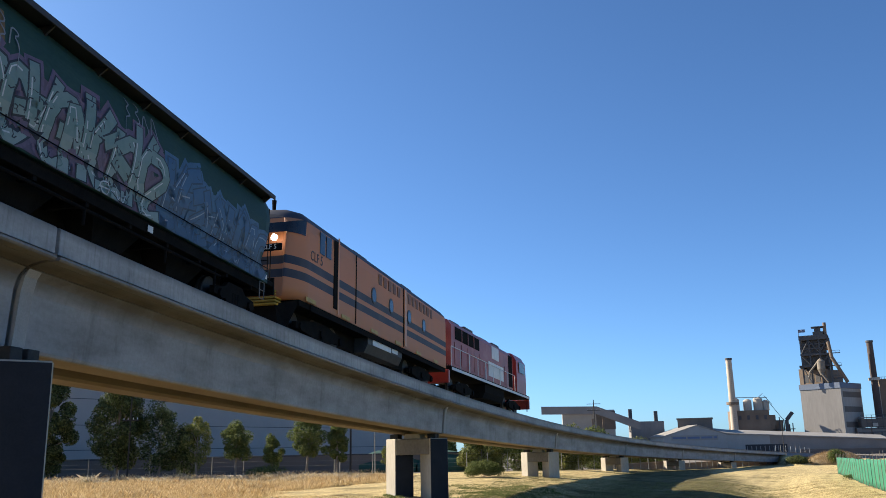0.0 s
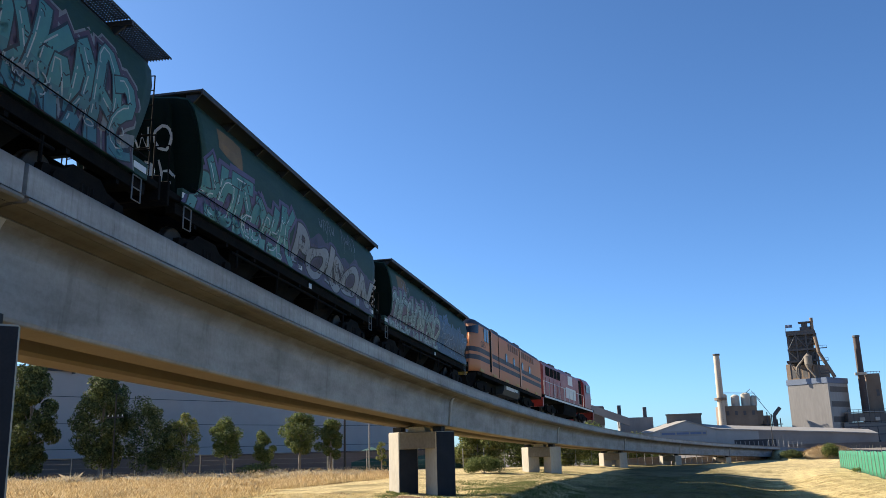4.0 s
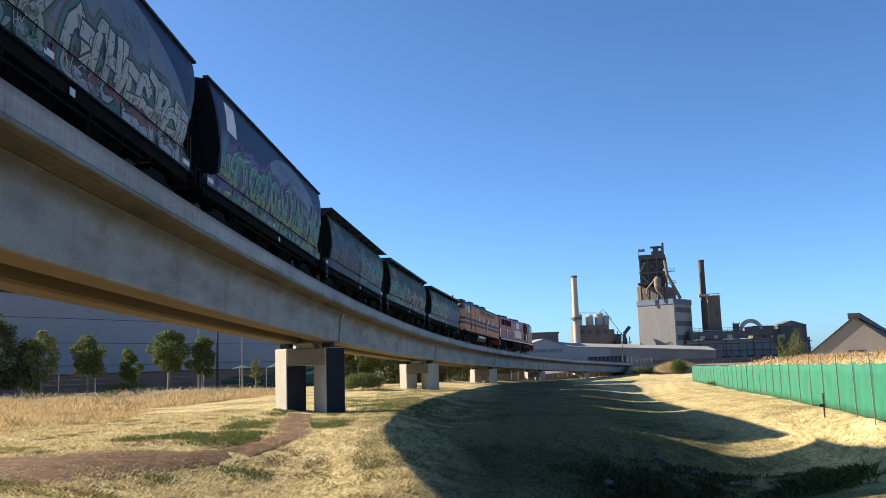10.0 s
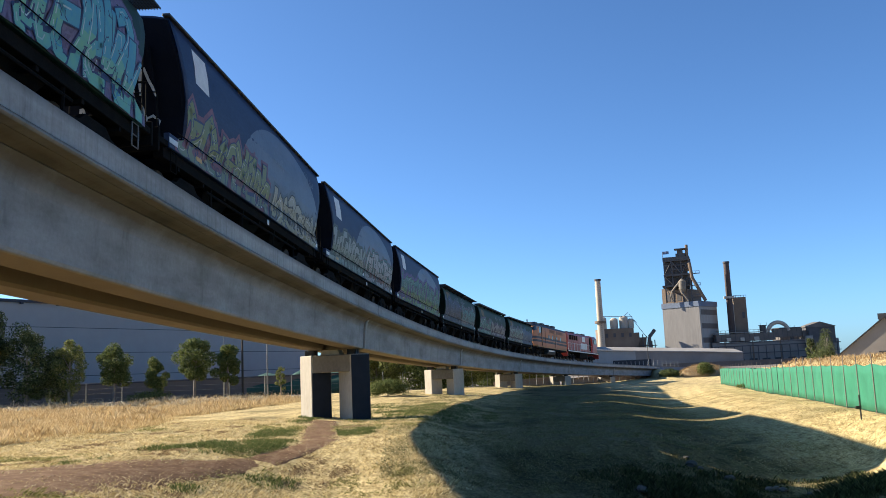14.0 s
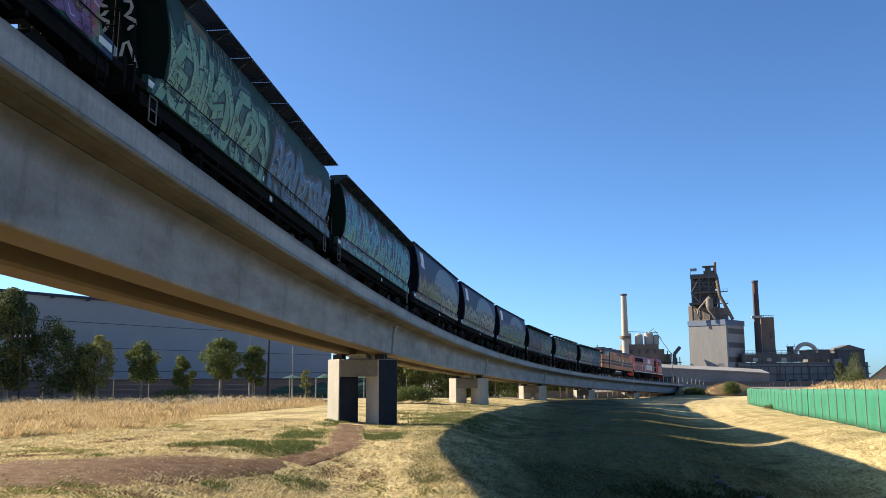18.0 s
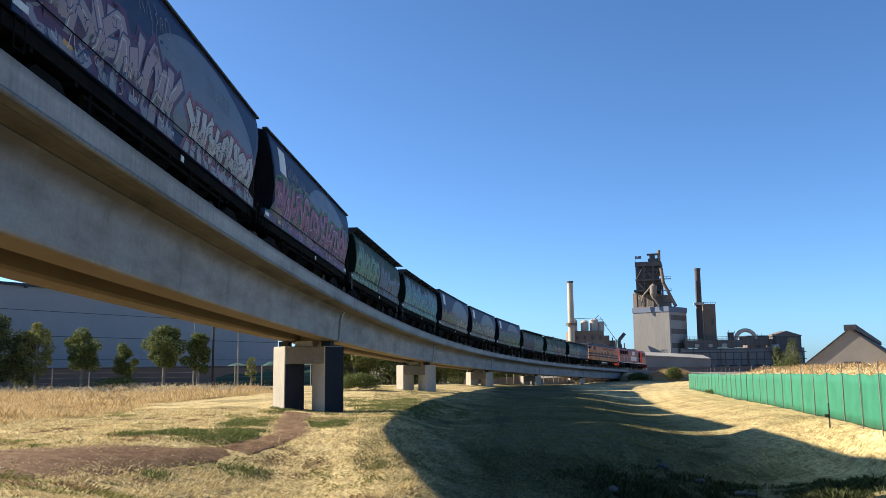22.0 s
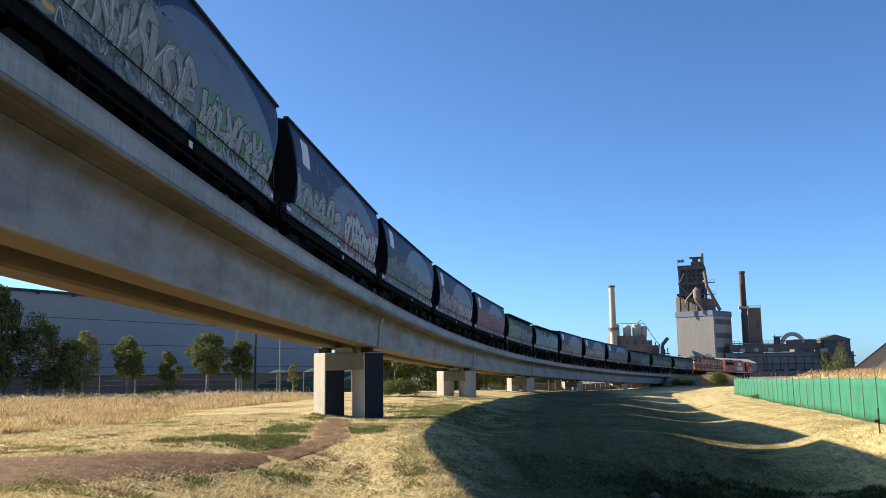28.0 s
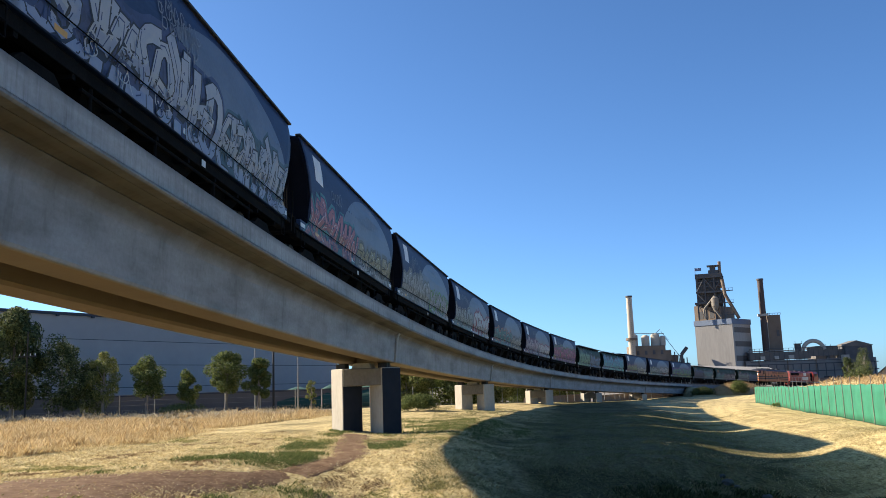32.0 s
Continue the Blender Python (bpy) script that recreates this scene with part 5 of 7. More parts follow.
def hood_loco():
    """Narrow long hood with walkways, cab ahead."""
    loco = empty("hood_locomotive", Matrix(), "faded red diesel hood locomotive with bright red cab", "locomotive", "locomotives of the train")
    bm = bmesh.new()
    box(bm, -9.9, 9.9, -1.45, 1.45, 1.2, 1.42, 0.02)
    part("underframe", bm, BLACK, loco)
    hood = [(0.92, 1.42), (0.92, 3.55), (0.75, 3.85), (0.4, 3.98)]
    ring = [(-w, z) for w, z in hood] + [(w, z) for w, z in hood[::-1]]
    bm = bmesh.new()
    loft(bm, [[(x, y * 1.42, z) for y, z in ring] for x in (-9.3, 5.2)])
    bmesh.ops.recalc_face_normals(bm, faces=bm.faces)
    part("hood", bm, RED_PAINT, loco)
    bm = bmesh.new()
    cab = [(1.42, 1.42), (1.44, 2.2), (1.40, 3.5), (1.1, 3.95), (0.4, 4.08)]
    ring = [(-w, z) for w, z in cab] + [(w, z) for w, z in cab[::-1]]
    loft(bm, [[(x - (0.35 * max(0, z - 2.4) if x > 9 else 0), y * f, z) for y, z in ring] for x, f in ((5.9, 1), (8.9, 1), (9.6, 0.86))])
    bmesh.ops.recalc_face_normals(bm, faces=bm.faces)
    part("cab", bm, CAB_RED, loco, "bright red cab")
    for y in (-1.31, 1.31):
        plate("radiator_grille", loco, BLACK, -8.6, -3.6, y, 2.9, 3.55, "dark radiator intake")
        for x in (-7.35, -6.1, -4.85):
            plate("grille_bar", loco, RED_PAINT, x - 0.04, x + 0.04, y * 1.018, 2.9, 3.55)
        for x in (-8.2, -6.9, -5.6, -4.3, -3.0, 3.3):
            plate("hood_door", loco, RED_PAINT, x - 0.5, x + 0.5, y, 1.6, 2.75, thick=0.025)
        plate("white_emblem", loco, SIGN_WHITE, -0.6, 1.2, y, 2.85, 3.6, "white emblem panel")
        plate("white_band", loco, SIGN_WHITE, -1.5, 2.4, y, 1.75, 2.6, "white painted block")
        plate("dark_opening", loco, BLACK, 3.9, 5.0, y, 1.6, 3.6, "dark air filter opening")
        plate("cab_window", loco, GLASS_DARK, 6.6, 8.4, y * 1.11, 2.75, 3.45, "dark cab side window")
        plate("sill_stripe", loco, SIGN_WHITE, -9.7, 9.5, y * 1.108, 1.22, 1.36, "dirty white sill stripe")
        for x0, x1 in ((-9.7, -6.2), (-6.1, -2.6), (-2.5, 1.0), (1.1, 5.3)):
            bm = bmesh.new()
            for x in (x0, (x0 + x1) / 2, x1):
                rod(bm, (x, math.copysign(1.42, y), 1.42), (x, math.copysign(1.42, y), 2.4), 0.02, 0.02, 6)
            rod(bm, (x0, math.copysign(1.42, y), 2.4), (x1, math.copysign(1.42, y), 2.4), 0.02, 0.02, 6)
            part("handrail", bm, SIGN_WHITE, loco, "thin white handrail")
        add_ladder(loco, -9.8, math.copysign(1.25, y), 0.4, 1.5, "y")
        add_ladder(loco, 9.75, math.copysign(1.25, y), 0.4, 1.5, "y")
    plate("end_door", loco, RED_PAINT, -9.34, -9.30, 0.3, 1.5, 3.2)
    plate("windscreen", loco, GLASS_DARK, 9.05, 9.2, 1.1, 2.9, 3.4)
    for x, h in ((-6.5, 0.14), (-3.6, 0.22), (0.0, 0.12), (3.0, 0.2)):
        bm = bmesh.new()
        box(bm, x - 0.9, x + 0.9, -0.7, 0.7, 3.94, 4.0 + h, 0.04)
        part("roof_fan", bm, GREY_ROOF, loco)
    bm = bmesh.new()
    loft(bm, [[(x, y, z) for y, z in ((-1.15, 0.42), (-1.3, 0.75), (-1.3, 1.19), (1.3, 1.19), (1.3, 0.75), (1.15, 0.42))] for x in (-2.4, 2.4)])
    bmesh.ops.recalc_face_normals(bm, faces=bm.faces)
    part("fuel_tank", bm, BLACK, loco)
    for x in (-10.0, 10.0):
        bm = bmesh.new()
        box(bm, x - 0.3, x + 0.3, -0.15, 0.15, 0.72, 1.0, 0.03)
        box(bm, x - 0.12, x + 0.12, -1.4, 1.4, 0.55, 1.2, 0.03)
        part("buffer_beam", bm, CAB_RED, loco)
    loco_bogies(loco, (-6.2, 6.2))
    return loco


LOCOS = [(streamlined_loco(), 10.3), (hood_loco(), 30.8)]
for loco, ahead in LOCOS:
    loco.scale.z = 1.045


# ---- the cement works ----
PALE_CLAD = surface("pale_cream_cladding", [(0.27, 0.25, 0.225), (0.35, 0.325, 0.295)], 0.15, 0.8, bump=0.1, stretch=(1, 1, 0.2), fine=1.2)
BEIGE_WALL = surface("beige_ribbed_cladding", [(0.18, 0.17, 0.163), (0.25, 0.237, 0.227)], 0.08, 0.8, bump=0.1, stretch=(1, 1, 0.2), fine=1.2)
BAND_GREY = surface("grey_brown_wall_band", [(0.10, 0.085, 0.075), (0.14, 0.12, 0.105)], 0.2, 0.8)
BLUE_BAND = surface("blue_parapet_band", [(0.10, 0.13, 0.19), (0.135, 0.17, 0.24)], 0.2, 0.7)
FRAME_DARK = surface("dark_steel_frame", [(0.054, 0.053, 0.056), (0.098, 0.095, 0.099)], 0.4, 0.8)
DUSTY = surface("dusty_plant_concrete", [(0.14, 0.10, 0.072), (0.225, 0.168, 0.125)], 0.15, 0.9)
PALE_SILO = surface("pale_dusty_silo", [(0.36, 0.32, 0.27), (0.46, 0.42, 0.36)], 0.3, 0.85)
CHIMNEY_TAN = surface("tan_chimney", [(0.42, 0.34, 0.26), (0.56, 0.47, 0.37)], 0.15, 0.85, stretch=(1, 1, 0.3))
CHIMNEY_RUST = surface("rust_brown_chimney", [(0.05, 0.035, 0.032), (0.085, 0.062, 0.056)], 0.2, 0.8, stretch=(1, 1, 0.3))
ROOF_WHITE = surface("white_shed_roof", [(0.24, 0.225, 0.205), (0.34, 0.32, 0.29)], 0.12, 0.7)
WALL_WHITE = surface("white_shed_wall", [(0.29, 0.28, 0.265), (0.37, 0.36, 0.34)], 0.2, 0.8)
SHED_DARK = surface("dark_shed_wall", [(0.10, 0.09, 0.08), (0.16, 0.14, 0.125)], 0.2, 0.85)
SHED_GREY = surface("grey_fibre_cement_wall", [(0.21, 0.185, 0.165), (0.29, 0.26, 0.235)], 0.15, 0.9)
SHED_ROOF = surface("dark_shed_roof", [(0.03, 0.03, 0.034), (0.055, 0.055, 0.06)], 0.2, 0.8)
SIGN_BLUE = surface("blue_sign_letters", [(0.10, 0.13, 0.22), (0.14, 0.18, 0.28)], 2, 0.6)
TANK = surface("plant_pipe", [(0.15, 0.125, 0.10), (0.215, 0.185, 0.15)], 0.5, 0.7)
BASE_Z = -6.0


def building(name, label, category, m, parts, group=""):
    """A building out of (part name, material, boxes) rows."""
    ob = empty(name, m, label, category, group)
    for pname, material, boxes in parts:
        for b in boxes:
            bm = bmesh.new()
            box(bm, *b)
            part(pname, bm, material, ob)
    return ob


SPIN = pose(0, 0, 0, 0, 0, -24)
tower = building("preheater_tower", "beige cement plant tower with blue band and open steel top", "factory tower", pose(140.4, 421, BASE_Z, 0, 0, -20), [
    ("wall", BEIGE_WALL, [(-20, 0, 0, 20, 0, 33.4, 0, SPIN)]),
    ("blue_band", BLUE_BAND, [(-20.3, 0.3, -0.3, 20.3, 33.4, 36.0, 0, SPIN)]),
    ("end_wall", PALE_CLAD, [(0.002, 0.06, 0.1, 19.9, 0, 33.2, 0, SPIN)]),
    ("window_band", BAND_GREY, [(0.064, 0.14, 1.5, 19.0, z, z + 2.6, 0, SPIN) for z in (29.2, 22.3, 15.2, 8.6)]),
])
for k in range(16):
    bm = bmesh.new()
    box(bm, -19.6 + k * 1.25, -19.56 + k * 1.25, -0.012, -0.002, 1, 33.2, 0, SPIN)
    part("cladding_rib", bm, BEIGE_WALL, tower)
top = 36.0
for z, a, b in ((44.0, -17, -4), (49.5, -16, -3.5), (57.0, -16, -3.0)):
    bm = bmesh.new()
    box(bm, a, b, 3, 14, z, z + (0.9 if z < 57 else 2.2))
    part("floor_deck", bm, FRAME_DARK, tower)
for x in (-15.8, -12.0, -7.5, -3.4):
    for y in (3.2, 13.5):
        bm = bmesh.new()
        box(bm, x, x + 0.7, y, y + 0.7, top, 58.6)
        part("frame_column", bm, FRAME_DARK, tower)
for x0, x1, z0, z1 in ((-15.5, -11.8, 50.4, 57), (-11.8, -7.2, 57, 50.4), (-7.2, -3.2, 50.4, 57), (-15.5, -11.8, 49.5, 45), (-7.2, -3.2, 44.9, 49.5), (-15.5, -11.8, 44, 36)):
    bm = bmesh.new()
    rod(bm, (x0, 3.2, z0), (x1, 3.2, z1), 0.25, 0.25, 6)
    part("frame_brace", bm, FRAME_DARK, tower)
for z in (52.5, 54.7):
    bm = bmesh.new()
    box(bm, -15.6, -3.2, 3.3, 3.5, z, z + 0.4)
    part("side_rail", bm, FRAME_DARK, tower)
bm = bmesh.new()
box(bm, -12.5, -3.6, 6, 13, 44.9, 49.5)
part("middle_house", bm, FRAME_DARK, tower)
bm = bmesh.new()
box(bm, -11.2, -4.4, 5, 12, 50.4, 57.0)
box(bm, -14.9, -11.1, 6, 12, 44.9, 56.6)
box(bm, -13.8, -3.8, 7, 12, 36.2, 44.8)
part("machine_house", bm, FRAME_DARK, tower)
bm = bmesh.new()
box(bm, -19.8, -6.0, 0.4, 16, 36.0, 42.6, 0, SPIN)
box(bm, -19.8, -15.5, 0.4, 12, 42.6, 43.6, 0, SPIN)
part("side_house", bm, DUSTY, tower)
for x in (-17.4, -14.6, -11.5):
    bm = bmesh.new()
    box(bm, x, x + 2.2, 0.32, 0.398, 36.8, 40.6, 0, SPIN)
    part("dark_opening", bm, FRAME_DARK, tower)
bm = bmesh.new()
for r0, r1, z0, z1 in ((0.7, 1.8, 39.8, 42.5), (1.8, 1.8, 42.5, 46.4), (1.8, 0.7, 46.4, 47.4)):
    rod(bm, (-7.2, 1.0, z0), (-7.2, 1.0, z1), r0, r1, 20)
part("cyclone", bm, TANK, tower, "tan cyclone vessel")
for a, b in (((-7.2, 0.8, 47.5), (-12.5, 1.6, 41.5)), ((-7.6, -0.4, 40.8), (-4.6, -0.6, 36.2)), ((-12.5, 1.6, 41.5), (-13.0, 1.6, 39.0))):
    bm = bmesh.new()
    rod(bm, a, b, 0.45, 0.45, 10)
    part("pipe", bm, TANK, tower)
for a, b, r in (((-3.0, 2.5, 55.5), (-2.2, 2.5, 48.0), 0.8), ((-2.2, 2.5, 48.0), (3.4, 4.0, 36.0), 0.85), ((-4.0, 5, 52.0), (-3.0, 2.5, 55.5), 0.7)):
    bm = bmesh.new()
    rod(bm, a, b, r, r, 12)
    part("duct", bm, DUSTY, tower)
bm = bmesh.new()
box(bm, -9.5, -4.8, 5, 9, 59.2, 61.0)
box(bm, -8.7, -6.0, 5.5, 8.5, 61.0, 63.0)
part("top_house", bm, FRAME_DARK, tower)
bm = bmesh.new()
box(bm, -10.0, -4.4, 4.6, 9.4, 63.0, 63.5)
part("top_deck", bm, FRAME_DARK, tower)
bm = bmesh.new()
rod(bm, (-4.2, 6, 52.0), (-3.9, 6, 65.2), 0.85, 0.75, 16)
part("flue", bm, DUSTY, tower)
for z in (38.0, 44.0, 50.0):
    bm = bmesh.new()
    box(bm, -2.6, 1.6, 3.0, 5.0, z, z + 0.25)
    for x in (-2.6, -0.5, 1.5):
        box(bm, x, x + 0.12, 3.0, 3.1, z, z + 1.3)
    box(bm, -2.6, 1.6, 3.0, 3.1, z + 1.2, z + 1.35)
    part("landing", bm, FRAME_DARK, tower)
bm = bmesh.new()
rod(bm, (-15.8, 4, 59), (-15.8, 4, 62.5), 0.12, 0.08, 8)
pole = part("flag_pole", bm, FRAME_DARK, tower)
bm = bmesh.new()
loft(bm, [[(-15.7 + k * 0.5, 4 + 0.15 * math.sin(k * 1.4) + e, z) for e in (0, 0.04) for z in ((60.9, 62.4) if e == 0 else (62.4, 60.9))] for k in range(7)])
bmesh.ops.recalc_face_normals(bm, faces=bm.faces)
part("flag", bm, SIGN_BLUE, pole, "dark blue flag")


def chimney(label, x, y, z_top, r0, r1, material, bands=()):
    ob = empty("chimney", pose(x, y, BASE_Z), label, "chimney", "chimneys of the works")
    h = z_top - BASE_Z
    bm = bmesh.new()
    rod(bm, (0, 0, 0), (0, 0, h), r0, r1, 24)
    part("shaft", bm, material, ob)
    bm = bmesh.new()
    rod(bm, (0, 0, h - 0.9), (0, 0, h), r1 * 1.18, r1 * 1.22, 24)
    part("cap_ring", bm, FRAME_DARK, ob)
    for z, mat in bands:
        bm = bmesh.new()
        rod(bm, (0, 0, z - BASE_Z), (0, 0, z - BASE_Z + 1.2), r0 * 1.5, r0 * 1.5, 24)
        part("gallery", bm, mat, ob)
    bm = bmesh.new()
    for k in range(int(h)):
        box(bm, -0.25, 0.25, -r0 - 0.25, -r0 - 0.15, k, k + 0.12)
    tagged(part("ladder", bm, FRAME_DARK, ob), kind="stuff")


chimney("tall tan concrete chimney beside a row of silos", 92.6, 430, 43.6, 1.9, 1.4, CHIMNEY_TAN, [(21.2, DUSTY)])
chimney("slim rust-brown chimney with a gallery", 159.2, 430, 50.0, 1.75, 1.4, CHIMNEY_RUST, [(31.0, PALE_SILO)])

house = building("silo_house", "dusty brown silo house carrying round tanks", "factory building", pose(92.2, 432, BASE_Z), [
    ("wall", DUSTY, [(0.5, 17.5, 0, 12, 0, 24.4), (17.5, 20.5, 1, 12, 0, 22.0), (20.5, 24, 2, 12, 0, 19.5)]),
    ("dark_window", FRAME_DARK, [(3 + 4 * k, 4.3 + 4 * k, -0.1, -0.002, 20, 22) for k in range(4)]),
])
for x, r, h in ((3.2, 1.6, 29.8), (8.6, 2.0, 29.2), (13.6, 2.2, 30.0), (17.2, 1.6, 28.6)):
    bm = bmesh.new()
    rod(bm, (x, 4, 24.4), (x, 4, h), r, r, 20)
    rod(bm, (x, 4, h), (x, 4, h + 0.8), r, r * 0.4, 20)
    part("tank", bm, PALE_SILO, house, "pale round tank")
for x0, z0, x1, z1 in ((2, 31, 18, 30.4), (13, 30, 16, 32.5), (18, 29, 25, 19), (16.5, 31.5, 20, 27)):
    bm = bmesh.new()
    rod(bm, (x0, 3, z0), (x1, 3, z1), 0.13, 0.13, 8)
    part("pipework", bm, FRAME_DARK, house)
for x in (20, 22, 24, 26.5, 28):
    bm = bmesh.new()
    box(bm, x, x + 0.4, 1, 1.4, 0, 17 + (x * 7) % 5)
    box(bm, x - 1.2, x + 1.2, 1, 3, 15, 15.4)
    part("steelwork", bm, FRAME_DARK, house)
bm = bmesh.new()
rod(bm, (25.5, 1, 12), (25.5, 1, 19.5), 0.9, 0.9, 12)
rod(bm, (25.5, 1, 19.5), (28.5, 1, 23.0), 0.9, 0.9, 12)
part("bent_duct", bm, FRAME_DARK, house, "dark bent duct")

building("grinding_tower", "brown concrete factory tower beside a slim chimney", "factory tower", pose(161.2, 431, BASE_Z, 0, 0, -8), [
    ("wall", DUSTY, [(0.4, 6.6, 0, 7, 0, 37.6)]),
    ("roof_rail", FRAME_DARK, [(0.2, 6.8, -0.2, -0.1, 38.4, 38.6)] + [(0.2 + 1.3 * k, 0.35 + 1.3 * k, -0.2, -0.1, 37.6, 38.6) for k in range(6)]),
    ("dark_window", FRAME_DARK, [(4.2, 5.5, -0.1, -0.002, 27, 30)]),
    ("pipe_riser", PALE_SILO, [(-0.6, 0.2, -0.6, 0.2, 18, 34)]),
])
gal = building("conveyor_gallery", "long dark enclosed conveyor gallery on a wall", "conveyor", pose(149, 425, BASE_Z), [
    ("gallery", SHED_DARK, [(0, 30, 0, 4, 15.2, 19.0), (30, 44, 0.5, 4, 16.4, 20.6), (44, 58, 0, 4, 15.2, 19.0)]),
    ("gallery_rail", FRAME_DARK, [(0, 58, -0.4, -0.3, 20.6, 20.75), (0, 58, -0.4, -0.3, 14.2, 14.45)] + [(2.4 * k, 2.4 * k + 0.15, -0.4, -0.3, 14.2, 20.75) for k in range(25)]),
    ("gable_house", FRAME_DARK, [(46.5, 59.5, -2, 6, 12.5, 20.6)]),
    ("lower_opening", SHED_ROOF, [(3 + 6.5 * k, 7 + 6.5 * k, 0.18, 0.29, 0.5, 6.5) for k in range(9)]),
    ("pipe_rack", FRAME_DARK, [(-2, 62, -1.6, -1.3, z, z + 0.4) for z in (9.0, 12.6)] + [(4.0 * k, 4.0 * k + 0.35, -1.6, -1.3, 0, 12.9) for k in range(16)]),
    ("vent_box", PALE_SILO, [(5, 7.2, -0.8, -0.05, 15.4, 17.0), (12, 14, -0.8, -0.05, 15.4, 17.0), (19, 21.5, -0.8, -0.05, 15.4, 17.2)]),
    ("roof", ROOF_WHITE, [(0, 24, -0.3, 4.3, 19.4, 19.7)]),
    ("wall", SHED_GREY, [(-2, 62, 0.3, 8, 0, 14.9)]),
    ("pier", DUSTY, [(4 + 14 * k, 4.6 + 14 * k, 0, 0.28, 0, 15.1) for k in range(4)]),
    ("white_tank", ROOF_WHITE, [(44.5, 47.5, -3, -0.5, 11, 16.5)]),
])
bm = bmesh.new()
loft(bm, [[(46.2, y, 20.61), (59.8, y, 20.61), (59.8, y, 21.0), (52.0, y, 23.3), (46.2, y, 21.6)] for y in (-2.3, 6.3)])
bmesh.ops.recalc_face_normals(bm, faces=bm.faces)
part("gable_roof", bm, SHED_DARK, gal, "low dark gabled roof")
bm = bmesh.new()
pts = [Vector((26.5 + 5.6 - 5.4 * math.cos(a), 1, 18.5 + 5.4 * math.sin(a))) for a in np.linspace(0.1, math.pi - 0.2, 11)]
for a, b in zip(pts, pts[1:]):
    rod(bm, a, b, 1.0, 1.0, 10)
part("arched_duct", bm, PALE_SILO, gal, "pale arched duct")
for x, w, h in ((23.5, 2.5, 24), (38.5, 1.4, 22), (45, 1.0, 20.5)):
    bm = bmesh.new()
    box(bm, x, x + w, 1, 3, 15, h - 1.5)
    box(bm, x - 0.5, x + w + 0.5, 0.5, 3, h - 1.5, h - 1.2)
    box(bm, x - 0.5, x - 0.35, 0.5, 0.6, h - 1.2, h)
    box(bm, x + w + 0.3, x + w + 0.45, 0.5, 0.6, h - 1.2, h)
    part("hoist_house", bm, FRAME_DARK, gal)


def gable_shed(name, label, m, w, length, eave, ridge, wall, roof, group="", skew=0.0):
    """Gable end on the local x axis, ridge running along y."""
    ob = empty(name, m, label, "shed", group)
    bm = bmesh.new()
    loft(bm, [[(0, y, 0), (w, y, 0), (w, y, eave), (w / 2, y, ridge), (0, y, eave)] for y in (0, length)])
    bmesh.ops.recalc_face_normals(bm, faces=bm.faces)
    part("wall", bm, wall, ob)
    for a, b in ((-0.4, w / 2), (w + 0.4, w / 2)):
        bm = bmesh.new()
        drop = (ridge - eave) / (w / 2) * 0.4
        loft(bm, [[(a, y, eave - drop + 0.05), (b, y, ridge + 0.05), (b, y, ridge + 0.3), (a, y, eave - drop + 0.3)] for y in (-0.4, length + 0.4)])
        bmesh.ops.recalc_face_normals(bm, faces=bm.faces)
        part("roof", bm, roof, ob)
    return ob


g = gable_shed("storage_shed", "grey gabled storage shed with a dark ridge vent", pose(87.4, 176, -3.0, 0, 0, -32), 17.5, 200, 4.2, 11.2, SHED_GREY, SHED_ROOF)
bm = bmesh.new()
box(bm, 7.6, 9.9, 1.0, 190, 11.0, 12.2)
part("ridge_vent", bm, SHED_ROOF, g)
bm = bmesh.new()
box(bm, 7.2, 10.4, -0.1, -0.002, 3.4, 4.6)
part("dark_window", bm, SHED_ROOF, g)
g = gable_shed("works_shed", "white gabled works shed with a painted sign", pose(46.0, 332, BASE_Z, 0, 0, 14), 27, 14, 11.6, 15.6, WALL_WHITE, ROOF_WHITE)
bm = bmesh.new()
box(bm, 3.0, 21.5, -0.12, -0.01, 10.2, 12.0)
sign = part("sign_board", bm, ROOF_WHITE, g, "white sign board")
for x0, x1 in ((3.5, 8.8), (9.4, 14.2), (14.8, 19.2), (19.7, 21.0)):
    bm = bmesh.new()
    box(bm, x0, x1, -0.16, -0.125, 10.75, 11.5)
    part("sign_bar", bm, SIGN_BLUE, sign, "blue painted bar")
shed = building("long_shed", "long low shed with a pale sloping roof", "shed", pose(71.7, 338, BASE_Z, 0, 0, -3), [
    ("wall", SHED_DARK, [(0, 56, 0.5, 18, 0, 8.9)]),
    ("dark_opening", SHED_ROOF, [(5, 20, -0.06, -0.03, 3, 8.2)]),
    ("opening_post", ROOF_WHITE, [(5.5 + 1.6 * k, 5.7 + 1.6 * k, -0.2, -0.07, 3, 7.6) for k in range(9)]),
])
for cells, skin in ((((-15, 14.1), (0, 12.1), (14, 11.4)), WALL_WHITE), (((14, 11.4), (42, 9.85), (56, 8.95)), SHED_GREY)):
    bm = bmesh.new()
    loft(bm, [[(x, 0.0, 0), (x, 0.48, 0), (x, 0.48, z + 0.12), (x, 0.0, z + 0.05)] for x, z in cells])
    bmesh.ops.recalc_face_normals(bm, faces=bm.faces)
    part("front_wall", bm, skin, shed)
bm = bmesh.new()
loft(bm, [[(x, -0.6, z), (x, 10, z + 1.6), (x, 10, z + 1.9), (x, -0.6, z + 0.35)] for x, z in ((-15, 14.2), (0, 12.2), (42, 9.9), (56, 9.0))])
bmesh.ops.recalc_face_normals(bm, faces=bm.faces)
part("roof", bm, ROOF_WHITE, shed, "pale roof")
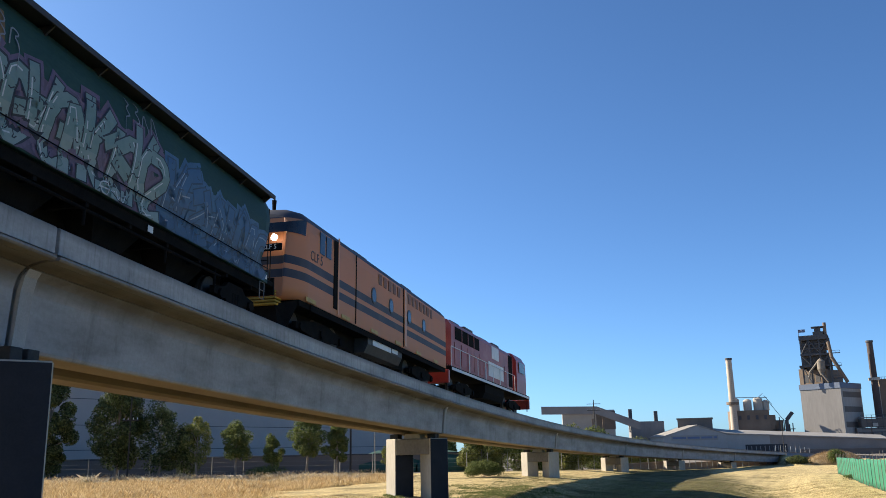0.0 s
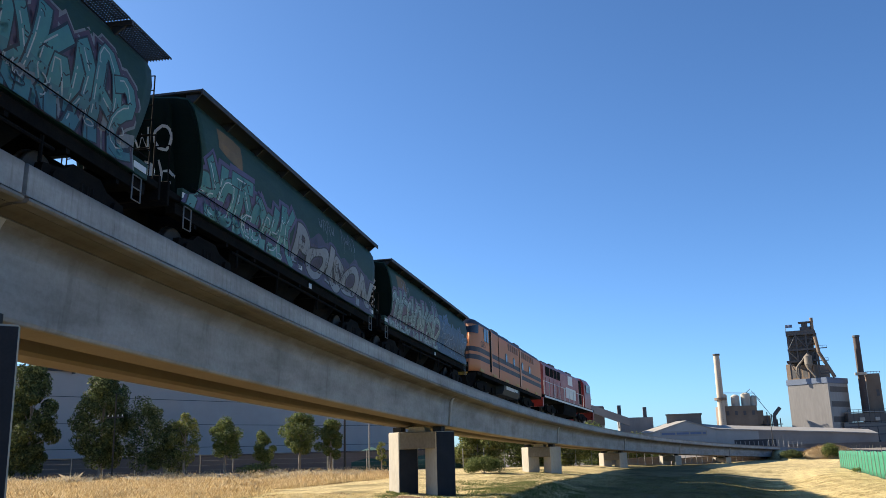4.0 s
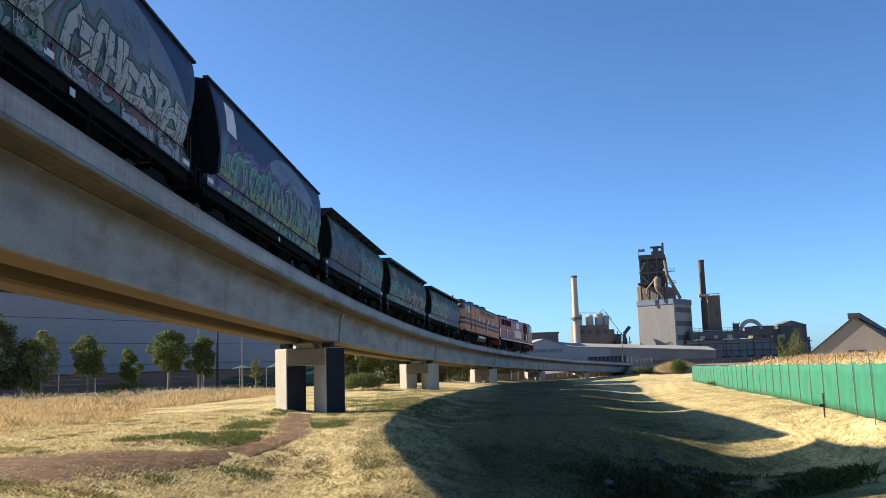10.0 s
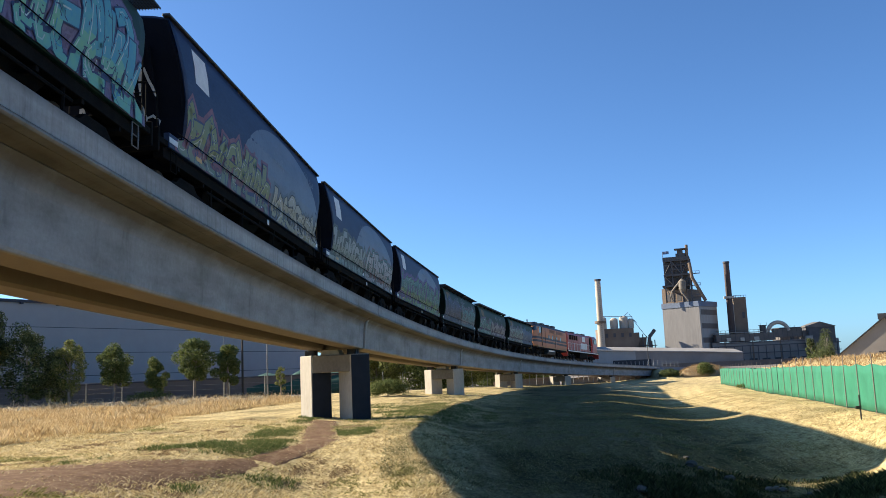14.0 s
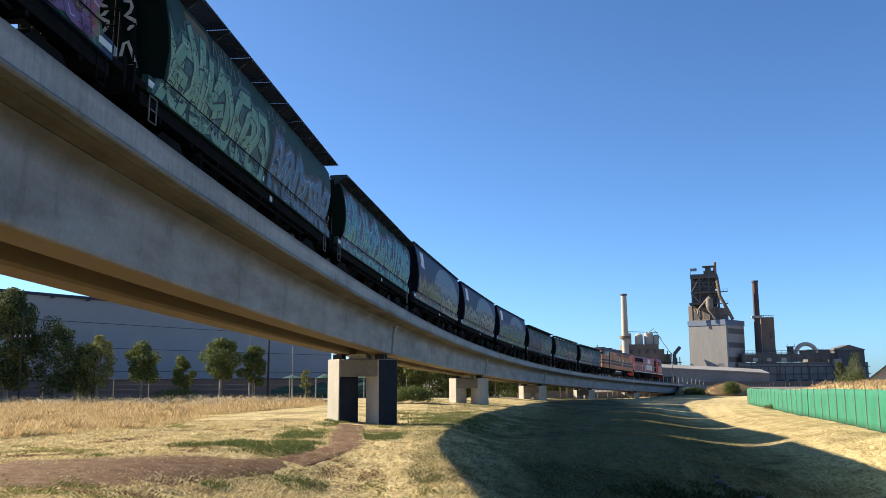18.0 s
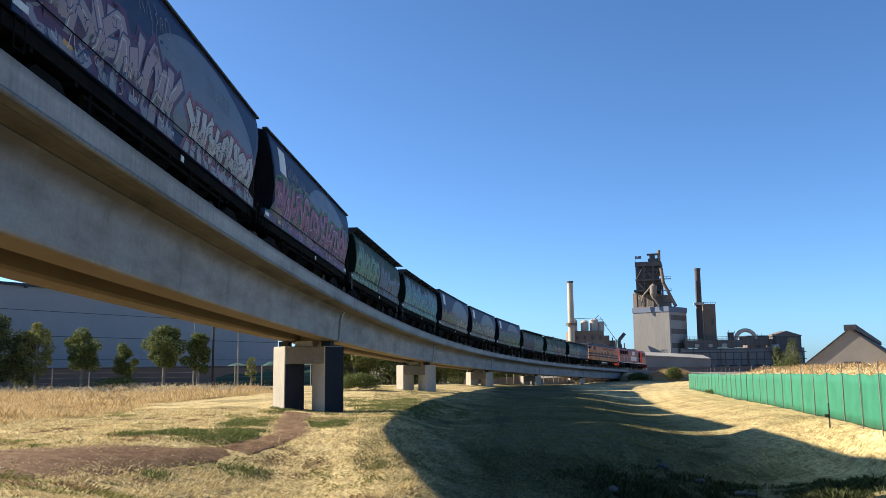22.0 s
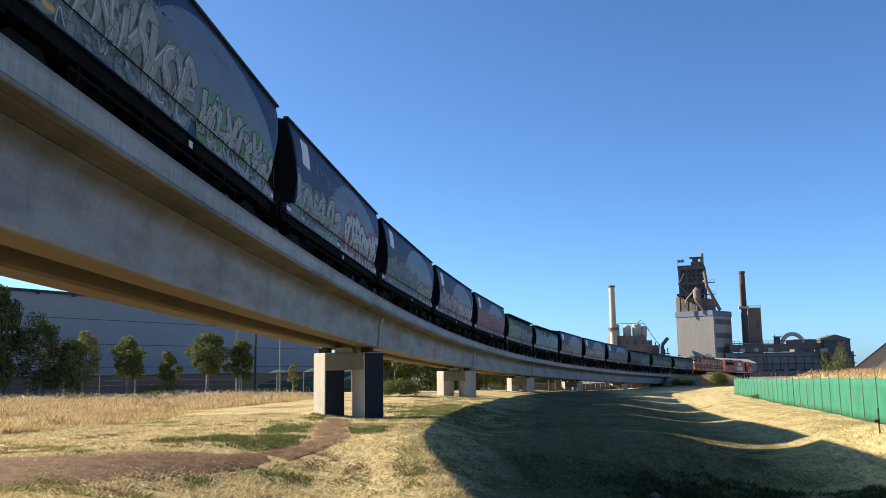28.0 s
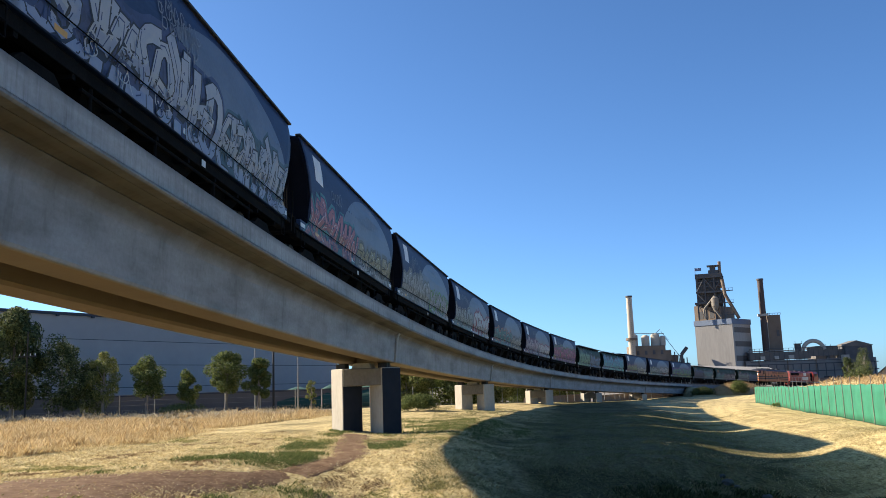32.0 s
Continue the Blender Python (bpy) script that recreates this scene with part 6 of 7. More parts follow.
building("box_building", "dark flat-roofed plant building", "factory building", pose(53.5, 345, BASE_Z, 0, 0, -10), [("wall", SHED_DARK, [(0, 13.0, 0, 10, 0, 18.2)]), ("roof", BAND_GREY, [(-0.3, 13.3, -0.3, 10.3, 18.2, 18.7)])])
building("office_block", "pale low plant building with two short stacks", "factory building", pose(35, 350, BASE_Z), [("wall", BEIGE_WALL, [(1, 14, 0, 10, 0, 18.0)]), ("stack", FRAME_DARK, [(0.6, 2.0, 2, 3.4, 14, 23.0), (10.6, 12.0, 2, 3.4, 14, 22.0)])])
ws = building("conveyor_house", "grey works building with an inclined conveyor", "factory building", pose(3, 336, BASE_Z), [("wall", WALL_WHITE, [(6, 26, 2, 16, 0, 22.4)]), ("dark_bay", SHED_DARK, [(19, 26.2, 1.8, 1.98, 15, 22.0)]), ("leg", DUSTY, [(17, 17.8, -2.5, -1.8, 0, 19), (21, 21.8, -2.5, -1.8, 0, 19)])])
for a, b in (((-2, -3, 21.0), (19, -3, 20.6)), ((19, -3, 20.6), (35, -3, 14.4))):
    bm = bmesh.new()
    d = (Vector(b) - Vector(a))
    loft(bm, [[(p[0], -4.2, p[2]), (p[0], -1.8, p[2]), (p[0], -1.8, p[2] + 2.9), (p[0], -4.2, p[2] + 2.9)] for p in (a, b)])
    bmesh.ops.recalc_face_normals(bm, faces=bm.faces)
    part("conveyor", bm, SHED_GREY, ws, "grey enclosed conveyor")
building("flat_shed", "dark low works shed with a gabled roof", "shed", pose(187.7, 440, BASE_Z), [("wall", SHED_DARK, [(0, 14, 0, 10, 0, 20.2)]), ("roof", SHED_ROOF, [(-0.3, 14.3, -0.3, 10.3, 20.2, 21.6)])])
building("perimeter_wall", "dark brown works boundary wall", "wall", pose(92, 322, BASE_Z), [("wall", SHED_DARK, [(0, 60, 0, 0.4, 0, 6.2)])])

# ---- the long warehouse behind the street trees ----
SLATE = surface("slate_grey_wall_panels", [(0.305, 0.268, 0.245), (0.36, 0.322, 0.296)], 0.05, 0.75, bump=0.03, fine=0.6)
SLATE_EDGE = surface("dark_panel_joint", [(0.035, 0.037, 0.045), (0.05, 0.05, 0.06)], 0.4, 0.8)
wh = empty("warehouse", pose(-52.2, 100, -0.5, 0, 0, 58), "large slate-grey warehouse with panel joints", "warehouse")
bm = bmesh.new()
box(bm, -70, 62, 0, 40, 0, 12.6)
part("wall", bm, SLATE, wh)
for z in (3.4, 6.4, 9.6):
    bm = bmesh.new()
    box(bm, -70, 62, -0.03, -0.005, z, z + 0.07)
    part("panel_joint", bm, SLATE_EDGE, wh)
bm = bmesh.new()
box(bm, -70.3, 62.3, -0.3, 40, 12.6, 12.95)
part("roof_edge", bm, SLATE_EDGE, wh)
for k in range(26):
    bm = bmesh.new()
    box(bm, -68 + k * 5, -67.65 + k * 5, -0.6, -0.31, 12.35, 12.65)
    part("gutter_bracket", bm, SLATE_EDGE, wh)


# ---- green screen fence ----
def fence_point(y):
    x = fence_x(y)
    return Vector((x, y, ground_z(x, y)))


FENCE_POST = surface("weathered_brown_post", [(0.15, 0.13, 0.11), (0.26, 0.23, 0.20)], 5, 0.8)
fence = empty("screen_fence", Matrix(), "green shade cloth fence on thin posts beside mown grass", "fence")
ys_f, y = [], 9.0
while y < 95.5:
    ys_f.append(y)
    y += 2.35
rng = random.Random(7)
for k, (a, b) in enumerate(zip(ys_f, ys_f[1:])):
    p, q = fence_point(a), fence_point(b)
    n = 8
    vs, fs = [], []
    across = Vector((q.y - p.y, p.x - q.x, 0)).normalized()
    for i in range(n + 1):
        u = i / n
        base = p.lerp(q, u)
        base.z = ground_z(base.x, base.y)
        sag = rng.uniform(0.04, 0.10) * 4 * u * (1 - u) if 0 < i < n else 0.02
        for j in range(6):
            v = j / 5
            wob = 0.03 * math.sin(6.3 * u + 3 * v + k) * 4 * u * (1 - u)
            vs.append(base + across * wob + Vector((0, 0, 0.03 + (1.72 - sag) * v)))
    for i in range(n):
        for j in range(5):
            fs.append((i * 6 + j, (i + 1) * 6 + j, (i + 1) * 6 + j + 1, i * 6 + j + 1))
    ob = mesh_part("cloth_panel", vs, fs, SHEET_GREEN, fence, smooth=True)
    sol = ob.modifiers.new("thickness", "SOLIDIFY")
    sol.thickness = 0.012
for k, yy in enumerate(ys_f):
    p = fence_point(yy)
    bm = bmesh.new()
    lean = rng.uniform(-0.05, 0.05)
    rod(bm, p + Vector((-0.045, 0, -0.2)), p + Vector((-0.045 + lean, lean, 2.0 + rng.uniform(0, 0.18))), 0.017, 0.017, 6)
    part("post", bm, DARK_POST if k == 19 else FENCE_POST, fence)
for (x, y), h in (((15.3, 29.6), 0.8),):
    z = ground_z(x, y)
    bm = bmesh.new()
    rod(bm, (x, y, z - 0.2), (x, y, z + h), 0.03, 0.03, 6)
    box(bm, x - 0.16, x + 0.02, y - 0.03, y + 0.03, z + 0.32, z + 0.42)
    tagged(part("star_picket", bm, DARK_POST), "short black steel picket standing in dry grass", "picket")

# ---- wire fence, poles and lamps behind the viaduct ----
wf = empty("wire_fence", Matrix(), "thin grey wire mesh fence behind dry grass", "fence")
row = [Vector((-46, 74, 0)), Vector((-13, 74, 0)), Vector((8, 100, -0.6)), Vector((32, 150, -1.8)), Vector((60, 195, -2.0))]
for a, b in zip(row, row[1:]):
    n = int((b - a).length / 3.0)
    for i in range(n):
        p = a.lerp(b, i / n)
        g = ground_z(p.x, p.y)
        bm = bmesh.new()
        rod(bm, (p.x, p.y, g - 0.1), (p.x, p.y, g + 1.9), 0.04, 0.04, 6)
        part("post", bm, POST, wf)
    for z in (0.15, 0.55, 0.95, 1.35, 1.8):
        bm = bmesh.new()
        tube(bm, [(p.x, p.y, ground_z(p.x, p.y) + z) for p in (a.lerp(b, i / n) for i in range(n + 1))], 0.005, 4)
        part("wire", bm, POST, wf)
low = building("low_wall", "dark stained boundary wall before the warehouse", "wall", pose(-60, 82, -0.3, 0, 0, 8), [("wall", SHED_DARK, [(0, 58, 0, 0.3, 0, 2.0)]), ("coping", SLATE_EDGE, [(-0.1, 58.1, -0.05, 0.35, 2.0, 2.15)])])
YARD_WALL = surface("brown_pink_yard_wall", [(0.20, 0.145, 0.115), (0.30, 0.225, 0.18)], 0.6, 0.9, bump=0.2, fine=5)
yw = empty("yard_wall", Matrix(), "low brown yard wall behind the wire fence", "wall")
for (ax, ay), (bx, by) in (((9.5, 107), (21.5, 131)), ((22.5, 133), (34, 157)), ((35, 159), (62, 203))):
    long = math.hypot(bx - ax, by - ay)
    bm = bmesh.new()
    box(bm, 0, long, 0, 0.2, -0.6, 1.25, 0.01, pose(ax, ay, min(ground_z(ax, ay), ground_z(bx, by)), 0, 0, math.degrees(math.atan2(by - ay, bx - ax))))
    part("wall", bm, YARD_WALL, yw)
TARP = surface("green_stockpile_cover", [(0.012, 0.055, 0.036), (0.022, 0.085, 0.055)], 0.8, 0.7)
for x, w, h in ((-17.8, 4.2, 2.5), (-13.6, 2.6, 2.6), (-11.2, 6.0, 2.4)):
    bm = bmesh.new()
    loft(bm, [[(x + w * u, 88 + v, -0.3 + h * (1 - 0.25 * abs(2 * u - 1)) * (1 - (abs(v - 3) / 3) ** 2 * 0.5)) for v in (0, 1.5, 3, 4.5, 6)] for u in (0, 0.25, 0.5, 0.75, 1)], closed=False)
    lo = bmesh.ops.extrude_face_region(bm, geom=list(bm.faces))
    for v in lo["geom"]:
        if isinstance(v, bmesh.types.BMVert):
            v.co.z = -0.5
    bmesh.ops.recalc_face_normals(bm, faces=bm.faces)
    tagged(part("covered_stockpile", bm, TARP, smooth=True), "stockpile under a dark green cover by the fence", "stockpile", "covered stockpiles")


def utility_pole(x, y, h, arms, label):
    g = ground_z(x, y)
    ob = empty("utility_pole", pose(x, y, g), label, "utility pole", "poles beside the street")
    bm = bmesh.new()
    rod(bm, (0, 0, -0.3), (0, 0, h), 0.011 * h, 0.007 * h, 10)
    part("pole", bm, WOOD_POLE, ob)
    for z, w in arms:
        bm = bmesh.new()
        box(bm, -w / 2, w / 2, -0.05, 0.05, z - 0.06, z + 0.06)
        arm = part("crossarm", bm, WOOD_POLE, ob)
        for dx in (-w / 2 + 0.1, -w / 6, w / 6, w / 2 - 0.1):
            bm = bmesh.new()
            rod(bm, (dx, 0, z + 0.06), (dx, 0, z + 0.22), 0.04, 0.03, 8)
            part("insulator", bm, SIGN_WHITE, arm)


def lamp_post(x, y, h, reach=0.8):
    g = ground_z(x, y)
    ob = empty("street_lamp", pose(x, y, g), "slim grey street lamp with a flat head", "street lamp", "lamps behind the viaduct")
    bm = bmesh.new()
    rod(bm, (0, 0, 0), (0, 0, h), 0.07, 0.045, 8)
    part("pole", bm, POST, ob)
    bm = bmesh.new()
    box(bm, -0.1, reach, -0.12, 0.12, h, h + 0.1, 0.02)
    part("lamp_head", bm, POST, ob)


utility_pole(-32.15, 66.0, 6.9, ((5.0, 1.4),), "dark timber pole with a crossarm before the warehouse")
utility_pole(-13.66, 68.0, 8.6, ((5.3, 1.8),), "tall dark timber pole with a crossarm beside street trees")
lamp_post(-12.6, 73.0, 4.6, 0.35)
lamp_post(-16.0, 72.0, 5.6, 0.3)
utility_pole(14.0, 205.0, 15.0, ((12.5, 3.2), (14.0, 3.2)), "tall timber power pole near the works")
utility_pole(86.0, 320.0, 12.0, (), "thin dark pole before the works shed")


# ---- trees and bushes ----
BARK = surface("pale_gum_bark", [(0.16, 0.13, 0.10), (0.32, 0.28, 0.23)], 3, 0.9, stretch=(3, 3, 0.6))
LEAF = {
    "dark": leafy("dark_olive_leaves", [(0.028, 0.038, 0.013), (0.068, 0.086, 0.030), (0.165, 0.19, 0.075)], 0.26),
    "mid": leafy("green_gum_leaves", [(0.045, 0.062, 0.017), (0.11, 0.138, 0.040), (0.225, 0.25, 0.09)], 0.33),
    "light": leafy("yellow_green_leaves", [(0.075, 0.092, 0.024), (0.17, 0.185, 0.055), (0.29, 0.29, 0.11)]),
}


def foliage(rng, clumps, leaves, size):
    """Many small leaves scattered in clumps (centre, radii)."""
    vs, fs = [], []
    for (cx, cy, cz), (rx, ry, rz) in clumps:
        for _ in range(leaves):
            while True:
                a, b, c = rng.uniform(-1, 1), rng.uniform(-1, 1), rng.uniform(-1, 1)
                q = a * a + b * b + c * c
                if 0.15 < q < 1 and rng.random() < 0.35 + 0.65 * q:
                    break
            p = Vector((cx + a * rx, cy + b * ry, cz + c * rz))
            out = (Vector((a, b, c)).normalized() + Vector((rng.gauss(0, 0.45), rng.gauss(0, 0.45), rng.gauss(0, 0.45)))).normalized()
            u = out.cross(Vector((rng.gauss(0, 1), rng.gauss(0, 1), rng.gauss(0, 1)))).normalized()
            w = out.cross(u)
            l = size * rng.uniform(0.6, 1.4)
            n = len(vs)
            vs += [p - u * l, p + w * l * 0.42, p + u * l, p - w * l * 0.42]
            fs.append((n, n + 1, n + 2, n + 3))
    return vs, fs


def street_tree(label, seed, h, crown_from, crown_w, tone, leaves=150, lean=0.0, group="street trees", leaf=None):
    """Trunk, limbs and a crown of leaf clumps; stands at the origin."""
    rng = random.Random(seed)
    ob = empty("tree", Matrix(), label, "tree", group)
    top = Vector((lean, 0, crown_from + (h - crown_from) * 0.6))
    bm = bmesh.new()
    mid = Vector((lean * 0.4 + rng.uniform(-0.05, 0.05), rng.uniform(-0.05, 0.05), crown_from * 0.7))
    r = 0.035 + 0.018 * h
    rod(bm, (0, 0, -0.15), mid, r, r * 0.8, 9)
    rod(bm, mid, top, r * 0.8, r * 0.35, 9)
    part("trunk", bm, BARK, ob)
    clumps = []
    count = 16 if h < 6.5 else 28
    for k in range(count):
        u = (k + 0.5) / count
        z = crown_from + (h - crown_from) * u
        wide = crown_w / 2 * (0.45 + 1.1 * math.sin(math.pi * min(1, 0.12 + u * 0.86))) / 1.5
        a = k * 2.4 + rng.uniform(-0.4, 0.4)
        rr = wide * rng.uniform(0.35, 0.95)
        c = Vector((lean * u + math.cos(a) * rr, math.sin(a) * rr, z + rng.uniform(-0.15, 0.15)))
        s = crown_w * rng.uniform(0.17, 0.27)
        clumps.append((c, (s, s, s * rng.uniform(0.7, 1.05))))
        if k % 2 == 0:
            bm = bmesh.new()
            rod(bm, mid.lerp(top, 0.15 + 0.75 * u), c, r * 0.35, r * 0.1, 6)
            part("limb", bm, BARK, ob)
    mesh_part("crown", *foliage(rng, clumps, leaves if leaf else int(leaves * 2.6), leaf or 0.045 + 0.0095 * h), LEAF[tone], ob)
    return ob


def plant_tree(ob, x, y, turn=0, s=1.0):
    ob.matrix_basis = pose(x, y, ground_z(x, y), 0, 0, turn) @ Matrix.Scale(s, 4)
    return ob


plant_tree(street_tree("tall dark gum tree beside the warehouse", 1, 8.6, 1.6, 4.6, "dark", 260), -34.2, 68)
plant_tree(street_tree("tall dark gum tree with a narrow crown", 2, 9.6, 1.0, 4.0, "dark", 260), -40.6, 68)
plant_tree(street_tree("dark bushy gum tree in dry grass", 24, 8.6, 0.8, 4.4, "dark", 420), -45.0, 70)
plant_tree(street_tree("olive gum tree with a loose crown", 3, 6.0, 1.0, 3.9, "dark", 200), -30.3, 68)
plant_tree(street_tree("small olive tree with a low crown", 33, 4.4, 0.6, 3.0, "dark", 150), -28.4, 68.8)
plant_tree(street_tree("light yellow-green sapling with thin crown", 4, 4.9, 1.7, 2.6, "light", 110), -27.0, 68)
plant_tree(street_tree("round green street tree with bare trunk", 5, 4.3, 1.75, 2.6, "mid", 200), -23.6, 68)
plant_tree(street_tree("small round green street tree", 6, 3.2, 1.25, 1.7, "mid", 130), -20.4, 68)
plant_tree(street_tree("green street tree with leaning trunk", 7, 4.7, 1.95, 3.0, "mid", 190, 0.15), -17.4, 68)
plant_tree(street_tree("upright green street tree", 8, 4.2, 1.65, 2.1, "mid", 180), -14.8, 68)
plant_tree(street_tree("thin young tree by the fence", 9, 2.4, 0.9, 0.9, "light", 26), -11.0, 70)


def bush(label, seed, x, y, w, h, tone, leaves=130, size=0.075):
    rng = random.Random(seed)
    ob = empty("bush", pose(x, y, ground_z(x, y)), label, "bush", "bushes")
    clumps = []
    for k in range(14):
        a, rr = k * 2.4, w / 2 * math.sqrt((k + 0.5) / 14) * 0.8
        clumps.append(((math.cos(a) * rr, math.sin(a) * rr * 0.8, h * (0.22 + 0.42 * (1 - (rr / (w / 2)) ** 2) + rng.uniform(-0.05, 0.05))), (w * 0.22, w * 0.22, h * 0.36)))
    for k in range(4):
        bm = bmesh.new()
        rod(bm, (0, 0, -0.1), (math.cos(k * 1.7) * w * 0.2, math.sin(k * 1.7) * w * 0.2, h * 0.5), 0.03, 0.012, 6)
        part("stem", bm, BARK, ob)
    mesh_part("leaves", *foliage(rng, clumps, leaves, size), LEAF[tone], ob)


bush("low green bush under street trees", 41, -20.3, 66.5, 3.4, 1.2, "mid")
bush("round dense green bush near a pier", 42, -2.2, 62.5, 2.7, 1.3, "mid", 900, 0.055)
bush("green bush on a dry mound by the abutment", 43, 54.8, 163.5, 3.2, 3.0, "mid", 420, 0.10)
bush("dark low shrub beside the abutment", 44, 48.0, 164.0, 4.2, 1.9, "dark", 420, 0.10)
bush("small green weed on mown grass", 46, 27.2, 72.0, 1.3, 0.45, "mid", 40, 0.05)
for k, (x, y, w, h, tone) in enumerate(((-4.2, 88, 5, 3.7, "light"), (0.6, 92, 6, 3.6, "mid"), (4.5, 100, 6, 4.2, "light"), (9, 114, 7, 4.6, "mid"), (-9, 94, 4, 3.2, "light"), (14, 128, 7, 3.3, "light"), (19, 140, 7, 3.0, "mid"))):
    plant_tree(street_tree("bushy green tree behind the viaduct", 60 + k, h, 0.3, w, tone, 800, group="trees behind the viaduct", leaf=0.14), x, y)
for k, (x, y, h, w) in enumerate(((84, 178, 3.6, 4.5), (87, 181, 4.4, 4.6), (90, 190, 5.4, 6), (86, 186, 6.6, 2.2), (93, 193, 8.8, 3.4), (96, 200, 8.0, 4.2))):
    plant_tree(street_tree("dark gum tree before the works", 80 + k, h, 1.2, w, "dark", 150 if k < 4 else 60, group="trees by the works", leaf=0.12), x, y)


# ---- grass that stands up ----
def blades(rng, spots, h0, h1, wide, bend=0.35, comb=0.0, patch=0.0):
    vs, fs = [], []
    for x, y in spots:
        z = ground_z(x, y)
        h, a = rng.uniform(h0, h1), rng.uniform(0, math.tau)
        if comb:
            a = 9.0 * noise.noise((x * 0.55, y * 0.55, 4)) + rng.gauss(0, comb)
        if patch:
            h *= max(0.3, 0.75 + patch * noise.noise((x * 0.35, y * 0.35, 12)) + 0.5 * patch * noise.noise((x * 1.6, y * 1.6, 13)))
        dx, dy = math.cos(a), math.sin(a)
        w = wide * rng.uniform(0.7, 1.4)
        b = h * bend * rng.uniform(0.2, 1.3)
        n = len(vs)
        vs += [(x - dy * w, y + dx * w, z - 0.03), (x + dy * w, y - dx * w, z - 0.03), (x + dx * b * 0.4 + dy * w * 0.6, y + dy * b * 0.4 - dx * w * 0.6, z + h * 0.62), (x + dx * b, y + dy * b, z + h)]
        fs += [(n, n + 1, n + 2), (n, n + 2, n + 3)]
    return vs, fs


STRAW = leafy("dry_straw", [(0.34, 0.235, 0.105), (0.55, 0.415, 0.21), (0.70, 0.57, 0.34)], 0.3)
TALL_STRAW = leafy("tall_pale_brown_straw", [(0.30, 0.20, 0.092), (0.53, 0.39, 0.195), (0.72, 0.58, 0.36)], 0.3)
CLIPPED = leafy("clipped_dry_grass", [(0.30, 0.22, 0.10), (0.64, 0.52, 0.27), (0.86, 0.75, 0.48)], 0.2)
THATCH = leafy("brown_thatch", [(0.12, 0.075, 0.04), (0.28, 0.19, 0.10), (0.50, 0.38, 0.22)], 0.2)
OLIVE = leafy("half_green_grass", [(0.10, 0.10, 0.03), (0.25, 0.235, 0.08), (0.44, 0.40, 0.18)], 0.25)
GREEN_BLADE = leafy("green_weeds", [(0.045, 0.065, 0.017), (0.11, 0.14, 0.04), (0.22, 0.23, 0.09)], 0.3)
rng = random.Random(11)


PATH_LINE = [(-15, 12.8, 3.6), (-9.8, 15.4, 3.5), (-7.6, 17.6, 2.3), (-6.3, 19.9, 1.35), (-5.4, 21.2, 0.98), (-4.7, 22.1, 0.74), (-4.0, 23.2, 0.54), (-3.4, 24.6, 0.5), (-3.0, 26.0, 0.62), (-3.1, 27.5, 0.72), (-3.5, 31.0, 0.6), (-3.8, 36.0, 0.6)]


def off_path(x, y):
    """How far a place is from the dirt track's middle, in half widths."""
    return min(math.hypot(x - a - (c - a) * t, y - b - (d - b) * t) / (w + (v - w) * t) for (a, b, w), (c, d, v) in zip(PATH_LINE, PATH_LINE[1:]) for t in (min(1.0, max(0.0, ((x - a) * (c - a) + (y - b) * (d - b)) / ((c - a) ** 2 + (d - b) ** 2))),))


def dry_edge(y):
    """The left field's tall grass begins at this x and goes on to the left."""
    return float(np.interp(y, (20, 25.7, 28.6, 31.5, 43, 51, 60, 70), (-15.5, -13.4, -12.2, -10.9, -11.0, -9.4, -8.0, -9.0)))


spots, low_spots = [], []
while len(spots) < 300000:
    y = 22 + 46 * rng.random() ** 1.15
    x = dry_edge(y) - 34 * rng.random() ** 1.3
    if x > -y * 0.75 - 8 and noise.noise((x * 0.22, y * 0.4, 5)) + 0.5 * noise.noise((x, y, 6)) > rng.uniform(-0.5, 0.3):
        (low_spots if x > dry_edge(y) - 3.5 * rng.random() else spots).append((x + rng.uniform(-0.3, 0.6), y))
tagged(mesh_part("ankle_high_dry_grass", *blades(rng, low_spots, 0.03, 0.17, 0.0038, 0.9, 1.6, 1.4), STRAW), "short patchy dry grass", "grass", kind="stuff")
tagged(mesh_part("tall_dry_grass", *blades(rng, spots, 0.07, 0.33, 0.0013, 0.55, 0.0, 1.4), TALL_STRAW), "tall dry straw-coloured grass", "grass", kind="stuff")
heads = []
for x, y in rng.sample(spots, 9000):
    z, h, a = ground_z(x, y), rng.uniform(0.22, 0.5) * (0.7 + 0.6 * ease(26, 55, y)), rng.uniform(0, math.tau)
    heads.append((x, y, z, h, math.cos(a) * h * rng.uniform(0.05, 0.35), math.sin(a) * h * rng.uniform(0.05, 0.35)))
vs, fs = [], []
for x, y, z, h, dx, dy in heads:                             # a thin stalk with a small seed head
    n = len(vs)
    vs += [(x - 0.002, y, z), (x + 0.002, y, z), (x + dx * 0.7, y + dy * 0.7, z + h * 0.8), (x + dx - 0.011, y + dy, z + h * 0.9), (x + dx + 0.011, y + dy, z + h * 0.92), (x + dx * 1.25, y + dy * 1.25, z + h * 1.06)]
    fs += [(n, n + 1, n + 2), (n + 2, n + 4, n + 5, n + 3)]
PLUME = leafy("pale_grass_plumes", [(0.30, 0.25, 0.17), (0.46, 0.40, 0.29), (0.62, 0.56, 0.43)], 0.3)
spots = []
while len(spots) < 16000:
    x, y = rng.uniform(-50, -11), rng.uniform(58, 67)
    if noise.noise((x * 0.5, y * 0.5, 51)) > rng.uniform(-0.3, 0.5):
        spots += [(x + rng.gauss(0, 0.16), y + rng.gauss(0, 0.16)) for _ in range(5)]
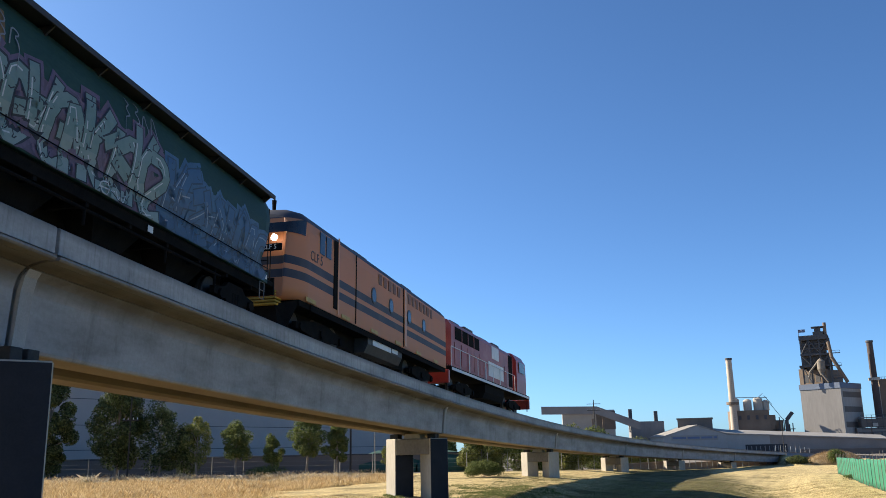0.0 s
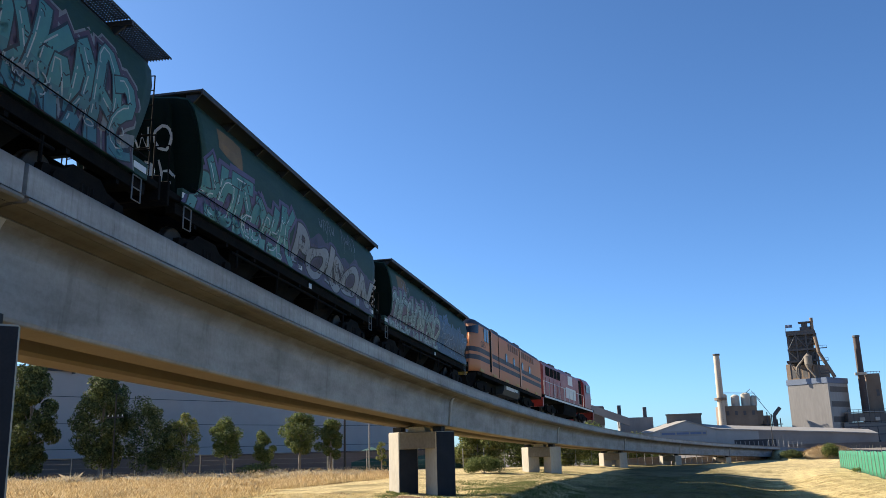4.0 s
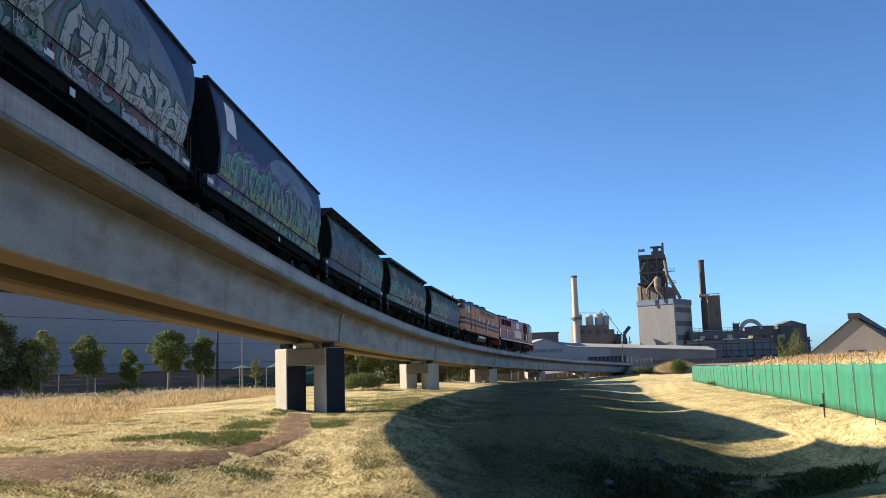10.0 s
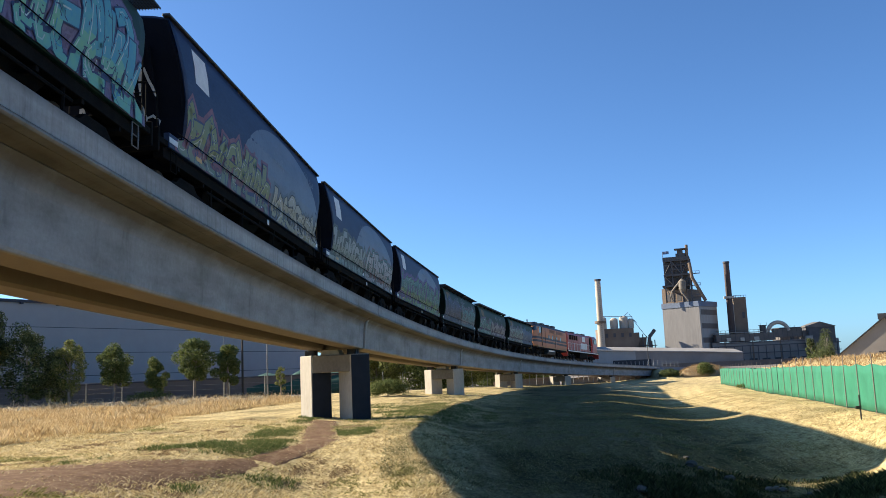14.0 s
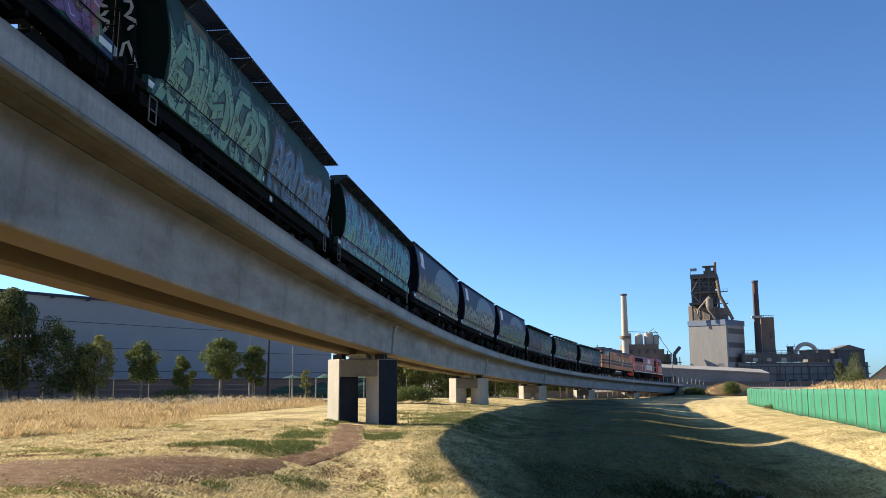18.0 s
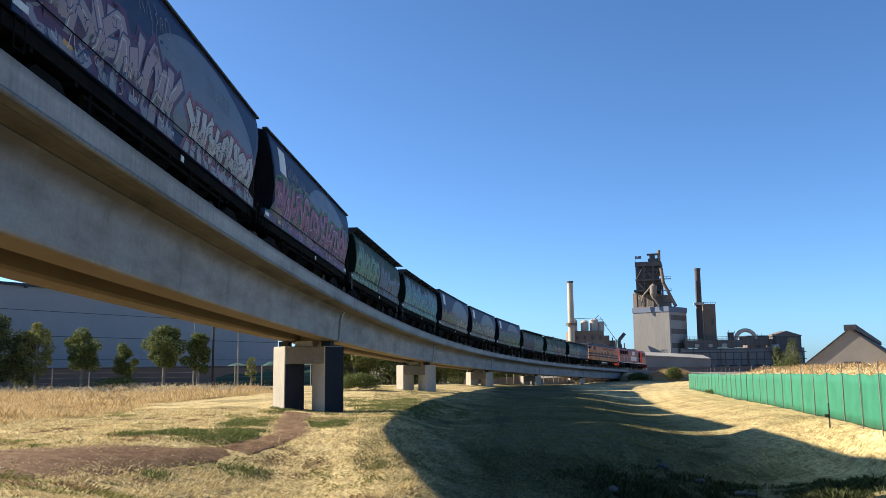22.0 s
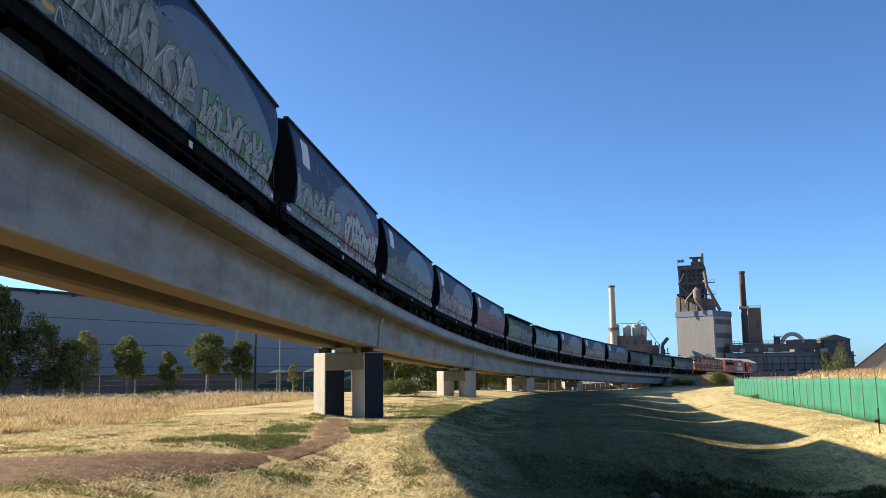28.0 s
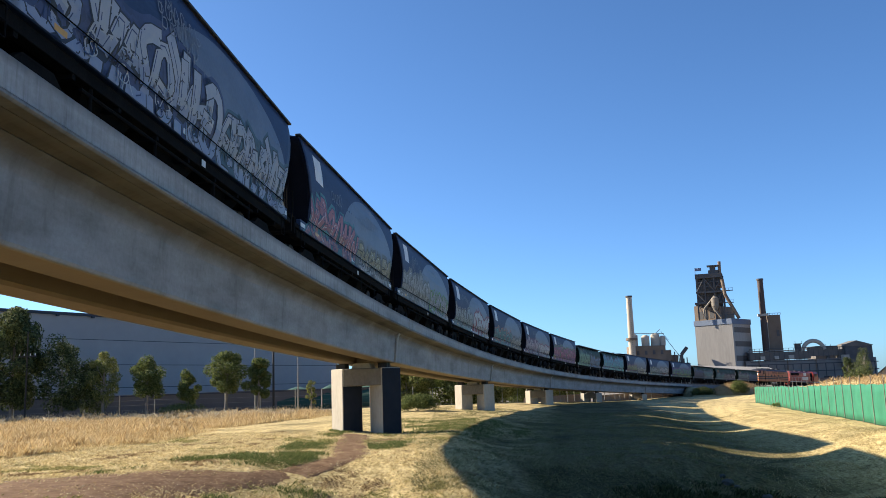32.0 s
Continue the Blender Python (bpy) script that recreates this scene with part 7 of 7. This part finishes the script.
tagged(mesh_part("seeding_grass", vs, fs, leafy("golden_seed_heads", [(0.38, 0.27, 0.13), (0.58, 0.45, 0.25), (0.76, 0.64, 0.42)], 0.3)), "thin stalks with pale seed heads over dry grass", "grass", kind="stuff")
tagged(mesh_part("plume_grass", *blades(rng, spots, 0.12, 0.5, 0.005, 1.2, 0.0, 1.2), PLUME), "feathery pale grass plumes before the trees", "grass", kind="stuff")
spots = []
while len(spots) < 26000:
    y = 14 + 95 * rng.random()
    x = fence_x(y) + 3.0 + 22 * rng.random() ** 1.4
    spots.append((x, y))
BRACKEN = leafy("brown_dry_grass", [(0.22, 0.13, 0.055), (0.42, 0.29, 0.14), (0.60, 0.46, 0.27)], 0.3)
tagged(mesh_part("mound_dry_grass", *blades(rng, spots, 0.12, 0.5, 0.009, 0.8, 0.0, 1.2), BRACKEN), "dry grass on the mound behind the fence", "grass", kind="stuff")
spots = []
while len(spots) < 230000:
    y = 6.5 + 30 * rng.random() ** 1.6
    x = rng.uniform(-0.62 * y - 3, 2.5)
    edge = 1.2 + 1.2 * noise.noise((x * 0.5, y * 0.5, 17))
    if x < edge and off_path(x, y) > rng.choice((rng.uniform(0.7, 1.15), rng.uniform(0.55, 1.15), rng.uniform(0.15, 1.1))) and noise.noise((x * 1.3, y * 1.3, 2)) + 0.6 * noise.noise((x * 4.0, y * 4.0, 3)) > rng.uniform(-0.5, 0.4):
        spots.append((x, y))
patches = {"mown_grass": [], "brown_thatch": [], "half_green_grass": []}
for x, y in spots:
    worn = noise.noise((x * 0.5, y * 0.42, 88)) + 0.5 * noise.noise((x * 1.9, y * 1.7, 89)) + rng.gauss(0, 0.06)
    toned = noise.noise((x * 0.33, y * 0.3, 97)) + 0.45 * noise.noise((x * 1.4, y * 1.3, 98)) + rng.gauss(0, 0.08)
    patches["brown_thatch" if worn > 0.40 else "half_green_grass" if toned > 0.36 else "mown_grass"].append((x, y))
for name, blade, label in (("mown_grass", CLIPPED, "short mown dry grass"), ("brown_thatch", THATCH, "brown dead thatch in worn patches"), ("half_green_grass", OLIVE, "half green mown grass in patches")):
    tagged(mesh_part(name, *blades(rng, patches[name], 0.02, 0.06, 0.003, 1.8, 0.9), blade), label, "grass", kind="stuff")
spots = []
for cx, cy, rx, ry, n in ((-5.3, 24.3, 1.4, 1.0, 3000), (-4.3, 25.7, 0.8, 1.2, 2600), (-6.7, 23.6, 0.6, 0.5, 700), (-4.8, 28.8, 0.7, 2.2, 2200), (-4.6, 36.0, 0.5, 2.2, 1300), (-7.6, 20.5, 0.6, 0.4, 900), (-2.2, 29.6, 0.8, 1.4, 2400), (-4.7, 11.7, 1.2, 0.9, 1500), (-2.6, 11.6, 1.5, 1.6, 2200), (-5.2, 19.0, 0.35, 0.3, 300), (-3.6, 21.4, 0.6, 0.4, 500), (-0.6, 38.0, 2.5, 5.0, 4200), (1.6, 44.0, 2.4, 6.0, 4200), (-1.8, 46.0, 1.6, 5.0, 1800)):
    for _ in range(n):
        a, q = rng.uniform(0, math.tau), math.sqrt(rng.random())
        px, py = cx + math.cos(a) * q * rx + rng.gauss(0, 0.15), cy + math.sin(a) * q * ry + rng.gauss(0, 0.3)
        if off_path(px, py) > 0.9 and noise.noise((px * 1.3, py * 0.8, 21)) > rng.uniform(-0.35, 0.15):
            spots.append((px, py))
tagged(mesh_part("green_weeds", *blades(rng, spots * 2, 0.03, 0.10, 0.006, 0.9), GREEN_BLADE), "low green weeds in patches", "weeds", kind="stuff")

spots = []
while len(spots) < 34000:
    x, y = rng.uniform(0.5, 13.0), rng.uniform(13.0, 26.5)
    q = drain(x, y)[0]
    if x > 4.2 + rng.uniform(0, 1.5) and x < fence_x(y) - 1.2 and y < 26.0 and q < rng.uniform(0.3, 4.4) + 1.6 * noise.noise((x * 0.6, y * 0.6, 41)) and q > rng.uniform(0, 0.8) and noise.noise((x * 1.7, y * 1.7, 43)) > rng.uniform(-0.6, 0.3):
        spots.append((x, y))
RUSH = leafy("dark_drain_weeds", [(0.022, 0.030, 0.012), (0.055, 0.066, 0.026), (0.12, 0.13, 0.055)], 0.25)
tagged(mesh_part("drain_weeds", *blades(rng, spots, 0.04, 0.22, 0.008, 0.9, 0.0, 1.2), RUSH), "dark weeds in the bottom of the drain", "weeds", kind="stuff")
spots = [(x, y) for x, y in ((rng.uniform(-12, -2), rng.uniform(12, 34)) for _ in range(60000)) if off_path(x, y) < 1.0][:9000]
tagged(mesh_part("straw_litter", *blades(rng, spots, 0.012, 0.03, 0.004, 3.0), STRAW), "straw litter scattered on the dirt track", "straw", kind="stuff")

# ---- the worn dirt track under the viaduct ----
DIRT = surface("worn_dirt_track", [(0.085, 0.050, 0.030), (0.17, 0.106, 0.066), (0.28, 0.195, 0.125)], 3.0, 0.95, bump=0.9, fine=13, mixes=0.9, spec=0.05)


def dirt_strip(points, name, label):
    vs, fs = [], []
    dense = []
    for (x, y, w), (x1, y1, w1) in zip(points, points[1:]):
        n = max(2, int(math.hypot(x1 - x, y1 - y) / 0.25))
        dense += [(x + (x1 - x) * k / n, y + (y1 - y) * k / n, w + (w1 - w) * k / n) for k in range(n)]
    for i, (x, y, w) in enumerate(dense):
        a, b = dense[max(0, i - 3)], dense[min(len(dense) - 1, i + 3)]
        dx, dy = b[0] - a[0], b[1] - a[1]
        n = math.hypot(dx, dy) or 1
        for j in range(9):
            u = (j - 4) / 4
            e = w * u * (1.08 + 0.3 * noise.noise((i * 0.15, u * 2, 7)) + 0.2 * noise.noise((i * 0.6, u, 9)))
            px, py = x - dy / n * e, y + dx / n * e
            vs.append((px, py, ground_z(px, py) + 0.02 + 0.03 * (1 - abs(u) ** 3) - 0.03 + 0.035 * noise.noise((px * 2.2, py * 2.2, 31)) * (0.3 + 0.7 * abs(u)) - 0.05 * (abs(u) == 1)))
    for i in range(len(dense) - 1):
        fs += [(i * 9 + j, i * 9 + j + 1, (i + 1) * 9 + j + 1, (i + 1) * 9 + j) for j in range(8)]
    tagged(mesh_part(name, vs, fs, DIRT, None, smooth=True), label, "dirt path", kind="structure")


dirt_strip(PATH_LINE, "path", "worn brown dirt track under the viaduct")

# ---- the drain's culvert, pool and stones ----
HEADWALL = surface("mossy_headwall_concrete", [(0.10, 0.095, 0.085), (0.24, 0.23, 0.21)], 2.5, 0.9, bump=0.3)
WATER = surface("dark_still_water", [(0.008, 0.010, 0.010), (0.014, 0.016, 0.014)], 2.0, 0.22, bump=0.05, fine=8, spec=0.3)
STONE = surface("pale_drain_stone", [(0.06, 0.056, 0.05), (0.16, 0.15, 0.135)], 4.0, 0.9, bump=0.4, random_tone=0.3)
culvert = empty("culvert_headwall", pose(1.85, 20.2, -2.86, 0, 0, 8), "low concrete headwall at the end of the drain", "culvert", kind="structure")
bm = bmesh.new()
box(bm, -0.12, 0.12, -2.0, 0.7, 0, 1.28, 0.02)
part("wall", bm, HEADWALL, culvert)
bm = bmesh.new()
box(bm, -0.13, 0.13, -2.0, 0.7, 1.283, 1.33, 0.01)
part("coping", bm, STONE, culvert, "pale worn coping edge")
mesh_part("water", [(2.3, 18.3, -2.13), (4.6, 18.8, -2.13), (7.2, 21.4, -2.13), (6.6, 22.6, -2.13), (4.0, 20.6, -2.13), (2.3, 19.8, -2.13)], [(0, 1, 2, 3, 4, 5)], WATER)
tagged(bpy.data.objects["water"], "dark still water lying in the drain", "water", kind="structure")
rng = random.Random(77)
for k in range(26):
    u = k / 25
    x, y = (3.0 + 5.2 * u + rng.uniform(-0.5, 0.5), 19.2 + 5.4 * u + rng.uniform(-1.3, 1.3))
    if k >= 16:
        x, y = rng.uniform(8.2, 11.2), 0
        y = 26.8 - 0.9 * (x - 8.0) + rng.uniform(-0.4, 0.4)
    r = rng.uniform(0.08, 0.2)
    bm = bmesh.new()
    bmesh.ops.create_icosphere(bm, subdivisions=2, radius=r)
    for v in bm.verts:
        v.co *= 1 + 0.35 * noise.noise(v.co * (1.6 / r) + Vector((k * 3.1, 0, 0)))
        v.co.z *= 0.6
    ob = part("stone", bm, STONE)
    ob.matrix_basis = pose(x, y, ground_z(x, y) + 0.03, 0, 0, rng.uniform(0, 360))
    tagged(ob, "pale weathered stone lying in the drain", "stone", "stones in the drain")

spots = []
while len(spots) < 120000:
    y = 22 + 50 * rng.random() ** 1.3
    x = rng.uniform(-1.0, min(fence_x(y) - 0.5, 4 + y * 0.55))
    if off_path(x, y) > 1.1 and (y > 26.5 or drain(x, y)[0] > 2.6) and noise.noise((x * 0.9, y * 0.9, 71)) + 0.5 * noise.noise((x * 3, y * 3, 72)) > rng.uniform(-0.4, 0.45):
        spots.append((x, y))
# olive blades where the train's shadow lies; part of that shade is in their colour
toned = [p for p in spots if p[0] < fence_x(p[1]) - 5.5 + 2.5 * noise.noise((p[0] * 0.4, p[1] * 0.4, 74)) + rng.gauss(0, 0.9)]
kept = set(toned)
far_dry = [p for p in spots if p not in kept]
tagged(mesh_part("verge_grass", *blades(rng, far_dry, 0.015, 0.05, 0.003, 1.6, 1.2), leafy("verge_clippings", [(0.22, 0.165, 0.075), (0.50, 0.405, 0.205), (0.74, 0.63, 0.39)], 0.2)), "mown dry grass beside the viaduct", "grass", kind="stuff")
tagged(mesh_part("swale_grass", *blades(rng, toned, 0.02, 0.06, 0.0038, 1.4, 1.2), leafy("olive_shaded_swale_grass", [(0.085, 0.085, 0.036), (0.19, 0.18, 0.08), (0.35, 0.315, 0.165)], 0.25)), "olive green grass with darker shaded tones in the shallow drain", "grass", kind="stuff")

# ---- gravel on the dirt track, dry mound by the abutment ----
vs, fs = [], []
while len(fs) < 45000:
    x, y = rng.uniform(-13, -2.5), 11 + 24 * rng.random() ** 1.3
    if off_path(x, y) < rng.uniform(0.6, 1.05) and noise.noise((x * 1.1, y * 1.1, 31)) > rng.uniform(-0.6, 0.4):
        r, z, a, n = 0.009 + 0.026 * rng.random() ** 3, ground_z(x, y), rng.uniform(0, 6.28), len(vs)
        vs += [(x + r * math.cos(a + k * 2.094) * rng.uniform(0.7, 1.3), y + r * math.sin(a + k * 2.094) * rng.uniform(0.7, 1.3), z - 0.003) for k in range(3)] + [(x, y, z + r * rng.uniform(0.5, 1.0))]
        fs += [(n, n + 1, n + 3), (n + 1, n + 2, n + 3), (n + 2, n, n + 3)]
GRIT = leafy("mixed_grit", [(0.10, 0.065, 0.042), (0.24, 0.165, 0.115), (0.50, 0.40, 0.30)], 0.0)
tagged(mesh_part("gravel", vs, fs, GRIT), "loose gravel on the dirt track", "gravel", kind="stuff")


def mound_z(u, v):
    return 2.3 * max(0.0, 1 - u * u - v * v) ** 0.7 * (1 + 0.25 * noise.noise((u * 2.5, v * 2.5, 61))) - 0.15


g0 = ground_z(55.0, 166.0)
bm = bmesh.new()
loft(bm, [[(55.0 + 5.6 * q * math.cos(a * math.tau / 28), 166.0 + 3.2 * q * math.sin(a * math.tau / 28), g0 + mound_z(q * math.cos(a * math.tau / 28), q * math.sin(a * math.tau / 28))) for a in range(28)] for q in (1.0, 0.93, 0.8, 0.62, 0.42, 0.22, 0.05)])
tagged(part("earth_mound", bm, surface("dry_mound_earth", [(0.22, 0.15, 0.075), (0.42, 0.31, 0.17)], 1.2, 0.95, bump=0.4), smooth=True), "earth mound overgrown with dry straw grass", "mound")
vs, fs = [], []
for _ in range(5000):
    a, q = rng.uniform(0, math.tau), math.sqrt(rng.random())
    u, v = q * math.cos(a), q * math.sin(a)
    x, y, z = 55.0 + 5.6 * u, 166.0 + 3.2 * v, g0 + mound_z(u, v)
    h, b, n = rng.uniform(0.15, 0.5), rng.uniform(0, math.tau), len(vs)
    vs += [(x - 0.02, y, z - 0.05), (x + 0.02, y, z - 0.05), (x + math.cos(b) * h * 0.6, y + math.sin(b) * h * 0.6, z + h)]
    fs.append((n, n + 1, n + 2))
tagged(mesh_part("dry_mound_grass", vs, fs, BRACKEN), "dry straw grass on a mound", "grass", kind="stuff")


# ---- what moves ----
def front_of_wagons(t):
    """How far the first wagon's front coupler has come along the track."""
    return -0.12 + 5.953 * t + 0.0199 * t * t + 0.000126 * t ** 3


def on_track(s, base):
    a, b = along(s - base), along(s + base)
    mid = (a + b) / 2 + Vector((0, 0, 0.20))
    way = (b - a).normalized()
    left = Vector((0, 0, 1)).cross(way).normalized()
    upward = way.cross(left)
    return Matrix.Translation(mid) @ Matrix((way, left, upward)).transposed().to_4x4()


def motions():
    times = [float(k) for k in range(33)]
    for k, wagon in enumerate(WAGONS):
        walk(wagon, [(t, on_track(front_of_wagons(t) - 7.5 - 15.0 * k, 5.25)) for t in times])
    for loco, ahead in LOCOS:
        walk(loco, [(t, on_track(front_of_wagons(t) + ahead, 6.4)) for t in times])


motions()
